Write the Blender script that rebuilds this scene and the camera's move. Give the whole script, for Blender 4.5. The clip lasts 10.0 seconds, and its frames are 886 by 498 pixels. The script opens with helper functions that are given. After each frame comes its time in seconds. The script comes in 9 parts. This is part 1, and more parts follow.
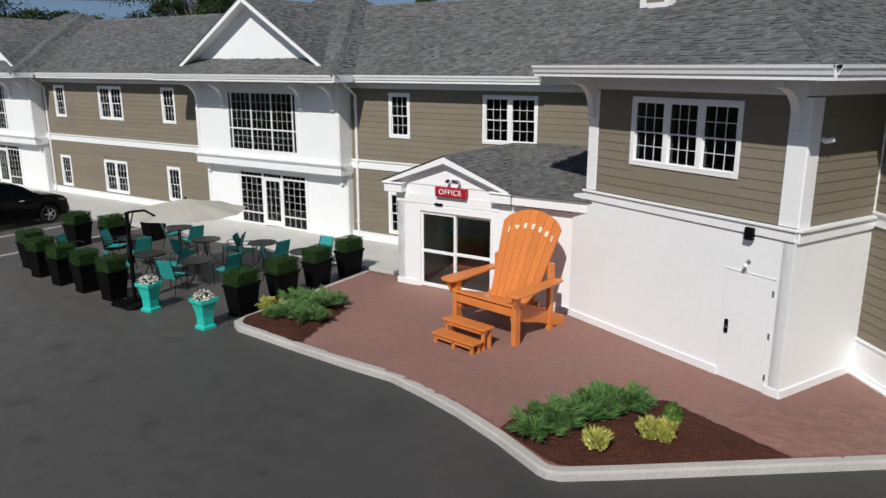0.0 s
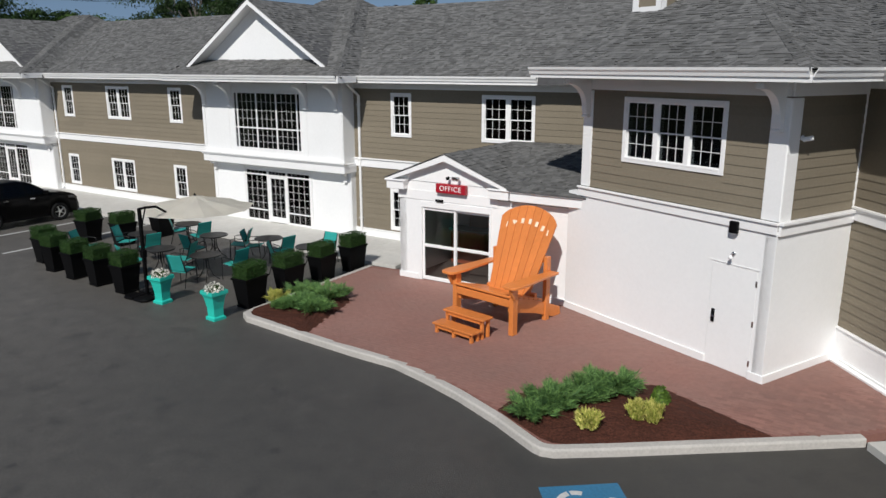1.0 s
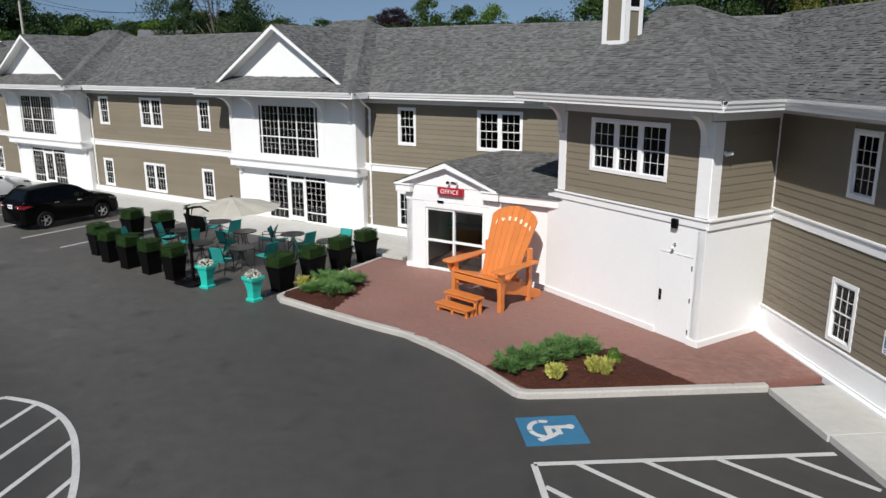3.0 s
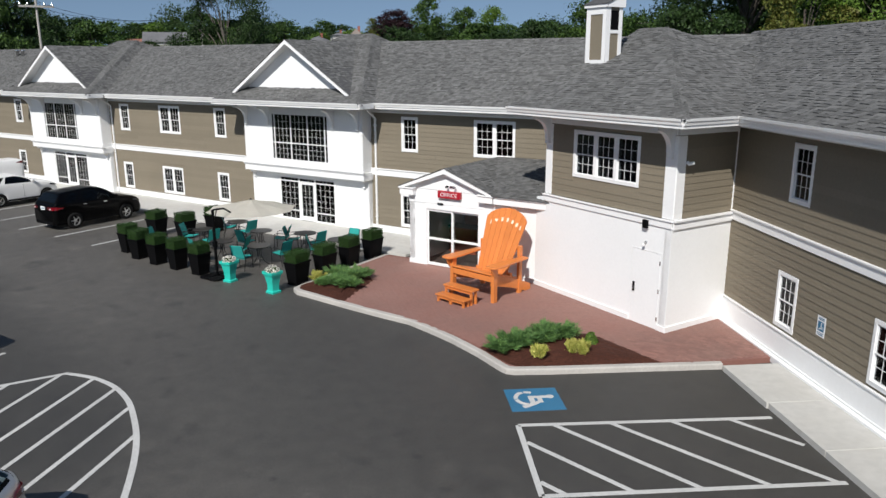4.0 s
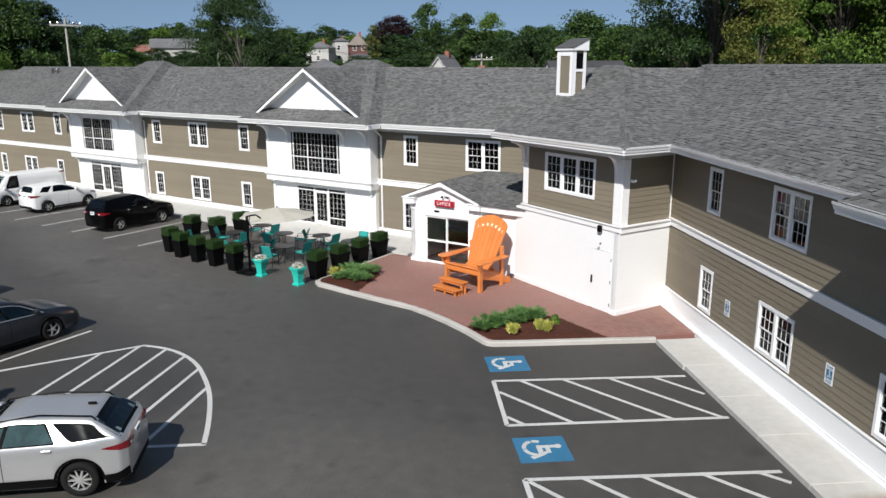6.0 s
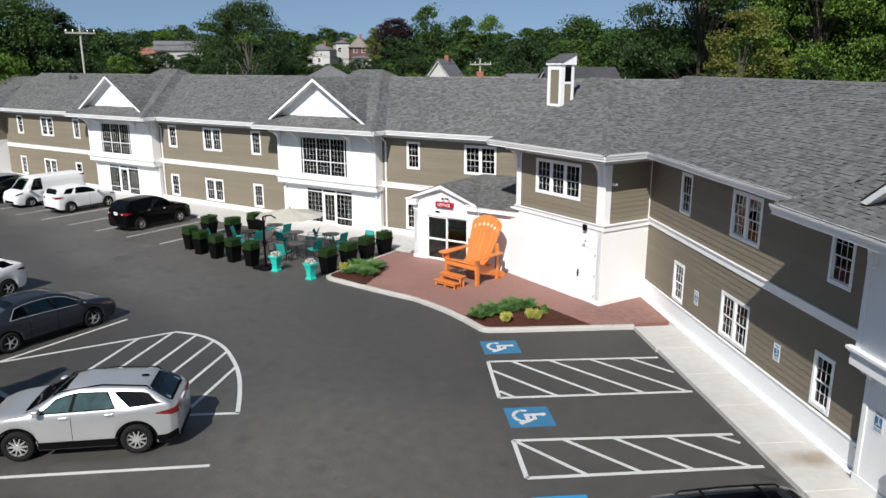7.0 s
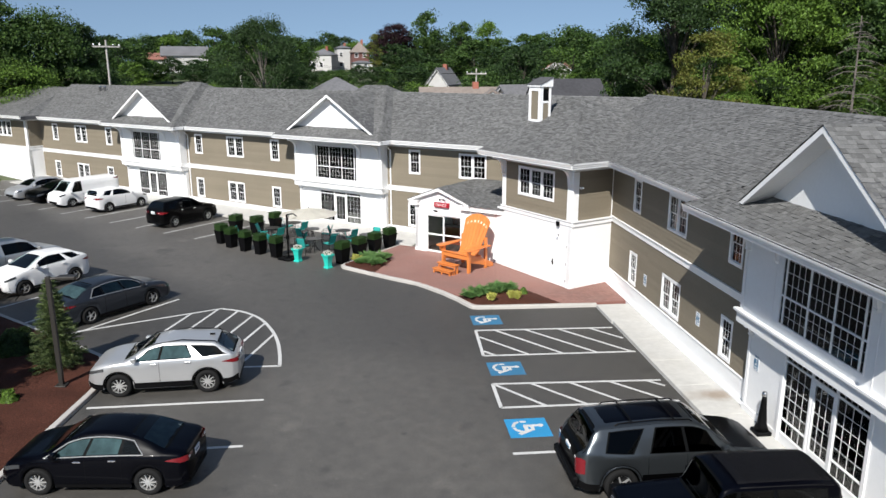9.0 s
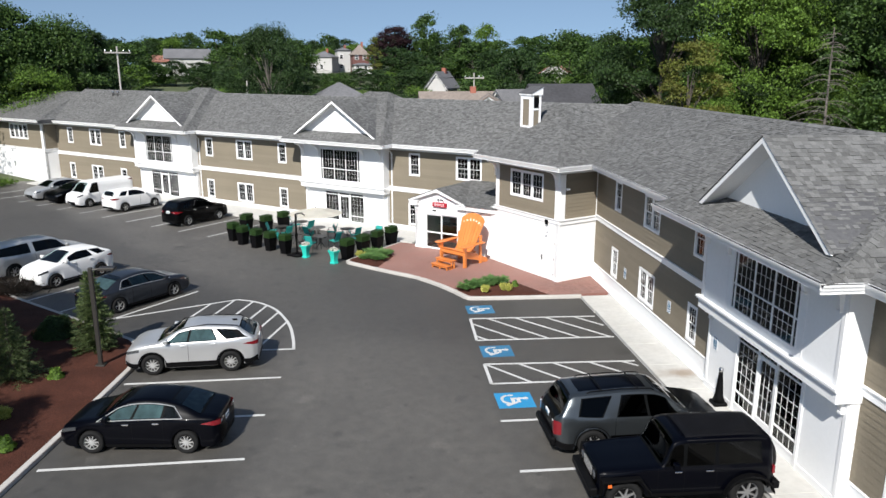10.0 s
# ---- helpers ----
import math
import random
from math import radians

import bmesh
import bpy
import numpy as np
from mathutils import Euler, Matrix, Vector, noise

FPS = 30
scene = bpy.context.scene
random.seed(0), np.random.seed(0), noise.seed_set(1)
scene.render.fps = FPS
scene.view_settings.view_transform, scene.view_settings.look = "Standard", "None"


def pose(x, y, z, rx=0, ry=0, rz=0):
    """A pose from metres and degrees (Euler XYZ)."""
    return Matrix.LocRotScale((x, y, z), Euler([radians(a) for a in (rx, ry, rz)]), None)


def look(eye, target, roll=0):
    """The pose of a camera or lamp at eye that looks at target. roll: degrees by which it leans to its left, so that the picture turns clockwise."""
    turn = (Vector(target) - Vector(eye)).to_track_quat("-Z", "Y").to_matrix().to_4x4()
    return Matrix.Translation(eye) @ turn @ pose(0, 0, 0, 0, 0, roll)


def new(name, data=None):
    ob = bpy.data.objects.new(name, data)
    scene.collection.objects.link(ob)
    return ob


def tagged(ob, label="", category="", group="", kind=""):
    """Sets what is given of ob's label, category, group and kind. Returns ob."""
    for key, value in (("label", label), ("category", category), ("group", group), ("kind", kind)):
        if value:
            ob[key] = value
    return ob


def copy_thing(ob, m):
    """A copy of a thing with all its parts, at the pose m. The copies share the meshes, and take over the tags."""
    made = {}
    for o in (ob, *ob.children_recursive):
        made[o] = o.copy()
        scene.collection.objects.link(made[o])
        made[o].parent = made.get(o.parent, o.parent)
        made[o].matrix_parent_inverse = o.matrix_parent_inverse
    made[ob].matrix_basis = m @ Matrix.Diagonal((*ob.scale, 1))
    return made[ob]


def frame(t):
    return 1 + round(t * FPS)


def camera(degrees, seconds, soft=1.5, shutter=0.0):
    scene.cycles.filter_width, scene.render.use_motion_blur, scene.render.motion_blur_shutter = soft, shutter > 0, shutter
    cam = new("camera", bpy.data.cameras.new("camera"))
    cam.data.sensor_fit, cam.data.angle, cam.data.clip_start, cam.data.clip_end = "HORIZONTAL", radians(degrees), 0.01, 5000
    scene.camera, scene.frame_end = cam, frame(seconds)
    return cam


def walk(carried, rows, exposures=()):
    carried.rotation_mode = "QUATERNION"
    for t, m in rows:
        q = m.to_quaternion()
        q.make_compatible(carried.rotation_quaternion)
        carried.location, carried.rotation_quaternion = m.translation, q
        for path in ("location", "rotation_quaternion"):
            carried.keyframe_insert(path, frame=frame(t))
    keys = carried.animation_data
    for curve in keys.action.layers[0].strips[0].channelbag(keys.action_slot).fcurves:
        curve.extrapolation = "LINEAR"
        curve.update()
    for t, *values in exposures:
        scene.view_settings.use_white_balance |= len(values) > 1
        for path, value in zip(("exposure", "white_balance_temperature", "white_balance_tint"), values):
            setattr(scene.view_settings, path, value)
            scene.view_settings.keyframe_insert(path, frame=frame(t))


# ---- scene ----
cam = camera(62.02, 10.0)
# seconds, eye x, y, z, then yaw, pitch, roll in degrees
ROWS = [
    (0.0, 0.445, 0.408, 5.760, -5.696, -13.864, 0.022),
    (0.5, 0.413, 0.121, 5.779, -5.685, -13.906, 0.006),
    (1.0, 0.371, -0.303, 5.817, -5.662, -13.935, -0.007),
    (1.5, 0.307, -0.921, 5.909, -5.651, -13.947, -0.007),
    (2.0, 0.227, -1.707, 6.041, -5.645, -13.965, 0.006),
    (2.5, 0.135, -2.640, 6.251, -5.634, -13.994, -0.005),
    (4.0, -0.167, -6.073, 7.028, -5.576, -14.065, -0.025),
    (4.5, -0.263, -7.246, 7.295, -5.570, -14.048, -0.023),
    (5.0, -0.335, -8.431, 7.596, -5.563, -14.018, -0.036),
    (5.5, -0.401, -9.595, 7.889, -5.581, -14.006, -0.007),
    (7.0, -0.758, -13.372, 8.696, -5.634, -13.988, 0.006),
    (7.5, -0.953, -14.634, 8.894, -5.645, -13.977, 0.006),
    (8.0, -1.057, -16.006, 9.129, -5.663, -13.953, 0.035),
    (8.5, -1.116, -17.379, 9.383, -5.680, -13.923, 0.035),
    (9.0, -1.198, -18.784, 9.651, -5.708, -13.888, 0.059),
    (9.5, -1.293, -20.163, 9.877, -5.726, -13.876, 0.059),
    (10.0, -1.398, -21.538, 10.124, -5.761, -13.846, 0.076),
]
walk(cam, [(t, pose(x, y, z, 90 + pitch, 0, yaw) @ pose(0, 0, 0, 0, 0, roll)) for t, x, y, z, yaw, pitch, roll in ROWS],
     exposures=((0.0, -0.32), (2.5, -0.16), (5.5, 0.10), (7.5, 0.27), (9.0, 0.41), (10.0, 0.47)))

# ---- daylight ----
SUN_AZ, SUN_EL = 246.5, 42.0          # degrees from +x, towards the sun
world = bpy.data.worlds.new("world")
scene.world = world
world.use_nodes = True
wn = world.node_tree.nodes
sky = wn.new("ShaderNodeTexSky")
sky.sky_type = "NISHITA"
sky.sun_disc = False
sky.sun_elevation = radians(SUN_EL)
sky.sun_rotation = radians(90.0 - SUN_AZ)
sky.air_density, sky.dust_density, sky.ozone_density = 1.0, 0.2, 1.5
wn["Background"].inputs["Strength"].default_value = 0.096
# the haze at the very horizon is left out: the dome is sampled a little higher up
way, lift, unit = wn.new("ShaderNodeTexCoord"), wn.new("ShaderNodeVectorMath"), wn.new("ShaderNodeVectorMath")
lift.operation, unit.operation = "ADD", "NORMALIZE"
lift.inputs[1].default_value = (0, 0, 0.22)
world.node_tree.links.new(way.outputs["Generated"], lift.inputs[0])
world.node_tree.links.new(lift.outputs[0], unit.inputs[0])
world.node_tree.links.new(unit.outputs[0], sky.inputs["Vector"])
haze = wn.new("ShaderNodeVectorMath")
haze.operation = "MULTIPLY"
haze.inputs[1].default_value = (1.0, 0.98, 0.935)
world.node_tree.links.new(sky.outputs[0], haze.inputs[0])
world.node_tree.links.new(haze.outputs[0], wn["Background"].inputs["Color"])
sun_data = bpy.data.lights.new("sun", "SUN")
sun_data.energy, sun_data.angle, sun_data.color = 5.0, radians(0.53), (1.0, 0.968, 0.925)
sun = new("sun", sun_data)
sun_dir = Vector((math.cos(radians(SUN_AZ)) * math.cos(radians(SUN_EL)), math.sin(radians(SUN_AZ)) * math.cos(radians(SUN_EL)), math.sin(radians(SUN_EL))))
sun.matrix_world = look(sun_dir * 60, (0, 0, 0))


# ---- materials ----
def surface(name, base, rough=0.6, metal=0.0, large=(0.5, 0.12), fine=(30.0, 0.10), bump=(60.0, 0.1), rand=0.0, island=0.0, spec=0.5, coat=0.0, tint=None, grain=None, spots=None):
    """A principled surface whose colour varies at two scales, with a fine relief; sizes in metres of the world."""
    m = bpy.data.materials.new(name)
    m.use_nodes = True
    nt = m.node_tree
    bs = nt.nodes["Principled BSDF"]
    pos = nt.nodes.new("ShaderNodeNewGeometry")

    def field(scale, detail=4.0):
        n = nt.nodes.new("ShaderNodeTexNoise")
        n.inputs["Scale"].default_value, n.inputs["Detail"].default_value = scale, detail
        nt.links.new(pos.outputs["Position"], n.inputs["Vector"])
        return n.outputs["Fac"]

    def spread(fac, amount):
        r = nt.nodes.new("ShaderNodeMapRange")
        r.inputs["From Min"].default_value, r.inputs["From Max"].default_value = 0.25, 0.75
        r.inputs["To Min"].default_value, r.inputs["To Max"].default_value = 1 - amount, 1 + amount
        nt.links.new(fac, r.inputs["Value"])
        return r.outputs["Result"]

    def times(a, b):
        n = nt.nodes.new("ShaderNodeMath")
        n.operation = "MULTIPLY"
        nt.links.new(a, n.inputs[0])
        nt.links.new(b, n.inputs[1])
        return n.outputs[0]

    value = times(spread(field(*large[:1]), large[1]), spread(field(fine[0]), fine[1]))
    if grain:
        value = times(value, spread(field(grain[0], 2.0), grain[1]))
    if spots:
        r = nt.nodes.new("ShaderNodeMapRange")
        r.inputs["From Min"].default_value, r.inputs["From Max"].default_value = spots[1], spots[1] + 0.08
        r.inputs["To Min"].default_value, r.inputs["To Max"].default_value = 1.0, 1.0 - spots[2]
        nt.links.new(field(spots[0], 3.0), r.inputs["Value"])
        value = times(value, r.outputs["Result"])
    if rand:
        oi = nt.nodes.new("ShaderNodeObjectInfo")
        r = nt.nodes.new("ShaderNodeMapRange")
        r.inputs["To Min"].default_value, r.inputs["To Max"].default_value = 1 - rand, 1 + rand
        nt.links.new(oi.outputs["Random"], r.inputs["Value"])
        value = times(value, r.outputs["Result"])
    if island:
        r = nt.nodes.new("ShaderNodeMapRange")
        r.inputs["To Min"].default_value, r.inputs["To Max"].default_value = 1 - island, 1 + island
        nt.links.new(pos.outputs["Random Per Island"], r.inputs["Value"])
        value = times(value, r.outputs["Result"])
    mix = nt.nodes.new("ShaderNodeVectorMath")
    mix.operation = "SCALE"
    if tint:
        two = nt.nodes.new("ShaderNodeMix")
        two.data_type = "RGBA"
        two.inputs["A"].default_value, two.inputs["B"].default_value = (*base, 1), (*tint, 1)
        src = pos.outputs["Random Per Island"] if island else field(large[0] * 2.3)
        nt.links.new(src, two.inputs["Factor"])
        nt.links.new(two.outputs["Result"], mix.inputs[0])
    else:
        mix.inputs[0].default_value = base
    nt.links.new(value, mix.inputs["Scale"])
    nt.links.new(mix.outputs["Vector"], bs.inputs["Base Color"])
    bs.inputs["Roughness"].default_value, bs.inputs["Metallic"].default_value = rough, metal
    bs.inputs["Specular IOR Level"].default_value = spec
    bs.inputs["Coat Weight"].default_value = coat
    bs.inputs["Coat Roughness"].default_value = 0.04
    if bump[1]:
        b = nt.nodes.new("ShaderNodeBump")
        b.inputs["Strength"].default_value, b.inputs["Distance"].default_value = bump[1], 0.02
        nt.links.new(field(bump[0], 6.0), b.inputs["Height"])
        nt.links.new(b.outputs["Normal"], bs.inputs["Normal"])
    return m


def glass(name, tint=(0.75, 0.8, 0.8), gloss_tint=(1, 1, 1), ior=1.5):
    """A thin pane: tinted clear glass with a Fresnel gloss."""
    m = bpy.data.materials.new(name)
    m.use_nodes = True
    nt = m.node_tree
    nt.nodes.remove(nt.nodes["Principled BSDF"])
    out = nt.nodes["Material Output"]
    clear, gloss = nt.nodes.new("ShaderNodeBsdfTransparent"), nt.nodes.new("ShaderNodeBsdfGlossy")
    clear.inputs["Color"].default_value = (*tint, 1)
    gloss.inputs["Roughness"].default_value = 0.015
    gloss.inputs["Color"].default_value = (*gloss_tint, 1)
    fr, mx = nt.nodes.new("ShaderNodeFresnel"), nt.nodes.new("ShaderNodeMixShader")
    fr.inputs["IOR"].default_value = ior
    nt.links.new(fr.outputs[0], mx.inputs[0])
    nt.links.new(clear.outputs[0], mx.inputs[1])
    nt.links.new(gloss.outputs[0], mx.inputs[2])
    nt.links.new(mx.outputs[0], out.inputs["Surface"])
    return m


M_ASPHALT = surface("asphalt", (0.0605, 0.0557, 0.0480), 0.62, large=(0.30, 0.13), fine=(2.6, 0.20), bump=(60, 0.6), spec=1.0, grain=(24, 0.30), spots=(1.1, 0.62, 0.30))


def tone_steps(material, steps):
    """Broad tone changes over a ground: each step is (weights of x, y and of y past 8 m, from, to, value at from, value
    at to, wobble).
    """
    nt = material.node_tree
    place = [n for n in nt.nodes if n.bl_idname == "ShaderNodeNewGeometry"][0].outputs["Position"]
    base_in = nt.nodes["Principled BSDF"].inputs["Base Color"]
    cut = nt.nodes.new("ShaderNodeSeparateXYZ")
    nt.links.new(place, cut.inputs[0])
    past = nt.nodes.new("ShaderNodeMath")
    past.operation = "SUBTRACT"
    past.use_clamp = False
    past.inputs[1].default_value = 8.0
    nt.links.new(cut.outputs["Y"], past.inputs[0])
    clip = nt.nodes.new("ShaderNodeMath")
    clip.operation = "MAXIMUM"
    clip.inputs[1].default_value = 0.0
    nt.links.new(past.outputs[0], clip.inputs[0])
    for (wx, wy, wp), lo, hi, at_lo, at_hi, wobble in steps:
        mess = nt.nodes.new("ShaderNodeTexNoise")
        mess.inputs["Scale"].default_value, mess.inputs["Detail"].default_value = 0.30, 6.0
        nt.links.new(place, mess.inputs["Vector"])
        total = None
        for src, w in ((cut.outputs["X"], wx), (cut.outputs["Y"], wy), (clip.outputs[0], wp), (mess.outputs["Fac"], wobble)):
            n = nt.nodes.new("ShaderNodeMath")
            n.operation = "MULTIPLY_ADD"
            n.inputs[1].default_value = w
            n.inputs[2].default_value = 0.0
            nt.links.new(src, n.inputs[0])
            if total is not None:
                nt.links.new(total, n.inputs[2])
            total = n.outputs[0]
        ramp, scale = nt.nodes.new("ShaderNodeMapRange"), nt.nodes.new("ShaderNodeVectorMath")
        ramp.interpolation_type = "SMOOTHSTEP"
        scale.operation = "SCALE"
        for k, v in (("From Min", lo + wobble / 2), ("From Max", hi + wobble / 2), ("To Min", at_lo), ("To Max", at_hi)):
            ramp.inputs[k].default_value = v
        nt.links.new(total, ramp.inputs["Value"])
        nt.links.new(base_in.links[0].from_socket, scale.inputs[0])
        nt.links.new(ramp.outputs["Result"], scale.inputs["Scale"])
        nt.links.new(scale.outputs["Vector"], base_in)


# the lane is paler, the asphalt by the forecourt and in the stalls by the island darker, with a seam near x 2.2
tone_steps(M_ASPHALT, (((1.0, 0.42, 0.0), -1.0, 5.0, 1.34, 0.90, 3.0), ((1.0, 0.0, 0.75), -6.2, -3.6, 0.62, 1.0, 2.0), ((0.15, 1.0, -1.35), 3.2, 6.6, 1.0, 0.72, 2.4), ((1.0, 0.0, 0.0), 2.05, 2.40, 1.0, 0.90, 0.25)))


def flecks(material, scale, size, soft, value, seed):
    """Scattered small marks on a ground: oil specks or pale dusty spots, each of its own ragged size."""
    nt = material.node_tree
    place = [n for n in nt.nodes if n.bl_idname == "ShaderNodeNewGeometry"][0].outputs["Position"]
    base_in = nt.nodes["Principled BSDF"].inputs["Base Color"]
    cell, mess, far, ramp, scaled = [nt.nodes.new(k) for k in ("ShaderNodeTexVoronoi", "ShaderNodeTexNoise", "ShaderNodeMath", "ShaderNodeMapRange", "ShaderNodeVectorMath")]
    shift = nt.nodes.new("ShaderNodeVectorMath")
    shift.operation = "ADD"
    shift.inputs[1].default_value = (seed, seed * 0.7, 0.0)
    nt.links.new(place, shift.inputs[0])
    cell.inputs["Scale"].default_value = scale
    nt.links.new(shift.outputs["Vector"], cell.inputs["Vector"])
    mess.inputs["Scale"].default_value, mess.inputs["Detail"].default_value = scale * 1.7, 5.0
    nt.links.new(shift.outputs["Vector"], mess.inputs["Vector"])
    far.operation = "MULTIPLY_ADD"
    far.inputs[1].default_value = -size * 4.0
    nt.links.new(mess.outputs["Fac"], far.inputs[0])
    nt.links.new(cell.outputs["Distance"], far.inputs[2])
    for k, v in (("From Min", -size * 1.4), ("From Max", -size * 1.4 + soft), ("To Min", value), ("To Max", 1.0)):
        ramp.inputs[k].default_value = v
    ramp.interpolation_type = "SMOOTHSTEP"
    nt.links.new(far.outputs[0], ramp.inputs["Value"])
    scaled.operation = "SCALE"
    nt.links.new(base_in.links[0].from_socket, scaled.inputs[0])
    nt.links.new(ramp.outputs["Result"], scaled.inputs["Scale"])
    nt.links.new(scaled.outputs["Vector"], base_in)


flecks(M_ASPHALT, 0.75, 0.055, 0.05, 0.55, 3.0)
flecks(M_ASPHALT, 0.42, 0.11, 0.09, 1.28, 11.0)
flecks(M_ASPHALT, 2.6, 0.10, 0.07, 1.30, 53.0)
flecks(M_ASPHALT, 0.30, 0.13, 0.12, 0.76, 27.0)
flecks(M_ASPHALT, 1.9, 0.06, 0.05, 0.72, 41.0)
M_LAND = surface("land", (0.06, 0.075, 0.03), 0.95, large=(0.02, 0.3), fine=(0.4, 0.3), bump=(3, 0.3))
M_PAINT = surface("line_paint", (0.50, 0.50, 0.485), 0.7, large=(0.9, 0.1), fine=(18, 0.14), bump=(90, 0.2))
M_BLUE = surface("blue_paint", (0.030, 0.150, 0.270), 0.6, large=(1.2, 0.12), fine=(25, 0.15), bump=(90, 0.2))
M_BLUEN = surface("fresh_blue_paint", (0.022, 0.235, 0.46), 0.55, large=(1.2, 0.06), fine=(25, 0.08), bump=(90, 0.2))
M_KERB = surface("kerb_concrete", (0.42, 0.40, 0.37), 0.85, large=(0.8, 0.14), fine=(22, 0.12), bump=(80, 0.25))
M_CONC = surface("concrete", (0.50, 0.495, 0.47), 0.85, large=(0.35, 0.10), fine=(5, 0.07), bump=(90, 0.2), tint=(0.46, 0.445, 0.41))
# rusty run-off stain on the walk at the foot of the downspout
nt = M_CONC.node_tree
place = [n for n in nt.nodes if n.bl_idname == "ShaderNodeNewGeometry"][0].outputs["Position"]
shift, squeeze, wob, mess, far, stain, tone = [nt.nodes.new(k) for k in ("ShaderNodeVectorMath", "ShaderNodeVectorMath", "ShaderNodeTexNoise", "ShaderNodeVectorMath", "ShaderNodeVectorMath", "ShaderNodeMapRange", "ShaderNodeMix")]
shift.operation, squeeze.operation, mess.operation, far.operation = "SUBTRACT", "MULTIPLY", "MULTIPLY_ADD", "LENGTH"
shift.inputs[1].default_value, squeeze.inputs[1].default_value = (8.92, 0.68, 0.15), (1.0, 2.3, 0.0)
wob.inputs["Scale"].default_value, wob.inputs["Detail"].default_value = 2.2, 6.0
mess.inputs[1].default_value = (1.1, 1.1, 0.0)
mid = nt.nodes.new("ShaderNodeVectorMath")
mid.operation = "SUBTRACT"
mid.inputs[1].default_value = (0.55, 0.55, 0.0)
nt.links.new(place, shift.inputs[0])
nt.links.new(shift.outputs["Vector"], squeeze.inputs[0])
nt.links.new(place, wob.inputs["Vector"])
nt.links.new(wob.outputs["Color"], mess.inputs[0])
nt.links.new(squeeze.outputs["Vector"], mess.inputs[2])
nt.links.new(mess.outputs["Vector"], mid.inputs[0])
nt.links.new(mid.outputs["Vector"], far.inputs[0])
nt.links.new(far.outputs["Value"], stain.inputs["Value"])
for k, v in (("From Min", 0.25), ("From Max", 1.05), ("To Min", 0.62), ("To Max", 0.0)):
    stain.inputs[k].default_value = v
tone.data_type = "RGBA"
base_in = nt.nodes["Principled BSDF"].inputs["Base Color"]
nt.links.new(base_in.links[0].from_socket, tone.inputs[6])
tone.inputs[7].default_value = (0.20, 0.125, 0.065, 1)
nt.links.new(stain.outputs["Result"], tone.inputs[0])
nt.links.new(tone.outputs[2], base_in)
M_BRICK = surface("paver", (0.256, 0.117, 0.092), 0.85, large=(0.30, 0.14), fine=(9, 0.10), bump=(80, 0.3), rand=0.13, tint=(0.225, 0.138, 0.116))
M_BRICKJ = surface("paver_field", (0.256, 0.117, 0.092), 0.85, large=(0.30, 0.14), fine=(9, 0.10), bump=(80, 0.3), tint=(0.225, 0.138, 0.116))
M_MORTAR = surface("joint_sand", (0.205, 0.095, 0.076), 0.95, large=(0.8, 0.15), fine=(40, 0.15), bump=(120, 0.3))
M_MULCH = surface("mulch", (0.060, 0.0215, 0.0135), 0.95, large=(1.0, 0.25), fine=(26, 0.55), bump=(30, 1.0), spec=0.2)
M_WHITE = surface("white_paint", (0.81, 0.815, 0.81), 0.55, large=(0.5, 0.03), fine=(12, 0.02), bump=(50, 0.05))
M_TRIM = surface("white_trim", (0.80, 0.80, 0.795), 0.45, large=(0.7, 0.03), fine=(20, 0.02), bump=(40, 0.03))
M_GUTTER = surface("white_aluminium", (0.78, 0.78, 0.77), 0.32, large=(0.9, 0.04), fine=(15, 0.03), bump=(30, 0.02))
M_SIDING = surface("siding", (0.202, 0.174, 0.129), 0.72, spec=0.2, large=(0.6, 0.05), fine=(16, 0.05), bump=(45, 0.12), rand=0.05)
M_SHINGLE = surface("shingle", (0.131, 0.131, 0.128), 0.92, large=(0.3, 0.08), fine=(6.0, 0.10), bump=(120, 0.5), grain=(34, 0.16), island=0.28, spec=0.2)
M_SHINGLE1 = surface("shingle_single", (0.131, 0.131, 0.128), 0.92, large=(0.3, 0.08), fine=(6.0, 0.10), bump=(120, 0.5), grain=(34, 0.16), rand=0.20, spec=0.2)
M_ROOF = surface("roof_underlay", (0.075, 0.075, 0.078), 0.95, large=(0.4, 0.2), fine=(9, 0.2), bump=(60, 0.5))
M_SOFFIT = surface("soffit", (0.82, 0.81, 0.79), 0.6, large=(0.5, 0.04), fine=(10, 0.03), bump=(30, 0.05))
M_GLASS = glass("window_glass", (0.32, 0.35, 0.36), ior=1.29)
M_DOORGLASS = glass("door_glass", (0.8, 0.83, 0.82))
# room shade is put into this colour for floors, inner walls and fittings
M_DIMROOM = surface("interior_paint", (0.075, 0.066, 0.058), 0.8, large=(0.5, 0.05), fine=(10, 0.03), bump=(30, 0.05))
M_CURTAIN = surface("curtain", (0.70, 0.69, 0.66), 0.9, large=(2, 0.08), fine=(20, 0.05), bump=(60, 0.1))
M_ORANGE = surface("orange_paint", (0.62, 0.200, 0.050), 0.32, large=(1.2, 0.08), fine=(14, 0.07), bump=(25, 0.12), rand=0.06)
M_CREAM = surface("cream_paint", (0.82, 0.66, 0.48), 0.6)
M_BLACK = surface("black_plastic", (0.0032, 0.0032, 0.0036), 0.5, spec=0.10, large=(2, 0.15), fine=(30, 0.1), bump=(80, 0.05))
M_IRON = surface("black_iron", (0.02, 0.02, 0.021), 0.4, metal=0.6, large=(2, 0.2), fine=(30, 0.1), bump=(80, 0.08))
M_TEAL = surface("teal_plastic", (0.02, 0.47, 0.38), 0.42, large=(2, 0.06), fine=(25, 0.05), bump=(60, 0.05))
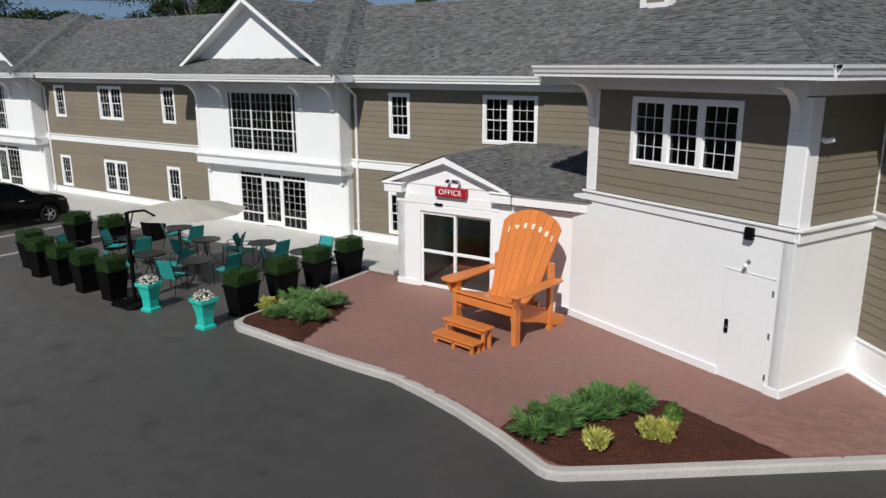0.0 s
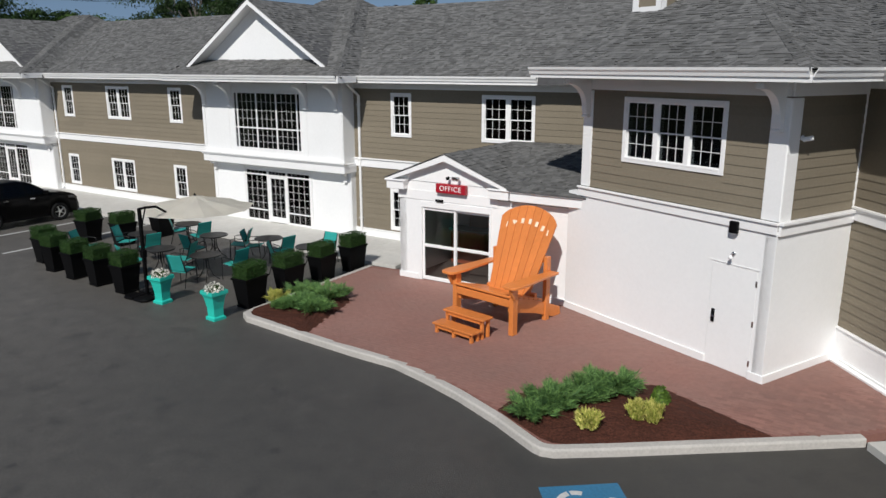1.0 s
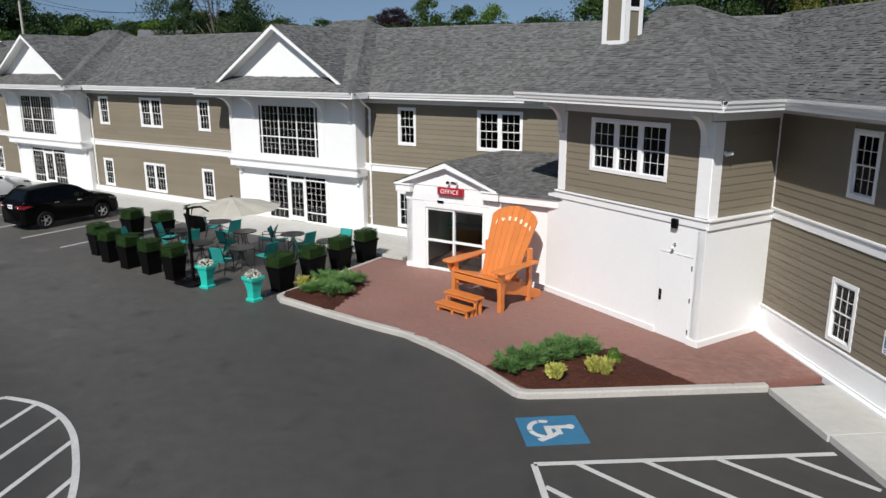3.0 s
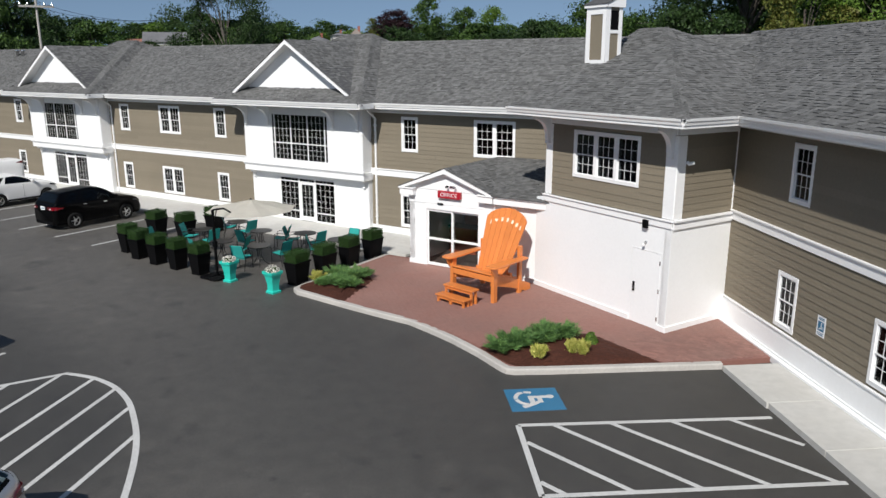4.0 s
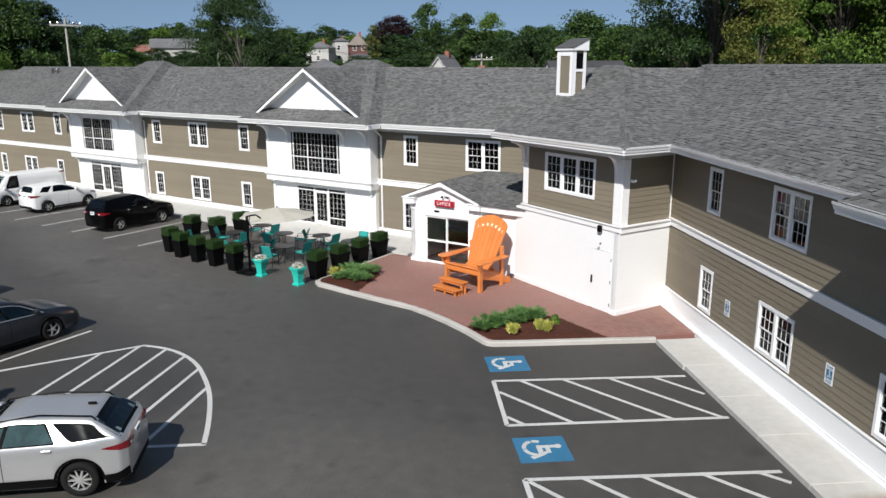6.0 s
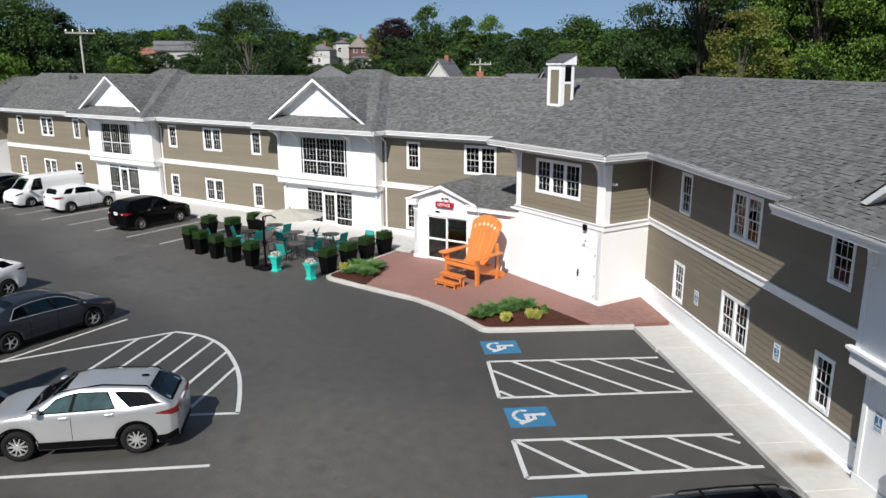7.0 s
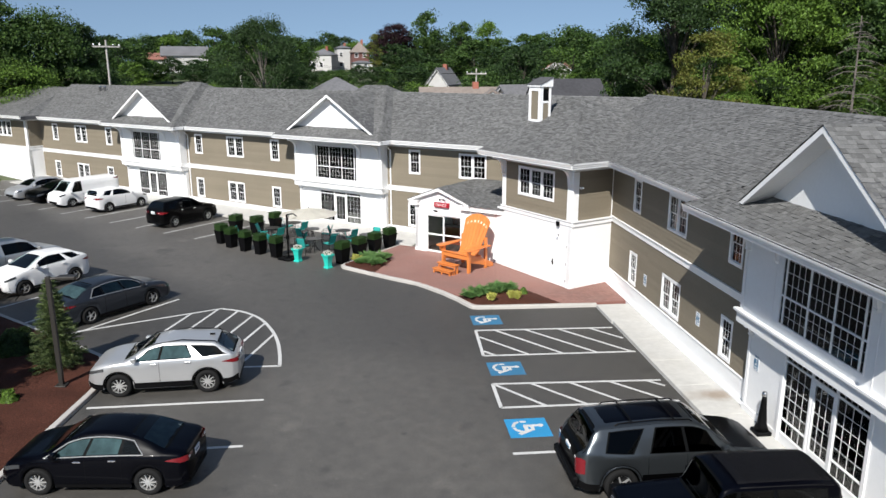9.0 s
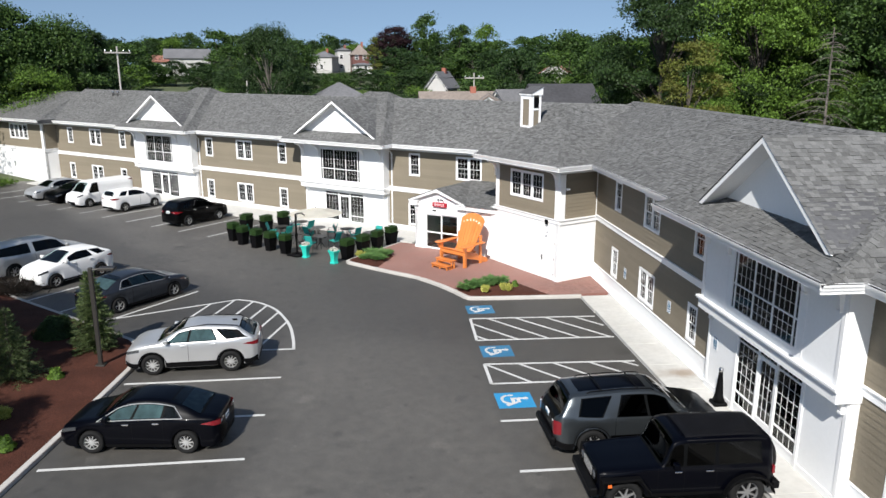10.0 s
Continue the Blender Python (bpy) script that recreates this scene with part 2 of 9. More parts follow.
M_SLING = surface("teal_sling", (0.015, 0.30, 0.27), 0.75, large=(2, 0.08), fine=(90, 0.12), bump=(300, 0.3))
M_CANVAS = surface("beige_canvas", (0.78, 0.745, 0.66), 0.85, large=(1.5, 0.06), fine=(60, 0.05), bump=(200, 0.2))
M_RED = surface("red_panel", (0.34, 0.008, 0.020), 0.4, large=(2, 0.05), fine=(25, 0.03), bump=(40, 0.02))
M_STEEL = surface("steel", (0.55, 0.55, 0.56), 0.25, metal=1.0, large=(2, 0.08), fine=(40, 0.06), bump=(80, 0.03))
M_GREYPOST = surface("dark_bronze", (0.035, 0.032, 0.028), 0.5, metal=0.3, large=(2, 0.15), fine=(30, 0.1), bump=(60, 0.06))
M_CHIMBRICK = surface("chimney_brick", (0.30, 0.11, 0.075), 0.9, large=(1, 0.15), fine=(10, 0.2), bump=(30, 0.3))


# ---- mesh helpers ----
def box(bm, x0, x1, y0, y1, z0, z1, m=None):
    vs = [bm.verts.new((x, y, z)) for x in (x0, x1) for y in (y0, y1) for z in (z0, z1)]
    for f in ((0, 1, 3, 2), (4, 6, 7, 5), (0, 4, 5, 1), (2, 3, 7, 6), (0, 2, 6, 4), (1, 5, 7, 3)):
        bm.faces.new([vs[i] for i in f])
    if m is not None:
        for v in vs:
            v.co = m @ v.co
    return vs


def prism(bm, pts, z0, z1, m=None):
    """An upright prism over a plan outline (x, y); z0 and z1 may be numbers."""
    lo, hi = [bm.verts.new((x, y, z0)) for x, y in pts], [bm.verts.new((x, y, z1)) for x, y in pts]
    n = len(pts)
    bm.faces.new(lo[::-1])
    bm.faces.new(hi)
    for i in range(n):
        bm.faces.new((lo[i], lo[(i + 1) % n], hi[(i + 1) % n], hi[i]))
    if m is not None:
        for v in lo + hi:
            v.co = m @ v.co
    return lo + hi


def side_prism(bm, pts, x0, x1, m=None):
    """A prism over an outline (y, z), extruded along x."""
    a, b = [bm.verts.new((x0, y, z)) for y, z in pts], [bm.verts.new((x1, y, z)) for y, z in pts]
    n = len(pts)
    bm.faces.new(a)
    bm.faces.new(b[::-1])
    for i in range(n):
        bm.faces.new((a[(i + 1) % n], a[i], b[i], b[(i + 1) % n]))
    if m is not None:
        for v in a + b:
            v.co = m @ v.co
    return a + b


def tube(bm, pts, r, n=8, m=None, r1=None):
    """A round bar along a line of points, tapering from r to r1."""
    pts = [Vector(p) for p in pts]
    rings, made = [], []
    for i, p in enumerate(pts):
        d = (pts[min(i + 1, len(pts) - 1)] - pts[max(i - 1, 0)]).normalized()
        a = d.orthogonal().normalized() if i == 0 else (a - d * a.dot(d)).normalized()
        b = d.cross(a)
        q = r if r1 is None else r + (r1 - r) * i / (len(pts) - 1)
        rings.append([bm.verts.new(p + (a * math.cos(k * 2 * math.pi / n) + b * math.sin(k * 2 * math.pi / n)) * q) for k in range(n)])
        made += rings[-1]
    for u, v in zip(rings, rings[1:]):
        for k in range(n):
            bm.faces.new((u[k], u[(k + 1) % n], v[(k + 1) % n], v[k]))
    bm.faces.new(rings[0][::-1])
    bm.faces.new(rings[-1])
    if m is not None:
        for v in made:
            v.co = m @ v.co
    return made


def lathe(bm, prof, n=16, m=None, caps=True):
    """A turned form from a profile of (radius, z)."""
    rings = [[bm.verts.new((r * math.cos(k * 2 * math.pi / n), r * math.sin(k * 2 * math.pi / n), z)) for k in range(n)] for r, z in prof]
    for u, v in zip(rings, rings[1:]):
        for k in range(n):
            bm.faces.new((u[k], u[(k + 1) % n], v[(k + 1) % n], v[k]))
    if caps:
        bm.faces.new(rings[0][::-1])
        bm.faces.new(rings[-1])
    made = [v for r in rings for v in r]
    if m is not None:
        for v in made:
            v.co = m @ v.co
    return made


def finish(name, bm, material, smooth=False, bevel=0.0):
    bmesh.ops.recalc_face_normals(bm, faces=bm.faces[:])
    if bevel:
        bmesh.ops.bevel(bm, geom=[e for e in bm.edges if e.is_manifold and e.calc_face_angle(0) > 0.6], offset=bevel, segments=1, affect="EDGES", clamp_overlap=True)
    me = bpy.data.meshes.new(name)
    bm.to_mesh(me)
    bm.free()
    me.materials.append(material)
    if smooth:
        for p in me.polygons:
            p.use_smooth = True
    return me


def part(name, bm, material, parent, label="", smooth=False, bevel=0.0):
    ob = new(name, finish(name, bm, material, smooth, bevel))
    ob.parent = parent
    return tagged(ob, label)


def thing(name, label, category, group="", kind="", m=None):
    """An empty at a thing's base, to which its parts belong."""
    ob = new(name)
    ob.empty_display_size = 0.2
    if m is not None:
        ob.matrix_world = m
    return tagged(ob, label, category, group, kind)


def solid(name, bm, material, label, category, group="", kind="", m=None, smooth=False, bevel=0.0):
    ob = new(name, finish(name, bm, material, smooth, bevel))
    if m is not None:
        ob.matrix_world = m
    return tagged(ob, label, category, group, kind)


def basis(ox, oy, ax, ay):
    """A wall's own frame: x along the wall (to the left seen from outside), y outwards, z up."""
    return Matrix(((ax, -ay, 0, ox), (ay, ax, 0, oy), (0, 0, 1, 0), (0, 0, 0, 1)))


# ---- the building's frames ----
A_L, A_C = radians(141.3), radians(117.0)
ML = basis(1.05, 24.23, math.cos(A_L), math.sin(A_L))
MR = basis(9.55, 0.0, 0.0, 1.0)
MC = basis(7.44, 11.65, math.cos(A_C), math.sin(A_C))
R_LEN = 2.11 / math.cos(radians(27.0))
R_IN = (9.55, 11.65 + 2.11 * math.tan(radians(27.0)))
MT = basis(R_IN[0], R_IN[1], -math.cos(radians(27.0)), -math.sin(radians(27.0)))
WALL_T = 0.22

# ---- ground ----
bm = bmesh.new()
STEP = 40
xs, ys = np.arange(-600, 641, STEP), np.arange(-400, 841, STEP)
grid = {}
for x in xs:
    for y in ys:
        far = max(0.0, math.hypot(x - 0.0, y - 10.0) - 70.0)
        grid[x, y] = bm.verts.new((x, y, -0.05 + 12.0 * (1 - math.exp(-far / 110.0))))
for x in xs[:-1]:
    for y in ys[:-1]:
        bm.faces.new((grid[x, y], grid[x + STEP, y], grid[x + STEP, y + STEP], grid[x, y + STEP]))
solid("ground", bm, M_LAND, "green and brown land that rises to a low wooded hill", "ground", kind="structure", smooth=True)
bm = bmesh.new()
prism(bm, [(-60, -45), (9.8, -45), (9.8, 12.0), (6.0, 17.5), (1.5, 24.0), (-29.5, 48.6), (-60, 48.6)], -0.3, 0.0)
solid("parking_lot", bm, M_ASPHALT, "dark grey worn asphalt of the parking lot", "asphalt", kind="structure")


def kerb_run(name, pts, width, top, label):
    """A poured kerb along a line: one continuous run with a rounded nose, mitred at its bends."""
    pts = [Vector(p) for p in pts]
    nors = [Vector((-(b - a).normalized().y, (b - a).normalized().x)) for a, b in zip(pts, pts[1:])]
    bm = bmesh.new()
    rings = []
    for k, p in enumerate(pts):
        u, v = nors[max(k - 1, 0)], nors[min(k, len(nors) - 1)]
        w = (u + v).normalized()
        w = w / max(w.dot(u), 0.5)
        prof = ((0.0, -0.15), (0.006, top - 0.035), (0.016, top - 0.012), (0.036, top), (width, top), (width, -0.15))
        rings.append([bm.verts.new((p.x + w.x * o, p.y + w.y * o, z)) for o, z in prof])
    for a, b in zip(rings, rings[1:]):
        for i in range(5):
            bm.faces.new((a[i], b[i], b[i + 1], a[i + 1]))
    bm.faces.new(rings[0])
    bm.faces.new(rings[-1][::-1])
    return solid(name, bm, M_KERB, label, "kerb", kind="structure")


FRONT = [(0.25, 20.75), (-2.56, 17.05), (-2.73, 16.74), (-2.60, 16.41), (-1.12, 14.98), (-0.13, 14.06), (0.74, 13.32), (1.28, 12.58), (1.79, 11.80), (2.33, 10.80), (2.66, 10.06), (2.76, 9.84), (2.85, 9.72), (3.05, 9.63), (4.0, 9.58), (8.02, 9.48)]
kerb_run("kerb_front", FRONT, 0.17, 0.145, "pale concrete kerb round the brick forecourt")

# forecourt bed of the pavers
bm = bmesh.new()
prism(bm, [(0.3, 20.65), (-2.5, 17.0), (-1.0, 15.0), (0.85, 13.35), (1.98, 11.9), (2.98, 9.86), (3.25, 9.68), (8.1, 9.62), (9.62, 9.8), (9.62, 12.8), (7.4, 11.9), (5.2, 16.4), (1.4, 20.0)], -0.2, 0.1405)
forecourt = solid("pavement_forecourt", bm, M_MORTAR, "red-brown brick-paved forecourt in front of the office", "pavement", kind="structure")

# walks
walk_r = thing("pavement_side", "pale concrete pavement along the wing", "pavement", kind="structure")
y = 9.42
while y > -26:
    bm = bmesh.new()
    box(bm, 7.98 if y > 9 else 8.02, 9.56, y - 2.0 + 0.006, y - 0.006, -0.2, 0.135)
    part("paving_slab", bm, M_CONC, walk_r, bevel=0.008)
    y -= 2.0
walk_l = thing("pavement_wing", "pale concrete pavement along the long wing", "pavement", kind="structure", m=ML)
s = -2.2
while s < 39:
    bm = bmesh.new()
    box(bm, s + 0.006, s + 2.0 - 0.006, -0.05, 2.75, -0.2, 0.10)
    part("paving_slab", bm, M_CONC, walk_l, bevel=0.008)
    s += 2.0


def mound(name, pts, z, rise, label, cell=0.22, seed=0):
    """A bed of mulch: a lumpy low mound inside a convex plan outline."""
    bm = bmesh.new()
    P = [Vector(p) for p in pts]
    c = sum(P, Vector((0, 0))) / len(P)
    rings = 14
    dense = []
    for a, b in zip(P, P[1:] + P[:1]):
        k = max(2, int((b - a).length / cell))
        dense += [a.lerp(b, i / k) for i in range(k)]
    rows = []
    for j in range(rings):
        f = 1 - j / rings
        row = []
        for p in dense:
            q = c.lerp(p, f)
            h = rise * (1 - f ** 3) + (0.03 * noise.noise((q.x * 5, q.y * 5, seed)) + 0.02 * noise.noise((q.x * 14, q.y * 14, seed)) if j else 0)
            row.append(bm.verts.new((q.x, q.y, z + h)))
        rows.append(row)
    top = bm.verts.new((c.x, c.y, z + rise))
    n = len(dense)
    for u, v in zip(rows, rows[1:]):
        for k in range(n):
            bm.faces.new((u[k], u[(k + 1) % n], v[(k + 1) % n], v[k]))
    for k in range(n):
        bm.faces.new((rows[-1][k], rows[-1][(k + 1) % n], top))
    return solid(name, bm, M_MULCH, label, "mulch bed", kind="structure")


BED_A = [(2.42, 11.05), (2.93, 10.02), (3.08, 9.86), (3.3, 9.78), (6.6, 9.70), (5.5, 11.75), (4.4, 12.15), (3.0, 11.75)]
BED_B = [(-2.52, 16.98), (-2.52, 16.6), (-1.10, 15.10), (-0.2, 17.25), (-0.35, 18.0), (-1.25, 18.5)]
mound("mulch_bed", BED_A, 0.141, 0.10, "dark red-brown bark mulch bed in the forecourt")
mound("mulch_bed", BED_B, 0.141, 0.08, "dark red-brown bark mulch bed by the patio", seed=3)
ISLAND = [(-11.2, -12), (-10.62, -6), (-10.1, -1.8), (-9.62, 2.8), (-9.62, 4.3), (-10.35, 5.75), (-13.7, 8.75), (-18.4, 12.8), (-24, 17.6), (-42, 12), (-42, -12)]
mound("mulch_bed", ISLAND, 0.10, 0.30, "wide bark mulch bed of the planted island", cell=0.6, seed=7)
kerb_run("kerb_island", ISLAND[:9], 0.18, 0.13, "pale concrete kerb of the planted island")


# ---- painted markings ----
def bar(bm, a, b, w=0.11, z=0.005):
    a, b = Vector(a), Vector(b)
    t = (b - a).normalized()
    n = Vector((-t.y, t.x)) * w / 2
    vs = [(a - n), (b - n), (b + n), (a + n)]
    prism(bm, vs, 0.0005, z)


def line(a, b, w=0.11):
    bm = bmesh.new()
    bar(bm, a, b, w)
    solid("parking_line", bm, M_PAINT, "worn white stall line painted on asphalt", "line", "stall lines", kind="structure")


for yy, x0, x1 in ((1.86, -9.55, -4.5), (-0.90, -9.9, -4.67), (-3.45, -10.1, -4.86), (-6.2, -10.4, -5.0)):
    line((x0, yy - 0.02), (x1, yy + 0.05))
for yy in (-1.93, -4.73, -7.5):
    line((2.3, yy), (7.95, yy))
for k in range(12):
    sL = 6.7 + 2.72 * k
    a, b = ML @ Vector((sL, 2.8, 0)), ML @ Vector((sL, 8.1 if k else 6.0, 0))
    if k:
        line(a.xy, b.xy)
D_ST = Vector((math.cos(radians(54.0)), math.sin(radians(54.0))))
N_ST = Vector((-D_ST.y, D_ST.x))
for k in range(5):
    a = Vector((-12.25, 8.35)) + N_ST * (2.72 * k) - D_ST * (0.9 if k else 0.2) + D_ST * 0.25 * k
    line(a, a + D_ST * 5.0)


def hatch_box(corners, stripes):
    root = thing("hatched_marking", "white hatched access aisle painted on asphalt", "marking", "access aisles", kind="structure")
    far_a, far_b, near_a, near_b = corners
    bm = bmesh.new()
    bar(bm, far_a, far_b)
    bar(bm, near_a, near_b)
    bar(bm, near_a, far_a)
    part("outline", bm, M_PAINT, root)
    for a, b in stripes:
        bm = bmesh.new()
        bar(bm, Vector(a), Vector(b), 0.10, 0.0065)
        part("stripe", bm, M_PAINT, root)


hatch_box(((2.64, 7.20), (7.88, 7.02), (2.55, 4.69), (7.90, 4.58)),
          (((2.68, 6.51), (4.13, 4.67)), ((3.37, 7.14), (5.35, 4.63)), ((4.53, 7.10), (6.55, 4.62)), ((5.79, 7.05), (7.76, 4.60)), ((7.00, 7.02), (7.90, 5.88)), ((2.62, 5.12), (2.95, 4.71))))
hatch_box(((2.48, 2.36), (7.85, 2.15), (2.46, 0.70), (7.83, 0.66)),
          (((2.56, 2.28), (3.79, 0.72)), ((3.70, 2.28), (5.03, 0.69)), ((4.92, 2.24), (6.22, 0.69)), ((6.20, 2.19), (7.55, 0.68)), ((7.38, 2.15), (7.82, 1.72))))

# rounded hatched corner by the island
root = thing("hatched_marking", "white hatched rounded corner painted beside the island", "marking", kind="structure")
ARC = [(-7.35, 10.75), (-6.65, 10.42), (-6.02, 9.87), (-5.5, 9.12), (-5.12, 8.26), (-4.82, 7.4), (-4.6, 6.5), (-4.42, 5.4), (-4.32, 4.47)]
def smooth_line(pts, n=6):
    """A curve through the points (Catmull-Rom)."""
    q = [Vector(p) for p in pts]
    q = [2 * q[0] - q[1]] + q + [2 * q[-1] - q[-2]]
    out = []
    for a, b, c, d in zip(q, q[1:], q[2:], q[3:]):
        for k in range(n):
            t = k / n
            out.append(0.5 * (2 * b + (c - a) * t + (2 * a - 5 * b + 4 * c - d) * t * t + (3 * b - a - 3 * c + d) * t ** 3))
    return out + [q[-2]]


bm = bmesh.new()
curve = smooth_line(ARC)
edge = []
for k, p in enumerate(curve):
    t = (curve[min(k + 1, len(curve) - 1)] - curve[max(k - 1, 0)]).normalized()
    side = Vector((-t.y, t.x)) * 0.06
    edge.append([bm.verts.new((v.x, v.y, z)) for v, z in ((p - side, 0.0005), (p - side, 0.0055), (p + side, 0.0055), (p + side, 0.0005))])
for u, v in zip(edge, edge[1:]):
    for k in range(3):
        bm.faces.new((u[k], v[k], v[k + 1], u[k + 1]))
part("outline", bm, M_PAINT, root)
bm = bmesh.new()
bar(bm, (-7.35, 10.78), (-12.25, 8.5), 0.11, 0.0055)
bar(bm, (-4.27, 4.47), (-9.3, 4.55), 0.11, 0.0055)
part("outline", bm, M_PAINT, root)


def inside(p, poly):
    hit = False
    for (x0, y0), (x1, y1) in zip(poly, poly[1:] + poly[:1]):
        if (y0 > p[1]) != (y1 > p[1]) and p[0] < (x1 - x0) * (p[1] - y0) / (y1 - y0) + x0:
            hit = not hit
    return hit


HPOLY = ARC + [(-10.3, 4.55), (-11.5, 8.85)]
HD = Vector((0.262, 0.965))
for k in range(6):
    c = (Vector((-5.65, 4.69)), Vector((-6.16, 5.88)), Vector((-6.76, 6.87)), Vector((-7.47, 7.38)), Vector((-8.37, 7.47)), Vector((-9.20, 7.52)))[k]
    on = [c + HD * (0.05 * i) for i in range(-120, 120) if inside(c + HD * (0.05 * i), HPOLY)]
    if len(on) > 8:
        bm = bmesh.new()
        bar(bm, on[0], on[-1], 0.10, 0.0065)
        part("stripe", bm, M_PAINT, root)


def access_mark(x, y, blue=M_BLUE):
    """A blue square with a white wheelchair sign; its top points to +x."""
    root = thing("accessible_marking", "blue painted square with a white wheelchair sign", "marking", "accessible stalls", kind="structure", m=pose(x, y, 0))
    bm = bmesh.new()
    box(bm, -0.58, 0.58, -0.54, 0.54, 0.0005, 0.006)
    part("square", bm, blue, root)
    bm = bmesh.new()
    # stencilled strokes with gaps between the pieces of the wheel
    for a0, a1 in ((62, 98), (106, 182), (190, 262), (270, 322)):
        arc = [radians(a0 + (a1 - a0) * k / 4) for k in range(5)]
        prism(bm, [(-0.13 + 0.31 * math.cos(a), 0.06 + 0.34 * math.sin(a)) for a in arc] + [(-0.13 + 0.215 * math.cos(a), 0.06 + 0.245 * math.sin(a)) for a in arc[::-1]], 0.0005, 0.012)
    bar(bm, (0.34, 0.10), (0.00, 0.10), 0.105, 0.013)
    bar(bm, (-0.06, 0.155), (-0.06, -0.17), 0.115, 0.014)
    bar(bm, (-0.02, -0.20), (-0.30, -0.36), 0.115, 0.015)
    bar(bm, (0.12, 0.04), (0.12, -0.17), 0.10, 0.0135)
    prism(bm, [(0.37 + 0.085 * math.cos(radians(a)), 0.10 + 0.085 * math.sin(radians(a))) for a in range(0, 360, 30)], 0.0005, 0.012)
    part("wheelchair_sign", bm, M_PAINT, root)


for yy in (8.33, 3.53, -0.58):
    access_mark(3.22 if yy > 5 else 3.12 if yy > 1 else 2.98, yy, M_BLUE if yy > 1 else M_BLUEN)


# ---- walls ----
def cells(s0, s1, z0, z1, holes):
    """The rectangle without its holes, as upright strips of rectangles."""
    cut = sorted({s0, s1, *[min(max(v, s0), s1) for h in holes for v in h[:2]]})
    out = []
    for a, b in zip(cut, cut[1:]):
        if b - a < 1e-4:
            continue
        mid, z = (a + b) / 2, z0
        for h in sorted([h for h in holes if h[0] < mid < h[1]], key=lambda h: h[2]):
            if h[2] > z + 1e-4:
                out.append((a, b, z, min(h[2], z1)))
            z = max(z, h[3])
        if z < z1 - 1e-4:
            out.append((a, b, z, z1))
    return out


def wall(name, m, s0, s1, z0, z1, holes, material, label, d=0.0, t=WALL_T):
    bm = bmesh.new()
    for a, b, za, zb in cells(s0, s1, z0, z1, holes):
        box(bm, a, b, d - t, d, za, zb)
    return solid(name, bm, material, label, "wall", kind="structure", m=m)


BOARD = 0.178


def siding(host, s0, s1, z0, z1, holes, d=0.0):
    """Lapped boards nailed on a wall, each one a piece, cut at the openings and at butt joints."""
    z, row = z0, 0
    rng = random.Random(int(abs(s0) * 100) + int(z0 * 10))
    while z < z1 - 0.03:
        top = min(z + BOARD, z1)
        runs = [(s0, s1)]
        for h in holes:
            if h[2] < top - 0.01 and h[3] > z + 0.01:
                runs = [r for a, b in runs for r in ((a, min(b, h[0])), (max(a, h[1]), b)) if r[1] - r[0] > 0.02]
        for a, b in runs:
            cuts = [a]
            while b - cuts[-1] > 4.6:
                cuts.append(cuts[-1] + rng.uniform(2.4, 3.7))
            cuts.append(b)
            for p, q in zip(cuts, cuts[1:]):
                bm = bmesh.new()
                side_prism(bm, [(d + 0.0005, z), (d + 0.021, z), (d + 0.009, top), (d + 0.0005, top)], p + 0.0015, q - 0.0015)
                part("siding_board", bm, M_SIDING, host)
        z, row = top, row + 1


WINDOW_COUNT = [0]


def grille(bm, x0, x1, z0, z1, nx, nz, d, w=0.011):
    for i in range(1, nx):
        x = x0 + (x1 - x0) * i / nx
        box(bm, x - w / 2, x + w / 2, d - 0.005, d + 0.003, z0, z1)
    for i in range(1, nz):
        z = z0 + (z1 - z0) * i / nz
        box(bm, x0, x1, d - 0.0045, d + 0.0025, z - w / 2, z + w / 2)


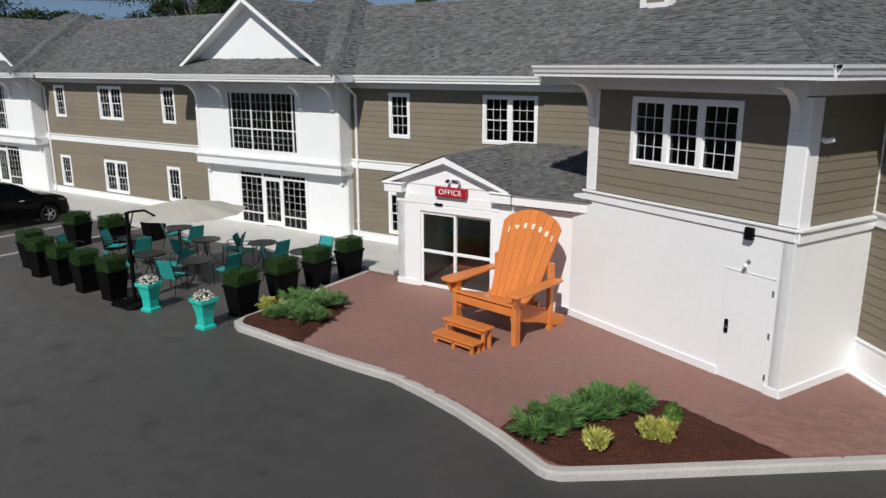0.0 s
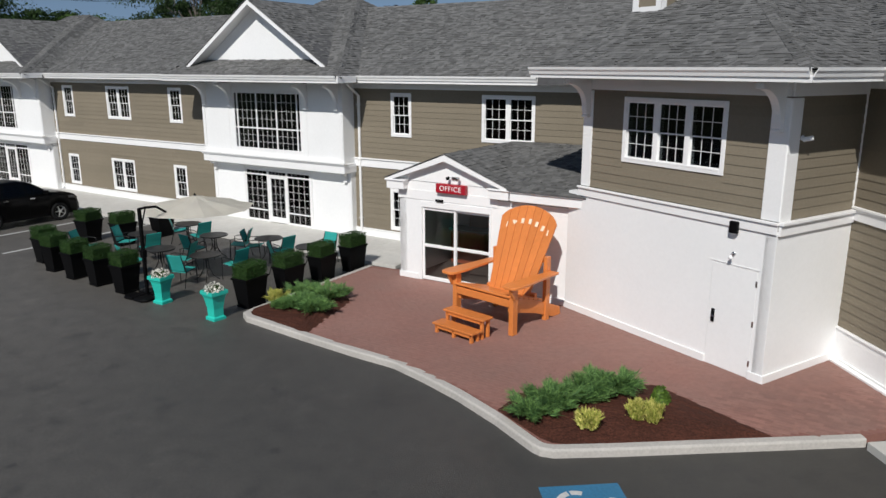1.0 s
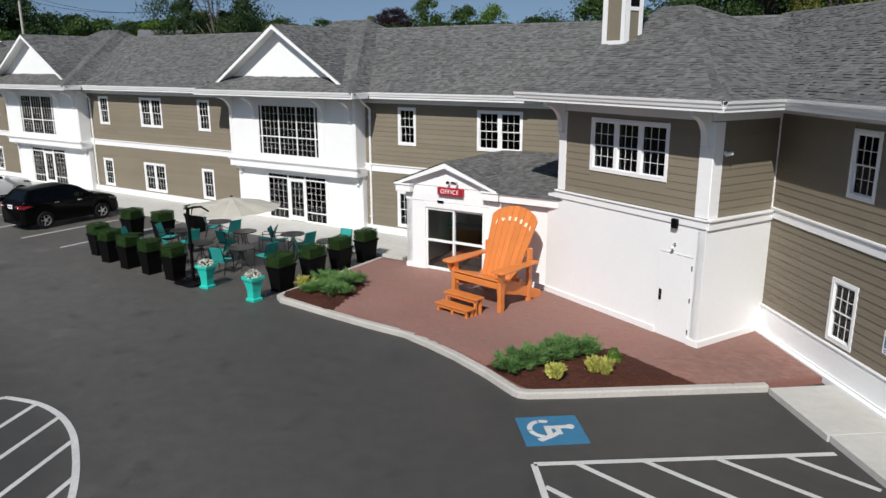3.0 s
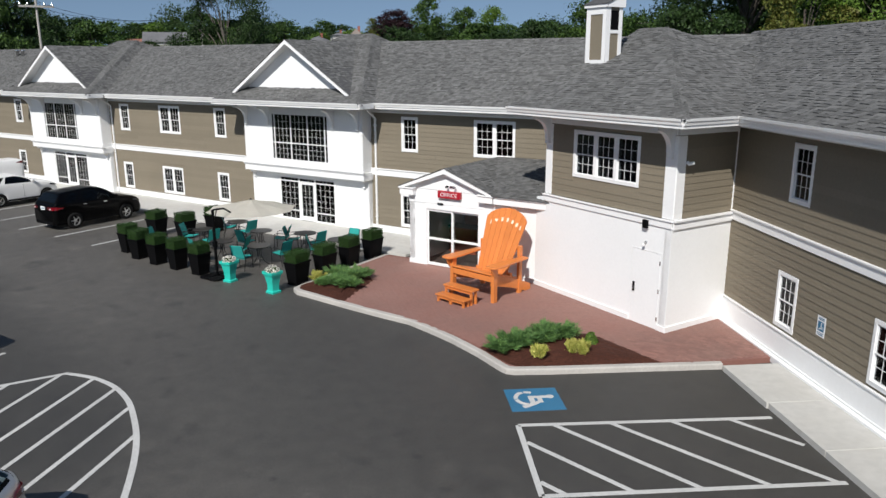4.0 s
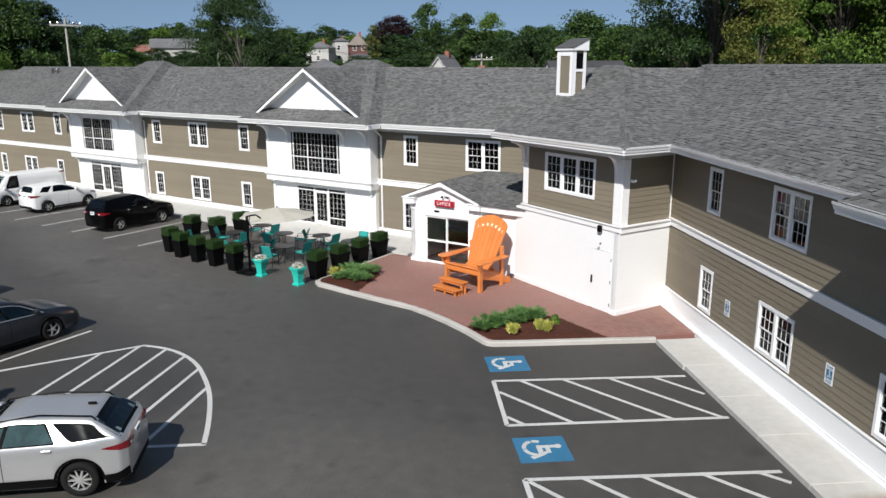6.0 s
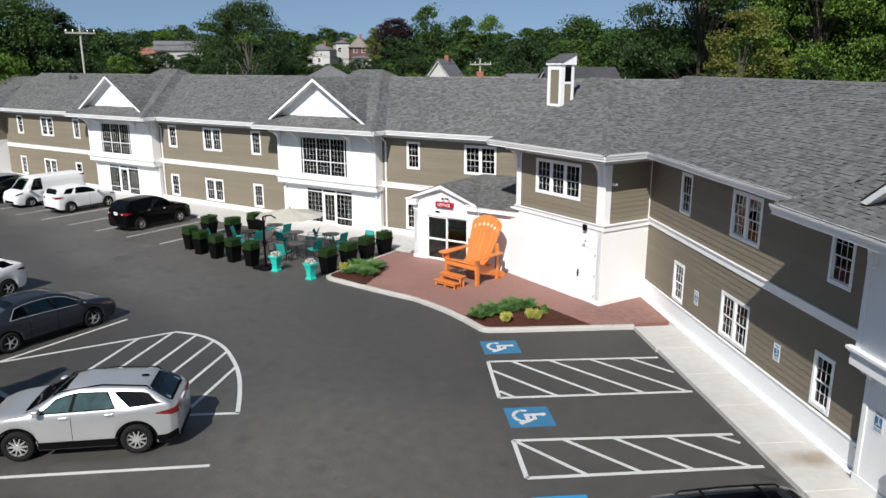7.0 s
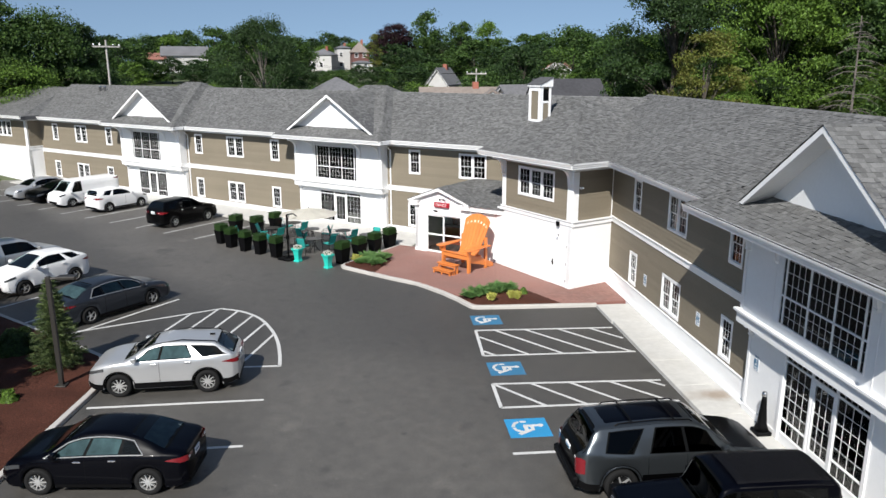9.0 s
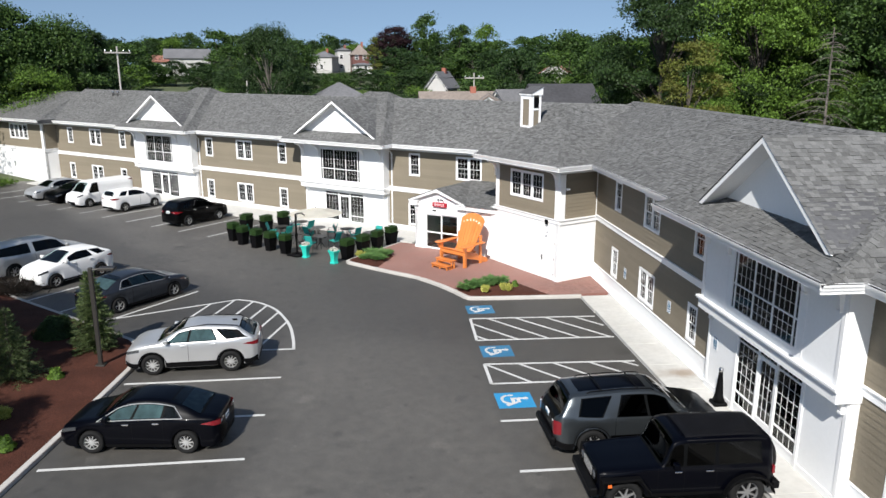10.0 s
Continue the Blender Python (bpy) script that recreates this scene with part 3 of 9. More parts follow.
def window(m, sc, width, z0, z1, units, curtain=0, nx=3):
    """A hung window: casing, sill, and for each unit two sashes with their grilles and panes."""
    WINDOW_COUNT[0] += 1
    root = thing("window_%d" % WINDOW_COUNT[0], "white double-hung window with white grilles and dark panes", "window", kind="structure", m=m @ pose(sc, 0, 0))
    c = 0.095
    w = width / 2
    bm = bmesh.new()
    for a in ((-w, -w + c, z0, z1), (w - c, w, z0, z1), (-w + c, w - c, z1 - c, z1), (-w + c, w - c, z0, z0 + c)):
        box(bm, a[0], a[1], -0.16, 0.030, a[2], a[3])
    inner = width - 2 * c
    uw = inner / units
    for i in range(1, units):
        x = -w + c + uw * i
        box(bm, x - 0.06, x + 0.06, -0.16, 0.026, z0 + c, z1 - c)
    part("window_frame", bm, M_TRIM, root, bevel=0.006)
    bm = bmesh.new()
    box(bm, -w + c, w - c, -0.06, 0.036, z0 + c * 0.72, z0 + c + 0.012)
    part("window_sill", bm, M_TRIM, root, bevel=0.006)
    for i in range(units):
        xa, xb = -w + c + uw * i + (0.06 if i else 0), -w + c + uw * (i + 1) - (0.06 if i < units - 1 else 0)
        zm = (z0 + z1) / 2
        for za, zb, d in ((z0 + c, zm + 0.02, -0.034), (zm - 0.02, z1 - c, -0.006)):
            bm = bmesh.new()
            f = 0.026
            box(bm, xa, xa + f, d - 0.02, d + 0.014, za, zb)
            box(bm, xb - f, xb, d - 0.02, d + 0.014, za, zb)
            box(bm, xa + f, xb - f, d - 0.02, d + 0.014, za, za + f)
            box(bm, xa + f, xb - f, d - 0.02, d + 0.014, zb - f, zb)
            grille(bm, xa + f, xb - f, za + f, zb - f, nx, 2, d)
            sash = part("sash", bm, M_TRIM, root)
            bm = bmesh.new()
            box(bm, xa + f, xb - f, d - 0.012, d - 0.006, za + f, zb - f)
            part("pane", bm, M_GLASS, sash).visible_shadow = False
        if curtain:
            bm = bmesh.new()
            half = (xb - xa) * 0.30
            for x0, x1 in (((xa, xa + half), (xb - half, xb)) if curtain == 1 else ((xa, xb),)):
                n = max(6, int((x1 - x0) / 0.035))
                za = z0 + 0.1 if curtain == 1 else z0 + (z1 - z0) * 0.62
                top, low = [], []
                for k in range(n + 1):
                    x = x0 + (x1 - x0) * k / n
                    y = -0.20 + 0.018 * math.sin(k * 1.9) + 0.006 * math.sin(k * 0.7)
                    top.append(bm.verts.new((x, y, z1 - 0.1)))
                    low.append(bm.verts.new((x, y, za)))
                for k in range(n):
                    bm.faces.new((top[k], top[k + 1], low[k + 1], low[k]))
                bmesh.ops.solidify(bm, geom=bm.faces[:], thickness=0.004)
            part("curtain", bm, M_CURTAIN, root, "pale gathered curtain behind the glass")
    return (sc - w + 0.02, sc + w - 0.02, z0 + 0.02, z1 - 0.02)


def band(m, s0, s1, z0, z1, d, label="white board band between the storeys", cap=True):
    bm = bmesh.new()
    box(bm, s0, s1, d + 0.001, d + 0.045, z0, z1)
    if cap:
        box(bm, s0, s1, d + 0.001, d + 0.085, z1, z1 + 0.045)
    solid("trim", bm, M_TRIM, label, "trim", kind="structure", m=m, bevel=0.006)


def board(m, s0, s1, z0, z1, d0, d1, name="trim", label="white corner board of the wall"):
    bm = bmesh.new()
    box(bm, s0, s1, d0, d1, z0, z1)
    solid(name, bm, M_TRIM, label, "trim", kind="structure", m=m, bevel=0.008)


def bracket(m, s, d, z, reach=0.62, drop=0.75, w=0.14):
    """A curved white eaves bracket on a wall face."""
    pts = [(d, z), (d + reach, z), (d + reach, z - 0.11)]
    for k in range(1, 9):
        a = radians(90 * k / 9)
        pts.append((d + reach - (reach - 0.13) * math.sin(a), z - 0.11 - (drop - 0.26) * (1 - math.cos(a))))
    pts += [(d + 0.13, z - drop + 0.1), (d + 0.10, z - drop), (d, z - drop)]
    root = thing("eaves_bracket", "white curved eaves bracket under the roof overhang", "bracket", "eaves brackets", m=m)
    bm = bmesh.new()
    side_prism(bm, pts, s - w / 2, s + w / 2)
    part("arm", bm, M_TRIM, root, bevel=0.008)
    bm = bmesh.new()
    box(bm, s - w / 2 - 0.008, s + w / 2 + 0.008, d + 0.001, d + 0.115, z - drop - 0.06, z - drop - 0.002)
    part("foot_block", bm, M_TRIM, root, bevel=0.008)


def gutter(m, s0, s1, d, z, label="white aluminium gutter along the eaves"):
    """An ogee gutter in front of a fascia; z is its rim."""
    prof = [(d, z - 0.225), (d + 0.045, z - 0.225), (d + 0.045, z - 0.15), (d + 0.075, z - 0.145), (d + 0.09, z - 0.09), (d + 0.12, z - 0.05), (d + 0.13, z), (d + 0.118, z), (d + 0.108, z - 0.045), (d + 0.07, z - 0.085), (d + 0.058, z - 0.125), (d + 0.012, z - 0.125), (d + 0.012, z), (d, z)]
    bm = bmesh.new()
    side_prism(bm, prof, s0, s1)
    run = solid("gutter", bm, M_GUTTER, label, "gutter", kind="structure", m=m)
    # a black strip stands in for the shade down in the trough
    bm = bmesh.new()
    box(bm, s0 + 0.01, s1 - 0.01, d + 0.013, d + 0.106, z - 0.044, z - 0.012)
    part("gutter_bed", bm, M_BLACK, run, "black strip for the shade inside the gutter")


def downspout(m, s, d, z0, z1, reach):
    root = thing("downspout", "white square downspout strapped to the wall", "downspout", m=m)
    bm = bmesh.new()
    tube(bm, [(s, d + reach, z1), (s, d + reach, z1 - 0.1), (s, d + 0.06, z1 - 0.5), (s, d + 0.06, z0 + 0.15), (s, d + 0.18, z0 + 0.03)], 0.05, 6)
    part("pipe", bm, M_GUTTER, root)
    for z in (z0 + 0.6, (z0 + z1) / 2, z1 - 0.8):
        bm = bmesh.new()
        box(bm, s - 0.075, s + 0.075, d + 0.022, d + 0.115, z, z + 0.03)
        part("strap", bm, M_GUTTER, root)


# ---- roofs: each mass is a solid bounded by planes ----
ROOFS = []


def roof_mass(name, m, planes, bounds, z0, label):
    """planes: (axis direction in the frame's plan, offset, eave z, slope); bounds: (direction, offset) of upright cuts."""
    half = [(Vector((0, 0, -1)), -z0)]
    slopes = []
    for (nx, ny), off, ze, sl in planes:
        n = Vector((sl * nx, sl * ny, 1))
        slopes.append((n, ze + sl * off, (nx, ny), ze, sl, off))
        half.append((n, ze + sl * off))
        half.append((Vector((nx, ny, 0)), off))
    for (nx, ny), off in bounds:
        half.append((Vector((nx, ny, 0)), off))
    pts = []
    for i in range(len(half)):
        for j in range(i):
            for k in range(j):
                a = np.array([half[q][0][:] for q in (i, j, k)])
                if abs(np.linalg.det(a)) < 1e-6:
                    continue
                p = np.linalg.solve(a, [half[q][1] for q in (i, j, k)])
                if all(h[0].dot(Vector(p)) <= h[1] + 1e-5 for h in half) and all(np.abs(p - q).max() > 1e-4 for q in pts):
                    pts.append(p)
    bm = bmesh.new()
    for p in pts:
        bm.verts.new(p)
    bmesh.ops.convex_hull(bm, input=bm.verts[:])
    bmesh.ops.dissolve_limit(bm, angle_limit=0.001, verts=bm.verts[:], edges=bm.edges[:])
    ob = solid(name, bm, M_ROOF, label, "roof", kind="structure", m=m)
    ROOFS.append((ob, m, half, slopes, pts))
    return ob


Z_EL, Z_ER = 5.50, 5.78
SL = 0.50
wing_roof = roof_mass("roof_wing", ML, [((0, 1), 0.60, Z_EL, SL), ((0, -1), 9.6, Z_EL, SL)], [((1, 0), 41.0), ((-1, 0), 12.5)], Z_EL - 0.2, "grey asphalt shingle roof of the long wing")
BAYS_L = (5.0, 23.3)
for c in BAYS_L:
    roof_mass("roof_bay", ML, [((0, 1), 1.62, Z_EL, 0.48), ((0, -1), 10.62, Z_EL, 0.48), ((-1, 0), -(c - 4.2), Z_EL, 0.72), ((1, 0), c + 4.35, Z_EL, 1.1)], [], Z_EL - 0.2, "grey shingle hip roof over a projecting bay")
side_roof = roof_mass("roof_side", MR, [((0, 1), 0.72, Z_ER, 0.46), ((0, -1), 9.72, Z_ER, 0.46)], [((1, 0), 21.0), ((-1, 0), 30.0)], Z_ER - 0.2, "grey asphalt shingle roof of the side wing")
BAY_R = -3.72
roof_mass("roof_bay", MR, [((0, 1), 1.62, Z_ER, 0.45), ((0, -1), 10.62, Z_ER, 0.45), ((-1, 0), -(BAY_R - 4.1), Z_ER, 0.72), ((1, 0), BAY_R + 5.3, Z_ER, 0.72)], [], Z_ER - 0.2, "grey shingle hip roof over the side wing's bay")
corner_roof = roof_mass("roof_corner", MC, [((0, 1), 0.90, Z_ER, 0.44), ((0, -1), 9.9, Z_ER, 0.44), ((-1, 0), 0.85, Z_ER, 0.44)], [((1, 0), 5.75)], Z_ER - 0.2, "grey shingle hip roof over the corner block")


def on_roof(p, skip):
    """Whether a place lies inside another roof mass."""
    for ob, m, half, slopes, pts in ROOFS:
        if ob is skip:
            continue
        q = m.inverted() @ p
        if all(h[0].dot(q) <= h[1] - 0.004 for h in half):
            return True
    return False


def shingles(entry, which, smin, smax, singles=None, width=0.17, course=0.135):
    """Shingles laid on one slope of a roof mass; those for which singles(p) holds become pieces of their own."""
    ob, m, half, slopes, pts = entry
    n, off, (nx, ny), ze, sl, d0 = slopes[which]
    up = Vector((-nx, -ny, sl)).normalized()
    along = Vector((ny, -nx, 0))
    nor = n.normalized()
    base = Vector((nx * d0, ny * d0, ze))
    rng = random.Random(len(ob.name) + which)
    verts, faces = [], []
    count = 0
    rows = int(7.5 / course)
    for r in range(rows):
        v0 = r * course
        u = smin - rng.random() * width
        while u < smax:
            w = width * rng.choice((0.45, 0.7, 1.0, 1.3))
            c = base + along * (u + w / 2) + up * (v0 + course * 0.5)
            if all(h[0].dot(c) <= h[1] + 1e-3 for h in half):
                wc = m @ c
                ends = [base + along * (u + e) + up * (v0 + f) for e, f in ((0, 0), (w, 0), (0, course), (w, course))]
                if not (on_roof(wc, ob) and all(on_roof(m @ q, ob) for q in ends)):
                    lift = rng.choice((0.007, 0.010, 0.016, 0.028))
                    a = base + along * (u + 0.002) + up * v0
                    b = base + along * (u + w - 0.002) + up * v0
                    q = [a + nor * 0.001, b + nor * 0.001, b + nor * lift, a + nor * lift, b + up * (course + 0.03) + nor * 0.004, a + up * (course + 0.03) + nor * 0.004]
                    if singles and count < 300 and singles(wc):
                        count += 1
                        me = bpy.data.meshes.new("shingle")
                        me.from_pydata([(p - a)[:] for p in q], [], [(0, 1, 2, 3), (3, 2, 4, 5), (1, 4, 2), (0, 3, 5)])
                        me.materials.append(M_SHINGLE1)
                        sh = new("shingle", me)
                        sh.parent = ob
                        sh.location = a
                    else:
                        k = len(verts)
                        verts += [p[:] for p in q]
                        faces += [(k, k + 1, k + 2, k + 3), (k + 3, k + 2, k + 4, k + 5), (k + 1, k + 4, k + 2), (k, k + 3, k + 5)]
            u += w
    if faces:
        me = bpy.data.meshes.new("shingles")
        me.from_pydata(verts, [], faces)
        me.materials.append(M_SHINGLE)
        sh = new("shingles", me)
        sh.parent = ob
        tagged(sh, "courses of mottled grey asphalt shingles", kind="stuff")


def ridge_caps(entry):
    """Folded cap shingles along the hips and the ridge of a roof mass."""
    ob, m, half, slopes, pts = entry
    rng = random.Random(17)
    verts, faces = [], []
    for i in range(len(slopes)):
        for j in range(i):
            (na, oa), (nb, ob_) = slopes[i][:2], slopes[j][:2]
            on = [Vector(p) for p in pts if abs(na.dot(Vector(p)) - oa) < 1e-3 and abs(nb.dot(Vector(p)) - ob_) < 1e-3]
            if len(on) < 2:
                continue
            on.sort(key=lambda p: p.z)
            lo, hi = on[0], on[-1]
            t = (hi - lo).normalized()
            sides = []
            for n in (na.normalized(), nb.normalized()):
                q = n.cross(t)
                sides.append(-q if q.z > 0 else q)
            upn = (na.normalized() + nb.normalized()).normalized()
            k = 0.0
            while k < (hi - lo).length:
                p0, p1 = lo + t * k, lo + t * min(k + 0.24, (hi - lo).length)
                k += 0.185
                if on_roof(m @ (p0 + upn * 0.02), ob):
                    continue
                for q in sides:
                    b = len(verts)
                    a0, a1 = p0 + upn * 0.034, p1 + upn * 0.018
                    verts += [v[:] for v in (a0, a0 + q * 0.16 - upn * 0.006, a1 + q * 0.16 - upn * 0.006, a1, p0 + upn * 0.012, p0 + q * 0.16 + upn * 0.006)]
                    faces += [(b, b + 1, b + 2, b + 3), (b, b + 4, b + 5, b + 1)]
    if faces:
        me = bpy.data.meshes.new("ridge_cap")
        me.from_pydata(verts, [], faces)
        me.materials.append(M_SHINGLE)
        cap = new("ridge_cap", me)
        cap.parent = ob
        tagged(cap, "folded grey cap shingles along the ridge and hips", kind="stuff")
# ---- long wing ----
S_W, D_W = 0.82, 1.66
ZU, ZL = (3.57, 4.98), (0.43, 1.84)
up_l = [(-0.47, S_W, 1), (-4.38, 1.78, 2), (10.85, S_W, 1), (14.67, D_W, 2), (18.45, S_W, 1), (29.2, S_W, 1), (33.0, D_W, 2), (36.75, S_W, 1)]
lo_l = [(-0.40, S_W, 1), (10.87, S_W, 1), (14.76, D_W, 2), (18.54, S_W, 1), (29.4, S_W, 1), (33.15, D_W, 2), (36.9, S_W, 1)]
holes_l = [window(ML, s, w, *ZU, u, curtain=0) for k, (s, w, u) in enumerate(up_l)]
holes_l += [window(ML, s, w, *ZL, u) for s, w, u in lo_l]
BAY_UP = (1.66, 2.90, 4.90)      # half width and heights of the large upper windows
BAY_LO = (1.64, 0.06, 2.05)
bay_holes = [(c - 1.6 + 0.05, c + 1.6 + 0.05, 0.0, 5.0) for c in BAYS_L]
wall_l = wall("wall_long_wing", ML, -8.6, 39.0, -0.2, 5.38, holes_l + bay_holes, M_SIDING, "tan lapped siding wall of the long wing")
SEG_L = ((-8.6, 1.5), (8.5, 19.8), (26.8, 39.0))
for a, b in SEG_L:
    siding(wall_l, a, b, 0.38, 2.50, [h for h in holes_l if a < h[0] < b])
    siding(wall_l, a, b, 2.80, 5.10, [h for h in holes_l if a < h[0] < b])
    band(ML, a, b, 2.50, 2.755, 0.0)
    bm = bmesh.new()
    box(bm, a, b, 0.001, 0.05, -0.1, 0.34)
    box(bm, a, b, 0.001, 0.07, 0.34, 0.375)
    solid("baseboard", bm, M_WHITE, "white painted base board along the wing", "baseboard", kind="structure", m=ML, bevel=0.006)
    bm = bmesh.new()
    box(bm, a, b, 0.001, 0.04, 5.10, 5.30)
    solid("trim", bm, M_TRIM, "white frieze board under the eaves", "trim", kind="structure", m=ML)


def large_window(m, c, half, z0, z1, d, split=0.37):
    """Three tall casements over three low lights between narrow side lights, with fine grilles."""
    WINDOW_COUNT[0] += 1
    root = thing("window_%d" % WINDOW_COUNT[0], "tall white three-part window with fine grilles and narrow side lights", "window", kind="structure", m=m @ pose(c, d, 0))
    zs = z0 + (z1 - z0) * split
    inner = half - 0.17
    xs = [-half, -inner, -inner / 3, inner / 3, inner, half]
    f = 0.026
    bm = bmesh.new()
    for x in xs:
        box(bm, x - f, x + f, -0.06, 0.012, z0, z1)
    for z in (z0, zs, z1):
        for xa, xb in zip(xs, xs[1:]):
            box(bm, xa + f, xb - f, -0.06, 0.010, z - 0.024, z + 0.024)
    part("window_frame", bm, M_TRIM, root, bevel=0.006)
    for k, (xa, xb) in enumerate(zip(xs, xs[1:])):
        for za, zb, nz in ((z0, zs, 3), (zs, z1, 4)):
            bm = bmesh.new()
            box(bm, xa + f, xb - f, -0.022, -0.017, za + 0.024, zb - 0.024)
            pane = part("pane", bm, M_GLASS, root)
            pane.visible_shadow = False
            bm = bmesh.new()
            grille(bm, xa + f, xb - f, za + 0.024, zb - 0.024, 1 if k in (0, 4) else 4, nz, -0.0115, 0.009)
            part("grille", bm, M_TRIM, pane)


def door_set(m, c, half, z0, z1, d):
    """A glazed door between two grilled side lights under a transom."""
    root = thing("door_%d" % (2 + len([o for o in scene.objects if o.name.startswith("door_") and o.parent is None])), "white glazed door between grilled side lights, closed", "door", kind="structure", m=m @ pose(c, d, 0))
    zt = z1 - 0.17
    xs = [-half, -0.48, 0.48, half]
    bm = bmesh.new()
    for x, w in zip(xs, (0.03, 0.04, 0.04, 0.03)):
        box(bm, x - w, x + w, -0.06, 0.014, z0, z1)
    for z in (z1, zt):
        for (xa, xb), (wa, wb) in zip(zip(xs, xs[1:]), ((0.03, 0.04), (0.04, 0.04), (0.04, 0.03))):
            box(bm, xa + wa, xb - wb, -0.06, 0.012, z - 0.025, z + 0.025)
    for xa, xb in ((xs[0] + 0.03, xs[1] - 0.04), (xs[2] + 0.04, xs[3] - 0.03)):
        box(bm, xa, xb, -0.06, 0.012, z0, z0 + 0.07)
        box(bm, xa, xb, -0.06, 0.010, z0 + 0.42, z0 + 0.46)
    part("door_frame", bm, M_TRIM, root, bevel=0.006)
    for xa, xb in zip(xs, xs[1:]):
        bm = bmesh.new()
        box(bm, xa + 0.05, xb - 0.05, -0.022, -0.017, zt + 0.025, z1 - 0.025)
        p = part("pane", bm, M_GLASS, root)
        p.visible_shadow = False
        bm = bmesh.new()
        grille(bm, xa + 0.05, xb - 0.05, zt + 0.025, z1 - 0.025, 5, 1, -0.0115, 0.009)
        part("grille", bm, M_TRIM, p)
    for xa, xb in ((xs[0] + 0.03, xs[1] - 0.04), (xs[2] + 0.04, xs[3] - 0.03)):
        for za, zb, nz in ((z0 + 0.07, z0 + 0.42, 1), (z0 + 0.46, zt - 0.025, 5)):
            bm = bmesh.new()
            box(bm, xa, xb, -0.022, -0.017, za, zb)
            p = part("pane", bm, M_DOORGLASS, root)
            p.visible_shadow = False
            bm = bmesh.new()
            grille(bm, xa, xb, za, zb, 4, nz, -0.0115, 0.009)
            part("grille", bm, M_TRIM, p)
    bm = bmesh.new()
    xa, xb, za, zb = -0.44, 0.44, z0 + 0.02, zt - 0.025
    for b in ((xa, xa + 0.085, za, zb), (xb - 0.085, xb, za, zb), (xa + 0.085, xb - 0.085, za, za + 0.20), (xa + 0.085, xb - 0.085, zb - 0.085, zb)):
        box(bm, b[0], b[1], -0.052, -0.006, b[2], b[3])
    leaf = part("door_leaf", bm, M_TRIM, root, bevel=0.006)
    bm = bmesh.new()
    box(bm, xa + 0.085, xb - 0.085, -0.030, -0.024, za + 0.20, zb - 0.085)
    part("pane", bm, M_DOORGLASS, leaf).visible_shadow = False
    bm = bmesh.new()
    grille(bm, xa + 0.085, xb - 0.085, za + 0.20, zb - 0.085, 3, 5, -0.0185, 0.009)
    part("grille", bm, M_TRIM, leaf)
    bm = bmesh.new()
    tube(bm, [(xa + 0.06, -0.006, z0 + 0.92), (xa + 0.06, 0.045, z0 + 0.95), (xa + 0.06, 0.045, z0 + 1.25), (xa + 0.06, -0.006, z0 + 1.28)], 0.013, 6)
    part("door_handle", bm, M_STEEL, leaf, "steel pull handle")


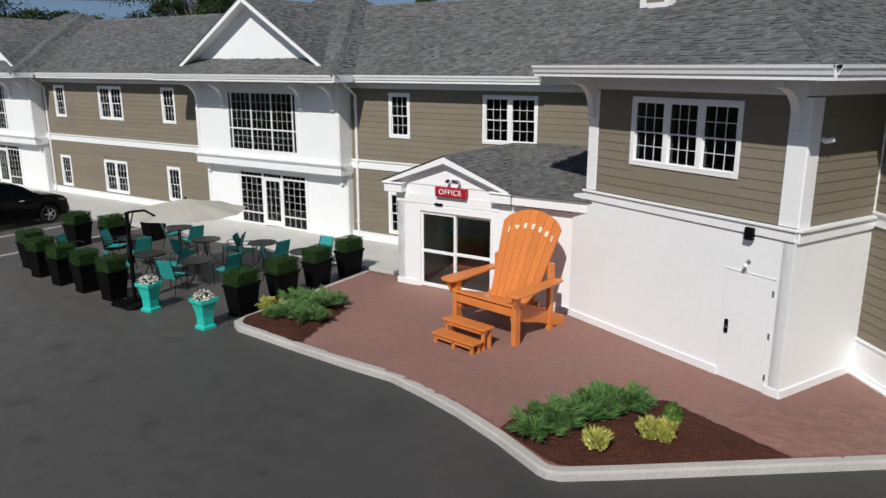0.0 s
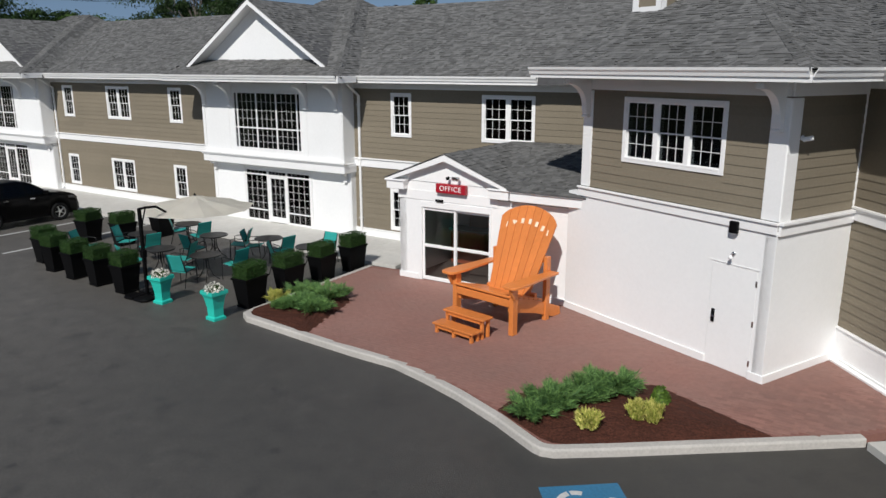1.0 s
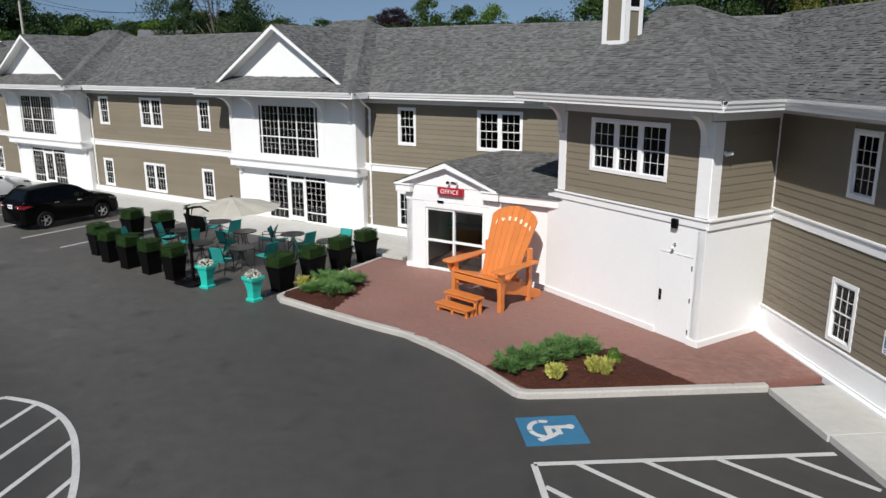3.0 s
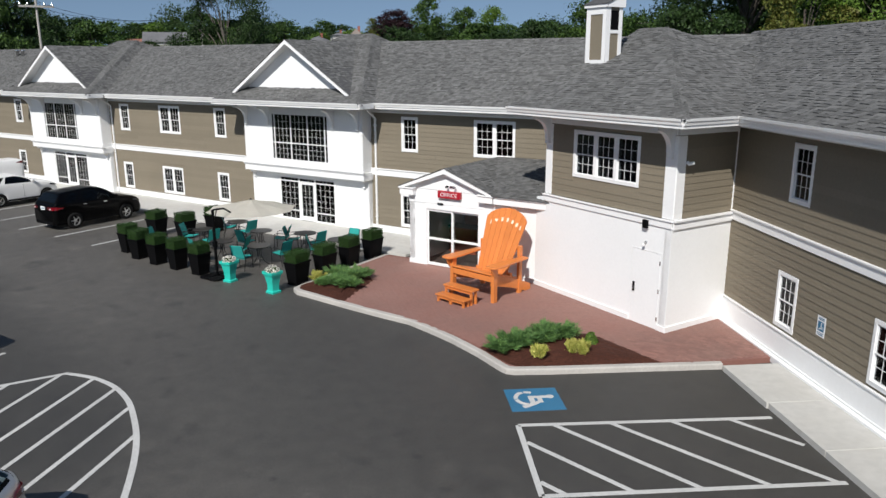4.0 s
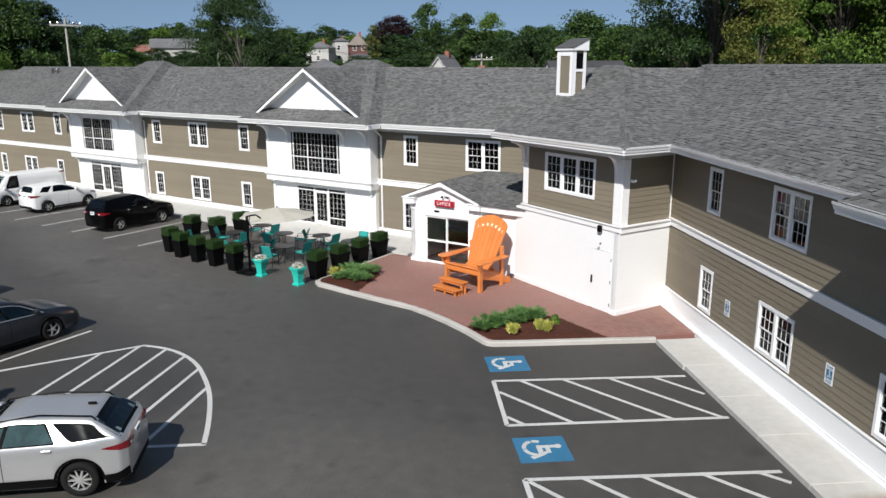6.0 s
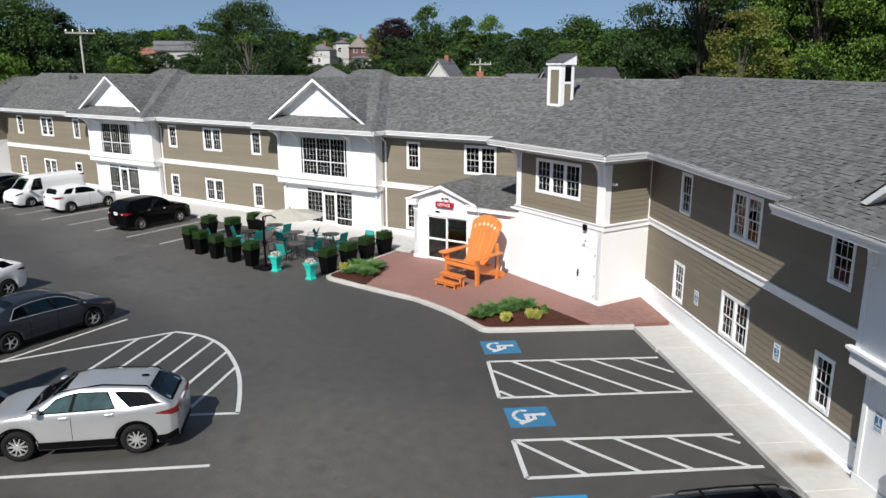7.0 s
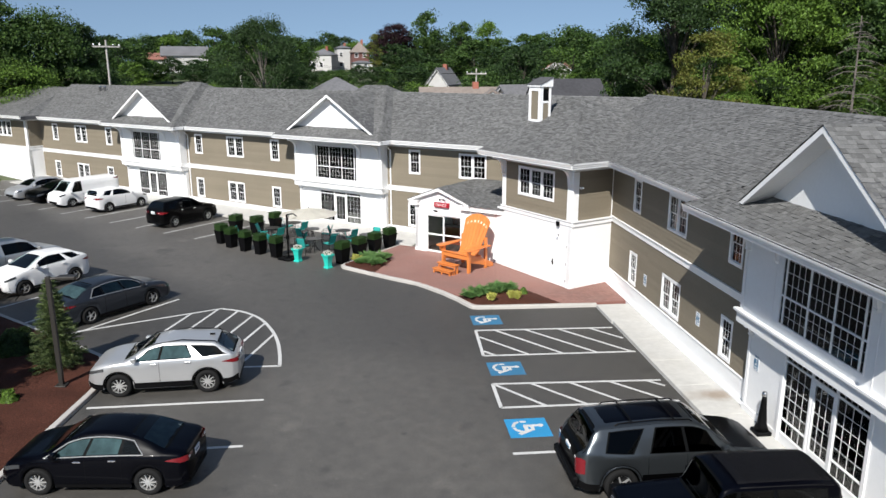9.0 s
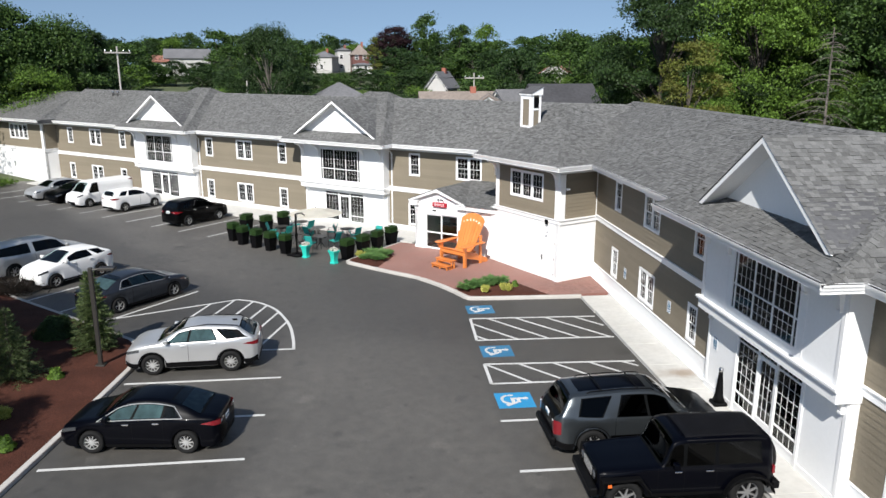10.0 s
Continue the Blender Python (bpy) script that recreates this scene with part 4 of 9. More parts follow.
def bay(m, c, lift, base, door_z, shift=0.0):
    """A white two-storey bay: a lower wall with the doors, an upper box that overhangs it, its window and brackets."""
    h = 3.5
    z = lambda v: v + lift
    lo = [(c + shift - BAY_LO[0], c + shift + BAY_LO[0], door_z, z(BAY_LO[2]))]
    w = wall("wall_bay", m, c - h, c + h, base, z(2.35), lo, M_WHITE, "white panelled lower wall of a bay", d=0.25, t=0.25)
    upw = [(c + shift - BAY_UP[0], c + shift + BAY_UP[0], z(BAY_UP[1]), z(BAY_UP[2]))]
    bm = bmesh.new()
    for a, b, za, zb in cells(c - h, c + h, z(2.30), z(5.34), upw):
        box(bm, a, b, 0.40, 0.60, za, zb)
    box(bm, c - h, c - h + 0.2, -0.05, 0.40, z(2.30), z(5.34))
    box(bm, c + h - 0.2, c + h, -0.05, 0.40, z(2.30), z(5.34))
    box(bm, c - h + 0.2, c + h - 0.2, -0.1, 0.40, z(2.30), z(2.40))
    solid("wall_bay", bm, M_WHITE, "white panelled upper box of a bay", "wall", kind="structure", m=m)
    for s0, s1 in ((c - h - 0.05, c + h + 0.05),):
        bm = bmesh.new()
        box(bm, s0, s1, 0.601, 0.66, z(2.28), z(2.55))
        box(bm, s0 - 0.03, s1 + 0.03, 0.601, 0.70, z(2.55), z(2.60))
        box(bm, s0 - 0.06, s1 + 0.06, 0.601, 0.74, z(2.60), z(2.67))
        for sgn, e in ((-1, s0), (1, s1)):
            box(bm, min(e, e - sgn * 0.048), max(e, e - sgn * 0.048), 0.0, 0.601, z(2.28), z(2.60))
        solid("trim", bm, M_TRIM, "white moulded ledge at the foot of the upper bay", "trim", kind="structure", m=m, bevel=0.006)
    for s in (c - h + 0.03, c + h - 0.17):
        board(m, s, s + 0.14, z(2.67), z(5.2), 0.601, 0.625)
        board(m, s, s + 0.14, base + 0.3, z(2.28), 0.251, 0.275)
    for s in (c + shift - 1.95, c + shift + 1.95):
        board(m, s - 0.02, s + 0.02, z(2.67), z(5.2), 0.601, 0.612, label="thin white batten on the bay")
    bm = bmesh.new()
    for a, b in ((c - h, c + shift - BAY_LO[0] - 0.12), (c + shift + BAY_LO[0] + 0.12, c + h)):
        box(bm, a, b, 0.251, 0.28, base, base + 0.28)
    solid("baseboard", bm, M_TRIM, "white base board of the bay", "baseboard", kind="structure", m=m, bevel=0.006)
    bm = bmesh.new()
    for a, b in ((c + shift - BAY_LO[0] - 0.12, c + shift - BAY_LO[0]), (c + shift + BAY_LO[0], c + shift + BAY_LO[0] + 0.12)):
        box(bm, a, b, 0.251, 0.285, base, z(BAY_LO[2]) + 0.1)
    solid("trim", bm, M_TRIM, "white door surround", "trim", kind="structure", m=m, bevel=0.006)
    large_window(m, c + shift, BAY_UP[0], z(BAY_UP[1]), z(BAY_UP[2]), 0.60)
    door_set(m, c + shift, BAY_LO[0], door_z, z(BAY_LO[2]), 0.25)
    for s in (c - 3.28, c - 1.9, c + 1.9, c + 3.28):
        bracket(m, s, 0.60, z(5.26), reach=0.76, drop=0.82)
    for s in (c - 3.3, c + 3.3):
        bracket(m, s, 0.25, z(2.27), reach=0.27, drop=0.28, w=0.13)


for c in BAYS_L:
    bay(ML, c, 0.0, -0.05, 0.10, 0.07 if c < 10 else 0.4)


def gable_dormer(m, c, half, d_face, d_rake, z_base, z_peak, label, back=-4.2):
    """A white gable over a bay: its triangle, rake boards and two shingled slopes running back into the hip."""
    root = thing("gable", label, "gable", m=m @ pose(c, 0, 0), kind="structure")
    bm = bmesh.new()
    side = [(-half + 0.12, z_base - 0.02), (half - 0.12, z_base - 0.02), (0, z_peak - 0.07)]
    a, b = [bm.verts.new((x, d_face, z)) for x, z in side], [bm.verts.new((x, d_face - 0.1, z)) for x, z in side]
    bm.faces.new(a)
    bm.faces.new(b[::-1])
    for i in range(3):
        bm.faces.new((a[i], b[i], b[(i + 1) % 3], a[(i + 1) % 3]))
    part("gable_face", bm, M_WHITE, root)
    sl = (z_peak - z_base) / half
    n = Vector((sl, 0, 1)).normalized()
    for sg in (-1, 1):
        bm = bmesh.new()
        t = 0.16
        rows = []
        for y in (d_rake, d_rake - 0.06):
            rows.append([bm.verts.new((sg * x, y, z)) for x, z in ((0, z_peak), (half, z_base), (half - 0.18, z_base - 0.02), (0, z_peak - t))])
        bm.faces.new(rows[0])
        bm.faces.new(rows[1][::-1])
        for i in range(4):
            bm.faces.new((rows[0][i], rows[1][i], rows[1][(i + 1) % 4], rows[0][(i + 1) % 4]))
        part("rake_board", bm, M_TRIM, root)
        bm = bmesh.new()
        q = [(0, z_peak + 0.03), (half + 0.02, z_base + 0.03), (half - 0.06, z_base - 0.02), (0, z_peak - 0.04)]
        u, v = [bm.verts.new((sg * x, d_rake - 0.061, z)) for x, z in q], [bm.verts.new((sg * x, back, z)) for x, z in q]
        bm.faces.new(u)
        bm.faces.new(v[::-1])
        for i in range(4):
            bm.faces.new((u[i], v[i], v[(i + 1) % 4], u[(i + 1) % 4]))
        slab = part("roof_slope", bm, M_ROOF, root)
        bm = bmesh.new()
        q = [(0, z_peak - 0.045), (half - 0.07, z_base - 0.023), (half - 0.10, z_base - 0.045), (0, z_peak - 0.07)]
        u, v = [bm.verts.new((sg * x, d_rake - 0.062, z)) for x, z in q], [bm.verts.new((sg * x, d_face + 0.002, z)) for x, z in q]
        bm.faces.new(u)
        bm.faces.new(v[::-1])
        for i in range(4):
            bm.faces.new((u[i], v[i], v[(i + 1) % 4], u[(i + 1) % 4]))
        part("soffit", bm, M_SOFFIT, root, "white boarded underside of the gable overhang")
        # shingles of the slope
        rng = random.Random(int(c * 10) + sg)
        verts, faces = [], []
        nor = Vector((sg * n.x, 0, n.z))
        down = Vector((sg * 1.0, 0, -sl)).normalized()
        length = math.hypot(half, z_peak - z_base)
        for r in range(int(length / 0.145) + 1):
            v1 = length - r * 0.145
            y = d_rake + 0.02
            while y > back:
                w = 0.17 * rng.choice((0.55, 0.8, 1.0, 1.25))
                y1 = max(y - w, back)
                top = Vector((0, 0, z_peak + 0.03))
                lift = rng.choice((0.007, 0.009, 0.012, 0.024))
                p = [top + down * v1 + Vector((0, yy, 0)) + nor * l for yy, l in ((y, 0.001), (y1, 0.001), (y1, lift), (y, lift))]
                vu = max(v1 - 0.17, 0.0)
                p += [top + down * vu + Vector((0, yy, 0)) + nor * 0.004 for yy in (y1, y)]
                k = len(verts)
                verts += [t_[:] for t_ in p]
                faces += [(k, k + 1, k + 2, k + 3), (k + 3, k + 2, k + 4, k + 5), (k + 1, k + 4, k + 2), (k, k + 3, k + 5)]
                y = y1
        me = bpy.data.meshes.new("shingles")
        me.from_pydata(verts, [], faces)
        me.materials.append(M_SHINGLE)
        sh = new("shingles", me)
        sh.parent = slab
        tagged(sh, "courses of mottled grey asphalt shingles", kind="stuff")


for c in BAYS_L:
    gable_dormer(ML, c + 0.25, 3.45, 0.52, 1.03, 5.80, 8.03, "white pediment gable over the bay with shingled slopes")
    for s0, s1, d in ((c - 4.2, c + 4.35, 1.62),):
        gutter(ML, s0, s1, d, Z_EL + 0.02)
        for e in (s0, s1):
            bm = bmesh.new()
            box(bm, min(e, e + 0.05 * (1 if e == s1 else -1)), max(e, e + 0.05 * (1 if e == s1 else -1)), 0.74, d + 0.04, Z_EL - 0.20, Z_EL + 0.015)
            solid("trim", bm, M_TRIM, "white fascia return at the side of the bay roof", "trim", kind="structure", m=ML, bevel=0.006)
# eaves of the long wing
for a, b in ((-5.6, BAYS_L[0] - 4.2), (BAYS_L[0] + 4.35, BAYS_L[1] - 4.2), (BAYS_L[1] + 4.35, 39.0)):
    gutter(ML, a, b, 0.60, Z_EL + 0.02)
for c in BAYS_L:
    downspout(ML, c - 3.75, 0.0, 0.1, 5.36, 0.62)

# back and end walls close the long wing
wall("wall_back_long", ML @ pose(0, -9.0, 0), -8.6, 41.0, -0.2, 5.38, [], M_SIDING, "plain rear wall of the long wing")
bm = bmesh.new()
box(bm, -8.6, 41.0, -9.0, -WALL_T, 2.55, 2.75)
solid("floor_upper", bm, M_DIMROOM, "upper floor slab of the long wing", "floor", kind="structure", m=ML)
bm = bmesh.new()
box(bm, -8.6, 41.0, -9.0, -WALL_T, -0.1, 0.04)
solid("floor_lower", bm, M_DIMROOM, "lower floor of the long wing", "floor", kind="structure", m=ML)
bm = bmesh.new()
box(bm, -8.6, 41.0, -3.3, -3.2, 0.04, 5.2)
solid("wall_inner", bm, M_DIMROOM, "dim inner wall behind the rooms", "wall", kind="structure", m=ML)

# end block at the far end of the long wing
ME = ML @ pose(39.0, 1.2, 0)
h_end = [window(ME, 4.0, 3.1, 3.75, 5.1, 4)]
end_wall = wall("wall_end_block", ME, 0.0, 16.0, -0.2, 5.4, h_end, M_WHITE, "white and tan wall of the far end block")
siding(end_wall, 0.35, 16.0, 3.0, 5.15, h_end)
band(ME, -0.05, 16.0, 2.72, 2.95, 0.0)
board(ME, 0.0, 0.35, 2.99, 5.3, 0.001, 0.03)
MEr = ML @ pose(39.0, 0, 0) @ pose(0, 0, 0, 0, 0, 90) @ pose(0, 0, 0)
end_side = wall("wall_end_return", MEr, 0.0, 1.2, -0.2, 5.4, [], M_WHITE, "white and tan return of the far end block")
siding(end_side, 0.0, 1.1, 3.0, 5.15, [])
band(MEr, 0.0, 1.2, 2.72, 2.95, 0.0)
roof_mass("roof_end_block", ML, [((0, 1), 2.0, Z_EL + 0.1, 0.335), ((0, -1), 11.0, Z_EL + 0.1, 0.335), ((-1, 0), -38.2, Z_EL + 0.1, 0.6)], [((1, 0), 55.0)], Z_EL - 0.2, "grey shingle hip roof of the far end block")
gutter(ML, 38.2, 55.0, 2.0, Z_EL + 0.12)

# ---- corner block ----
C_LEN = 4.95
h_c = [window(MC, 2.48, 2.56, 3.84, 5.20, 3)]
wall_c = wall("wall_corner_upper", MC, 0.0, C_LEN, 3.0, 5.7, h_c, M_SIDING, "tan lapped siding wall of the corner block")
siding(wall_c, 0.33, C_LEN - 0.28, 3.18, 5.32, h_c)
bm = bmesh.new()
box(bm, 0.0, C_LEN, 0.001, 0.04, 5.32, 5.56)
solid("trim", bm, M_TRIM, "white frieze board under the corner eaves", "trim", kind="structure", m=MC)
wall("wall_corner_lower", MC, 0.0, C_LEN + 0.4, 0.0, 3.0, [(0.27, 1.25, 0.14, 2.2)], M_WHITE, "smooth white painted lower wall of the corner block", d=0.02)
bm = bmesh.new()
box(bm, -0.02, C_LEN + 0.06, 0.021, 0.06, 2.94, 3.12)
box(bm, -0.05, C_LEN + 0.06, 0.021, 0.10, 3.12, 3.165)
solid("trim", bm, M_TRIM, "white ledge round the corner block", "trim", kind="structure", m=MC, bevel=0.006)
board(MC, -0.03, 0.33, 3.177, 5.3, 0.001, 0.04)
board(MC, C_LEN - 0.28, C_LEN, 3.177, 5.3, 0.001, 0.04)
bm = bmesh.new()
box(bm, -0.03, 0.27, 0.021, 0.055, 0.1, 0.30)
box(bm, 1.25, C_LEN + 0.4, 0.021, 0.055, 0.1, 0.30)
solid("baseboard", bm, M_TRIM, "white base board of the corner block", "baseboard", kind="structure", m=MC, bevel=0.006)
bracket(MC, 0.15, 0.04, 5.56, reach=0.66, drop=0.78, w=0.16)
bracket(MC, C_LEN - 0.14, 0.04, 5.56, reach=0.66, drop=0.78, w=0.16)
gutter(MC, -0.86, 5.75, 0.90, Z_ER + 0.02)
# service door, flush and white
svc = thing("door_1", "flush white painted service door, closed", "door", kind="structure", m=MC @ pose(0.27, 0.02, 0))
bm = bmesh.new()
box(bm, 0.004, 0.976, -0.10, 0.003, 0.144, 2.196)
part("door_leaf", bm, M_WHITE, svc, bevel=0.004)
bm = bmesh.new()
box(bm, 0.83, 0.90, 0.005, 0.03, 1.02, 1.28)
part("push_plate", bm, M_BLACK, svc, "black lever plate", bevel=0.004)
bm = bmesh.new()
tube(bm, [(0.865, 0.03, 1.15), (0.865, 0.07, 1.15), (0.78, 0.07, 1.15)], 0.012, 6)
part("door_handle", bm, M_STEEL, svc)
for z in (0.38, 1.15, 1.92):
    bm = bmesh.new()
    box(bm, -0.012, 0.022, 0.005, 0.018, z, z + 0.11)
    part("hinge", bm, M_STEEL, svc)
bm = bmesh.new()
box(bm, -0.04, 1.04, 0.001, 0.012, 2.225, 2.240)
part("drip_cap", bm, M_TRIM, svc)

# return between the corner block and the side wing
ret = wall("wall_corner_return", MT, 0.0, R_LEN, 3.0, 5.7, [], M_SIDING, "tan lapped siding return of the corner block")
siding(ret, 0.05, R_LEN - 0.3, 3.18, 5.32, [])
wall("wall_return_lower", MT, 0.0, R_LEN + 0.02, 0.0, 3.0, [], M_WHITE, "smooth white lower return of the corner block", d=0.02)
bm = bmesh.new()
box(bm, 0.0, R_LEN + 0.02, 0.021, 0.075, 2.92, 3.12)
box(bm, 0.0, R_LEN + 0.05, 0.021, 0.13, 3.12, 3.175)
solid("trim", bm, M_TRIM, "white ledge on the return", "trim", kind="structure", m=MT, bevel=0.006)
board(MT, 0.0, 0.075, 3.177, 5.32, 0.001, 0.03)
board(MT, R_LEN - 0.3, R_LEN + 0.03, 3.177, 5.3, 0.001, 0.04)
bm = bmesh.new()
box(bm, 0.0, R_LEN, 0.001, 0.04, 5.32, 5.56)
solid("trim", bm, M_TRIM, "white frieze board on the return", "trim", kind="structure", m=MT)
bm = bmesh.new()
box(bm, 0.0, R_LEN + 0.05, 0.021, 0.055, 0.1, 0.30)
solid("baseboard", bm, M_TRIM, "white base board of the return", "baseboard", kind="structure", m=MT, bevel=0.006)
gutter(MT, 0.35, R_LEN + 0.96, 0.85, Z_ER + 0.02)

# ---- side wing ----
ZUR, ZLR = (3.92, 5.29), (0.88, 2.24)
up_r = [(9.62, 0.85, 1), (5.67, D_W, 2), (1.38, 0.85, 1), (-8.9, 0.85, 1), (-13.0, D_W, 2)]
lo_r = [(9.70, 0.85, 1), (5.80, D_W, 2), (1.52, 0.78, 1), (-8.75, 0.85, 1), (-13.0, D_W, 2)]
holes_r = [window(MR, s, w, *ZUR, u, curtain=(3 if k in (1, 2) else 0)) for k, (s, w, u) in enumerate(up_r)] + [window(MR, s, w, *ZLR, u, curtain=(3 if k in (0, 1) else 0)) for k, (s, w, u) in enumerate(lo_r)]
wall_r = wall("wall_side_wing", MR, -30.0, R_IN[1], -0.2, 5.66, holes_r + [(BAY_R - 1.6, BAY_R + 1.6, 0.3, 5.4)], M_SIDING, "tan lapped siding wall of the side wing")
for a, b in ((-18.0, BAY_R - 3.5), (BAY_R + 3.5, R_IN[1])):
    siding(wall_r, a, b, 0.83, 2.98, [h for h in holes_r if a < h[0] < b])
    siding(wall_r, a, b, 3.235, 5.42, [h for h in holes_r if a < h[0] < b])
    band(MR, a, b, 2.97, 3.19, 0.0)
    bm = bmesh.new()
    box(bm, a, b, 0.001, 0.05, 0.05, 0.78)
    box(bm, a, b, 0.001, 0.075, 0.78, 0.82)
    box(bm, a, b, 0.001, 0.07, 0.05, 0.22)
    solid("baseboard", bm, M_WHITE, "tall white base board along the side wing", "baseboard", kind="structure", m=MR, bevel=0.006)
    bm = bmesh.new()
    box(bm, a, b, 0.085, 0.20, 0.02, 0.19)
    solid("baseboard", bm, M_WHITE, "low white painted plinth at the foot of the wing", "baseboard", kind="structure", m=MR, bevel=0.01)
    bm = bmesh.new()
    box(bm, a, b, 0.001, 0.04, 5.42, 5.58)
    solid("trim", bm, M_TRIM, "white frieze board under the eaves", "trim", kind="structure", m=MR)
bay(MR, BAY_R, 0.50, 0.05, 0.36, -0.05)
gable_dormer(MR, BAY_R + 0.12, 3.30, 0.32, 0.98, 6.15, 8.42, "white pediment gable over the side bay with shingled slopes")
gutter(MR, BAY_R - 4.1, BAY_R + 5.3, 1.62, Z_ER + 0.02)
gutter(MR @ pose(BAY_R - 4.1, 0, 0, 0, 0, 90), 0.72, 1.75, 0.0, Z_ER + 0.02)
gutter(MR, BAY_R + 5.3, R_IN[1] - 0.5, 0.72, Z_ER + 0.02)
gutter(MR, -30, BAY_R - 4.1, 0.72, Z_ER + 0.02)
downspout(MR, BAY_R + 3.62, 0.05, 0.15, 5.6, 0.72)
wall("wall_back_side", MR @ pose(0, -9.0, 0), -30.0, 17.0, -0.2, 5.66, [], M_SIDING, "plain rear wall of the side wing")
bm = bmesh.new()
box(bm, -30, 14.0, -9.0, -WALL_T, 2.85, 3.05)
solid("floor_upper", bm, M_DIMROOM, "upper floor slab of the side wing", "floor", kind="structure", m=MR)
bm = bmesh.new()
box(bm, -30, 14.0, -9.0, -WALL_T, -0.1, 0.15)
solid("floor_lower", bm, M_DIMROOM, "lower floor of the side wing", "floor", kind="structure", m=MR)
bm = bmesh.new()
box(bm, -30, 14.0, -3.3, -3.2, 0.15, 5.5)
solid("wall_inner", bm, M_DIMROOM, "dim inner wall behind the rooms", "wall", kind="structure", m=MR)

# ---- roof chimney-like box on the corner roof ----
chim = thing("roof_vent_stack", "tan sided roof stack with white corner boards and a sloped cap", "roof stack", m=MC @ pose(5.15, -2.0, 0))
bm = bmesh.new()
box(bm, -0.42, 0.42, -0.62, 0.0, 6.4, 8.72)
part("body", bm, M_SIDING, chim)
bm = bmesh.new()
for x0, x1 in ((-0.44, -0.27), (0.27, 0.44)):
    box(bm, x0, x1, 0.001, 0.025, 6.4, 8.72)
box(bm, -0.27, 0.27, 0.001, 0.025, 8.52, 8.72)
box(bm, -0.27, 0.27, 0.001, 0.025, 6.95, 7.16)
box(bm, -0.445, -0.421, -0.64, -0.5, 6.4, 8.72)
box(bm, -0.445, -0.421, -0.14, 0.025, 6.4, 8.72)
box(bm, -0.445, -0.421, -0.5, -0.14, 7.95, 8.05)
part("corner_board", bm, M_TRIM, chim)
bm = bmesh.new()
box(bm, -0.426, -0.4205, -0.5, -0.14, 8.05, 8.62)
part("louvre", bm, M_BLACK, chim, "dark vent opening")
bm = bmesh.new()
side_prism(bm, [(0.08, 8.72), (0.08, 8.80), (-0.70, 9.14), (-0.70, 8.72)], -0.50, 0.50)
part("cap", bm, M_TRIM, chim)
bm = bmesh.new()
side_prism(bm, [(0.10, 8.802), (0.10, 8.825), (-0.72, 9.175), (-0.72, 9.15)], -0.53, 0.53)
part("cap_roof", bm, M_ROOF, chim)

# ---- office porch ----
PD, PS0, PS1 = 3.6, -3.02, -8.2
front = wall("wall_porch", ML, PS1, PS0, 0.0, 2.85, [(-5.90, -3.68, 0.10, 2.34)], M_WHITE, "white painted front wall of the office porch", d=PD)
wall("wall_porch_side", ML @ pose(PS0, PD, 0) @ pose(0, 0, 0, 0, 0, -90), -0.0, PD, 0.0, 2.85, [], M_WHITE, "white side wall of the office porch")
bm = bmesh.new()
box(bm, PS1 - 0.5, PS0 - WALL_T, 0.0, PD - WALL_T, 0.0, 0.15)
solid("floor_porch", bm, surface("entrance_mat", (0.05, 0.04, 0.035), 0.9), "dark mat floor of the office entrance", "floor", kind="structure", m=ML)
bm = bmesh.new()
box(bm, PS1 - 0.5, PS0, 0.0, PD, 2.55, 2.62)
solid("ceiling_porch", bm, M_DIMROOM, "plain ceiling of the office entrance", "ceiling", kind="structure", m=ML)
PK = -4.60
gable_dormer(ML, PK, 1.90, PD + 0.02, PD + 0.24, 2.88, 3.62, "white pediment gable of the office porch with shingled slopes", 0.0)
bm = bmesh.new()
box(bm, -6.05, PS0 + 0.03, PD + 0.001, PD + 0.018, 2.36, 2.62)
solid("trim", bm, M_TRIM, "white header board over the office doors", "trim", kind="structure", m=ML, bevel=0.006)
for sg in (-1, 1):
    bm = bmesh.new()
    box(bm, min(PK + sg * 1.30, PK + sg * 1.86), max(PK + sg * 1.30, PK + sg * 1.86), PD + 0.001, PD + 0.22, 2.62, 2.84)
    box(bm, min(PK + sg * 1.26, PK + sg * 1.90), max(PK + sg * 1.26, PK + sg * 1.90), PD + 0.001, PD + 0.26, 2.84, 2.88)
    solid("trim", bm, M_TRIM, "white boxed cornice return of the porch", "trim", kind="structure", m=ML, bevel=0.008)
bm = bmesh.new()
box(bm, PS1 - 0.2, PK - 1.9, PD + 0.001, PD + 0.22, 2.62, 2.84)
box(bm, PS1 - 0.2, PK - 1.9, PD + 0.001, PD + 0.27, 2.84, 2.88)
solid("trim", bm, M_TRIM, "white boxed eaves of the porch", "trim", kind="structure", m=ML, bevel=0.008)
bm = bmesh.new()
box(bm, PS1, -5.95, PD + 0.001, PD + 0.03, 0.1, 0.30)
box(bm, -3.64, PS0 + 0.02, PD + 0.001, PD + 0.03, 0.1, 0.30)
solid("baseboard", bm, M_TRIM, "white base board of the porch", "baseboard", kind="structure", m=ML, bevel=0.006)
shed_roof = roof_mass("roof_porch_side", ML, [((0, 1), PD + 0.28, 2.89, 0.20)], [((1, 0), PK - 1.90), ((-1, 0), 8.6), ((0, -1), 0.0)], 2.86, "grey shingle shed roof beside the porch gable")
roof_mass("roof_porch_side", ML, [((0, 1), PD - 0.01, 2.948, 0.20)], [((1, 0), PK), ((-1, 0), 1.897 - PK), ((0, -1), 0.0)], 2.86, "grey shingle shed roof behind the porch gable")

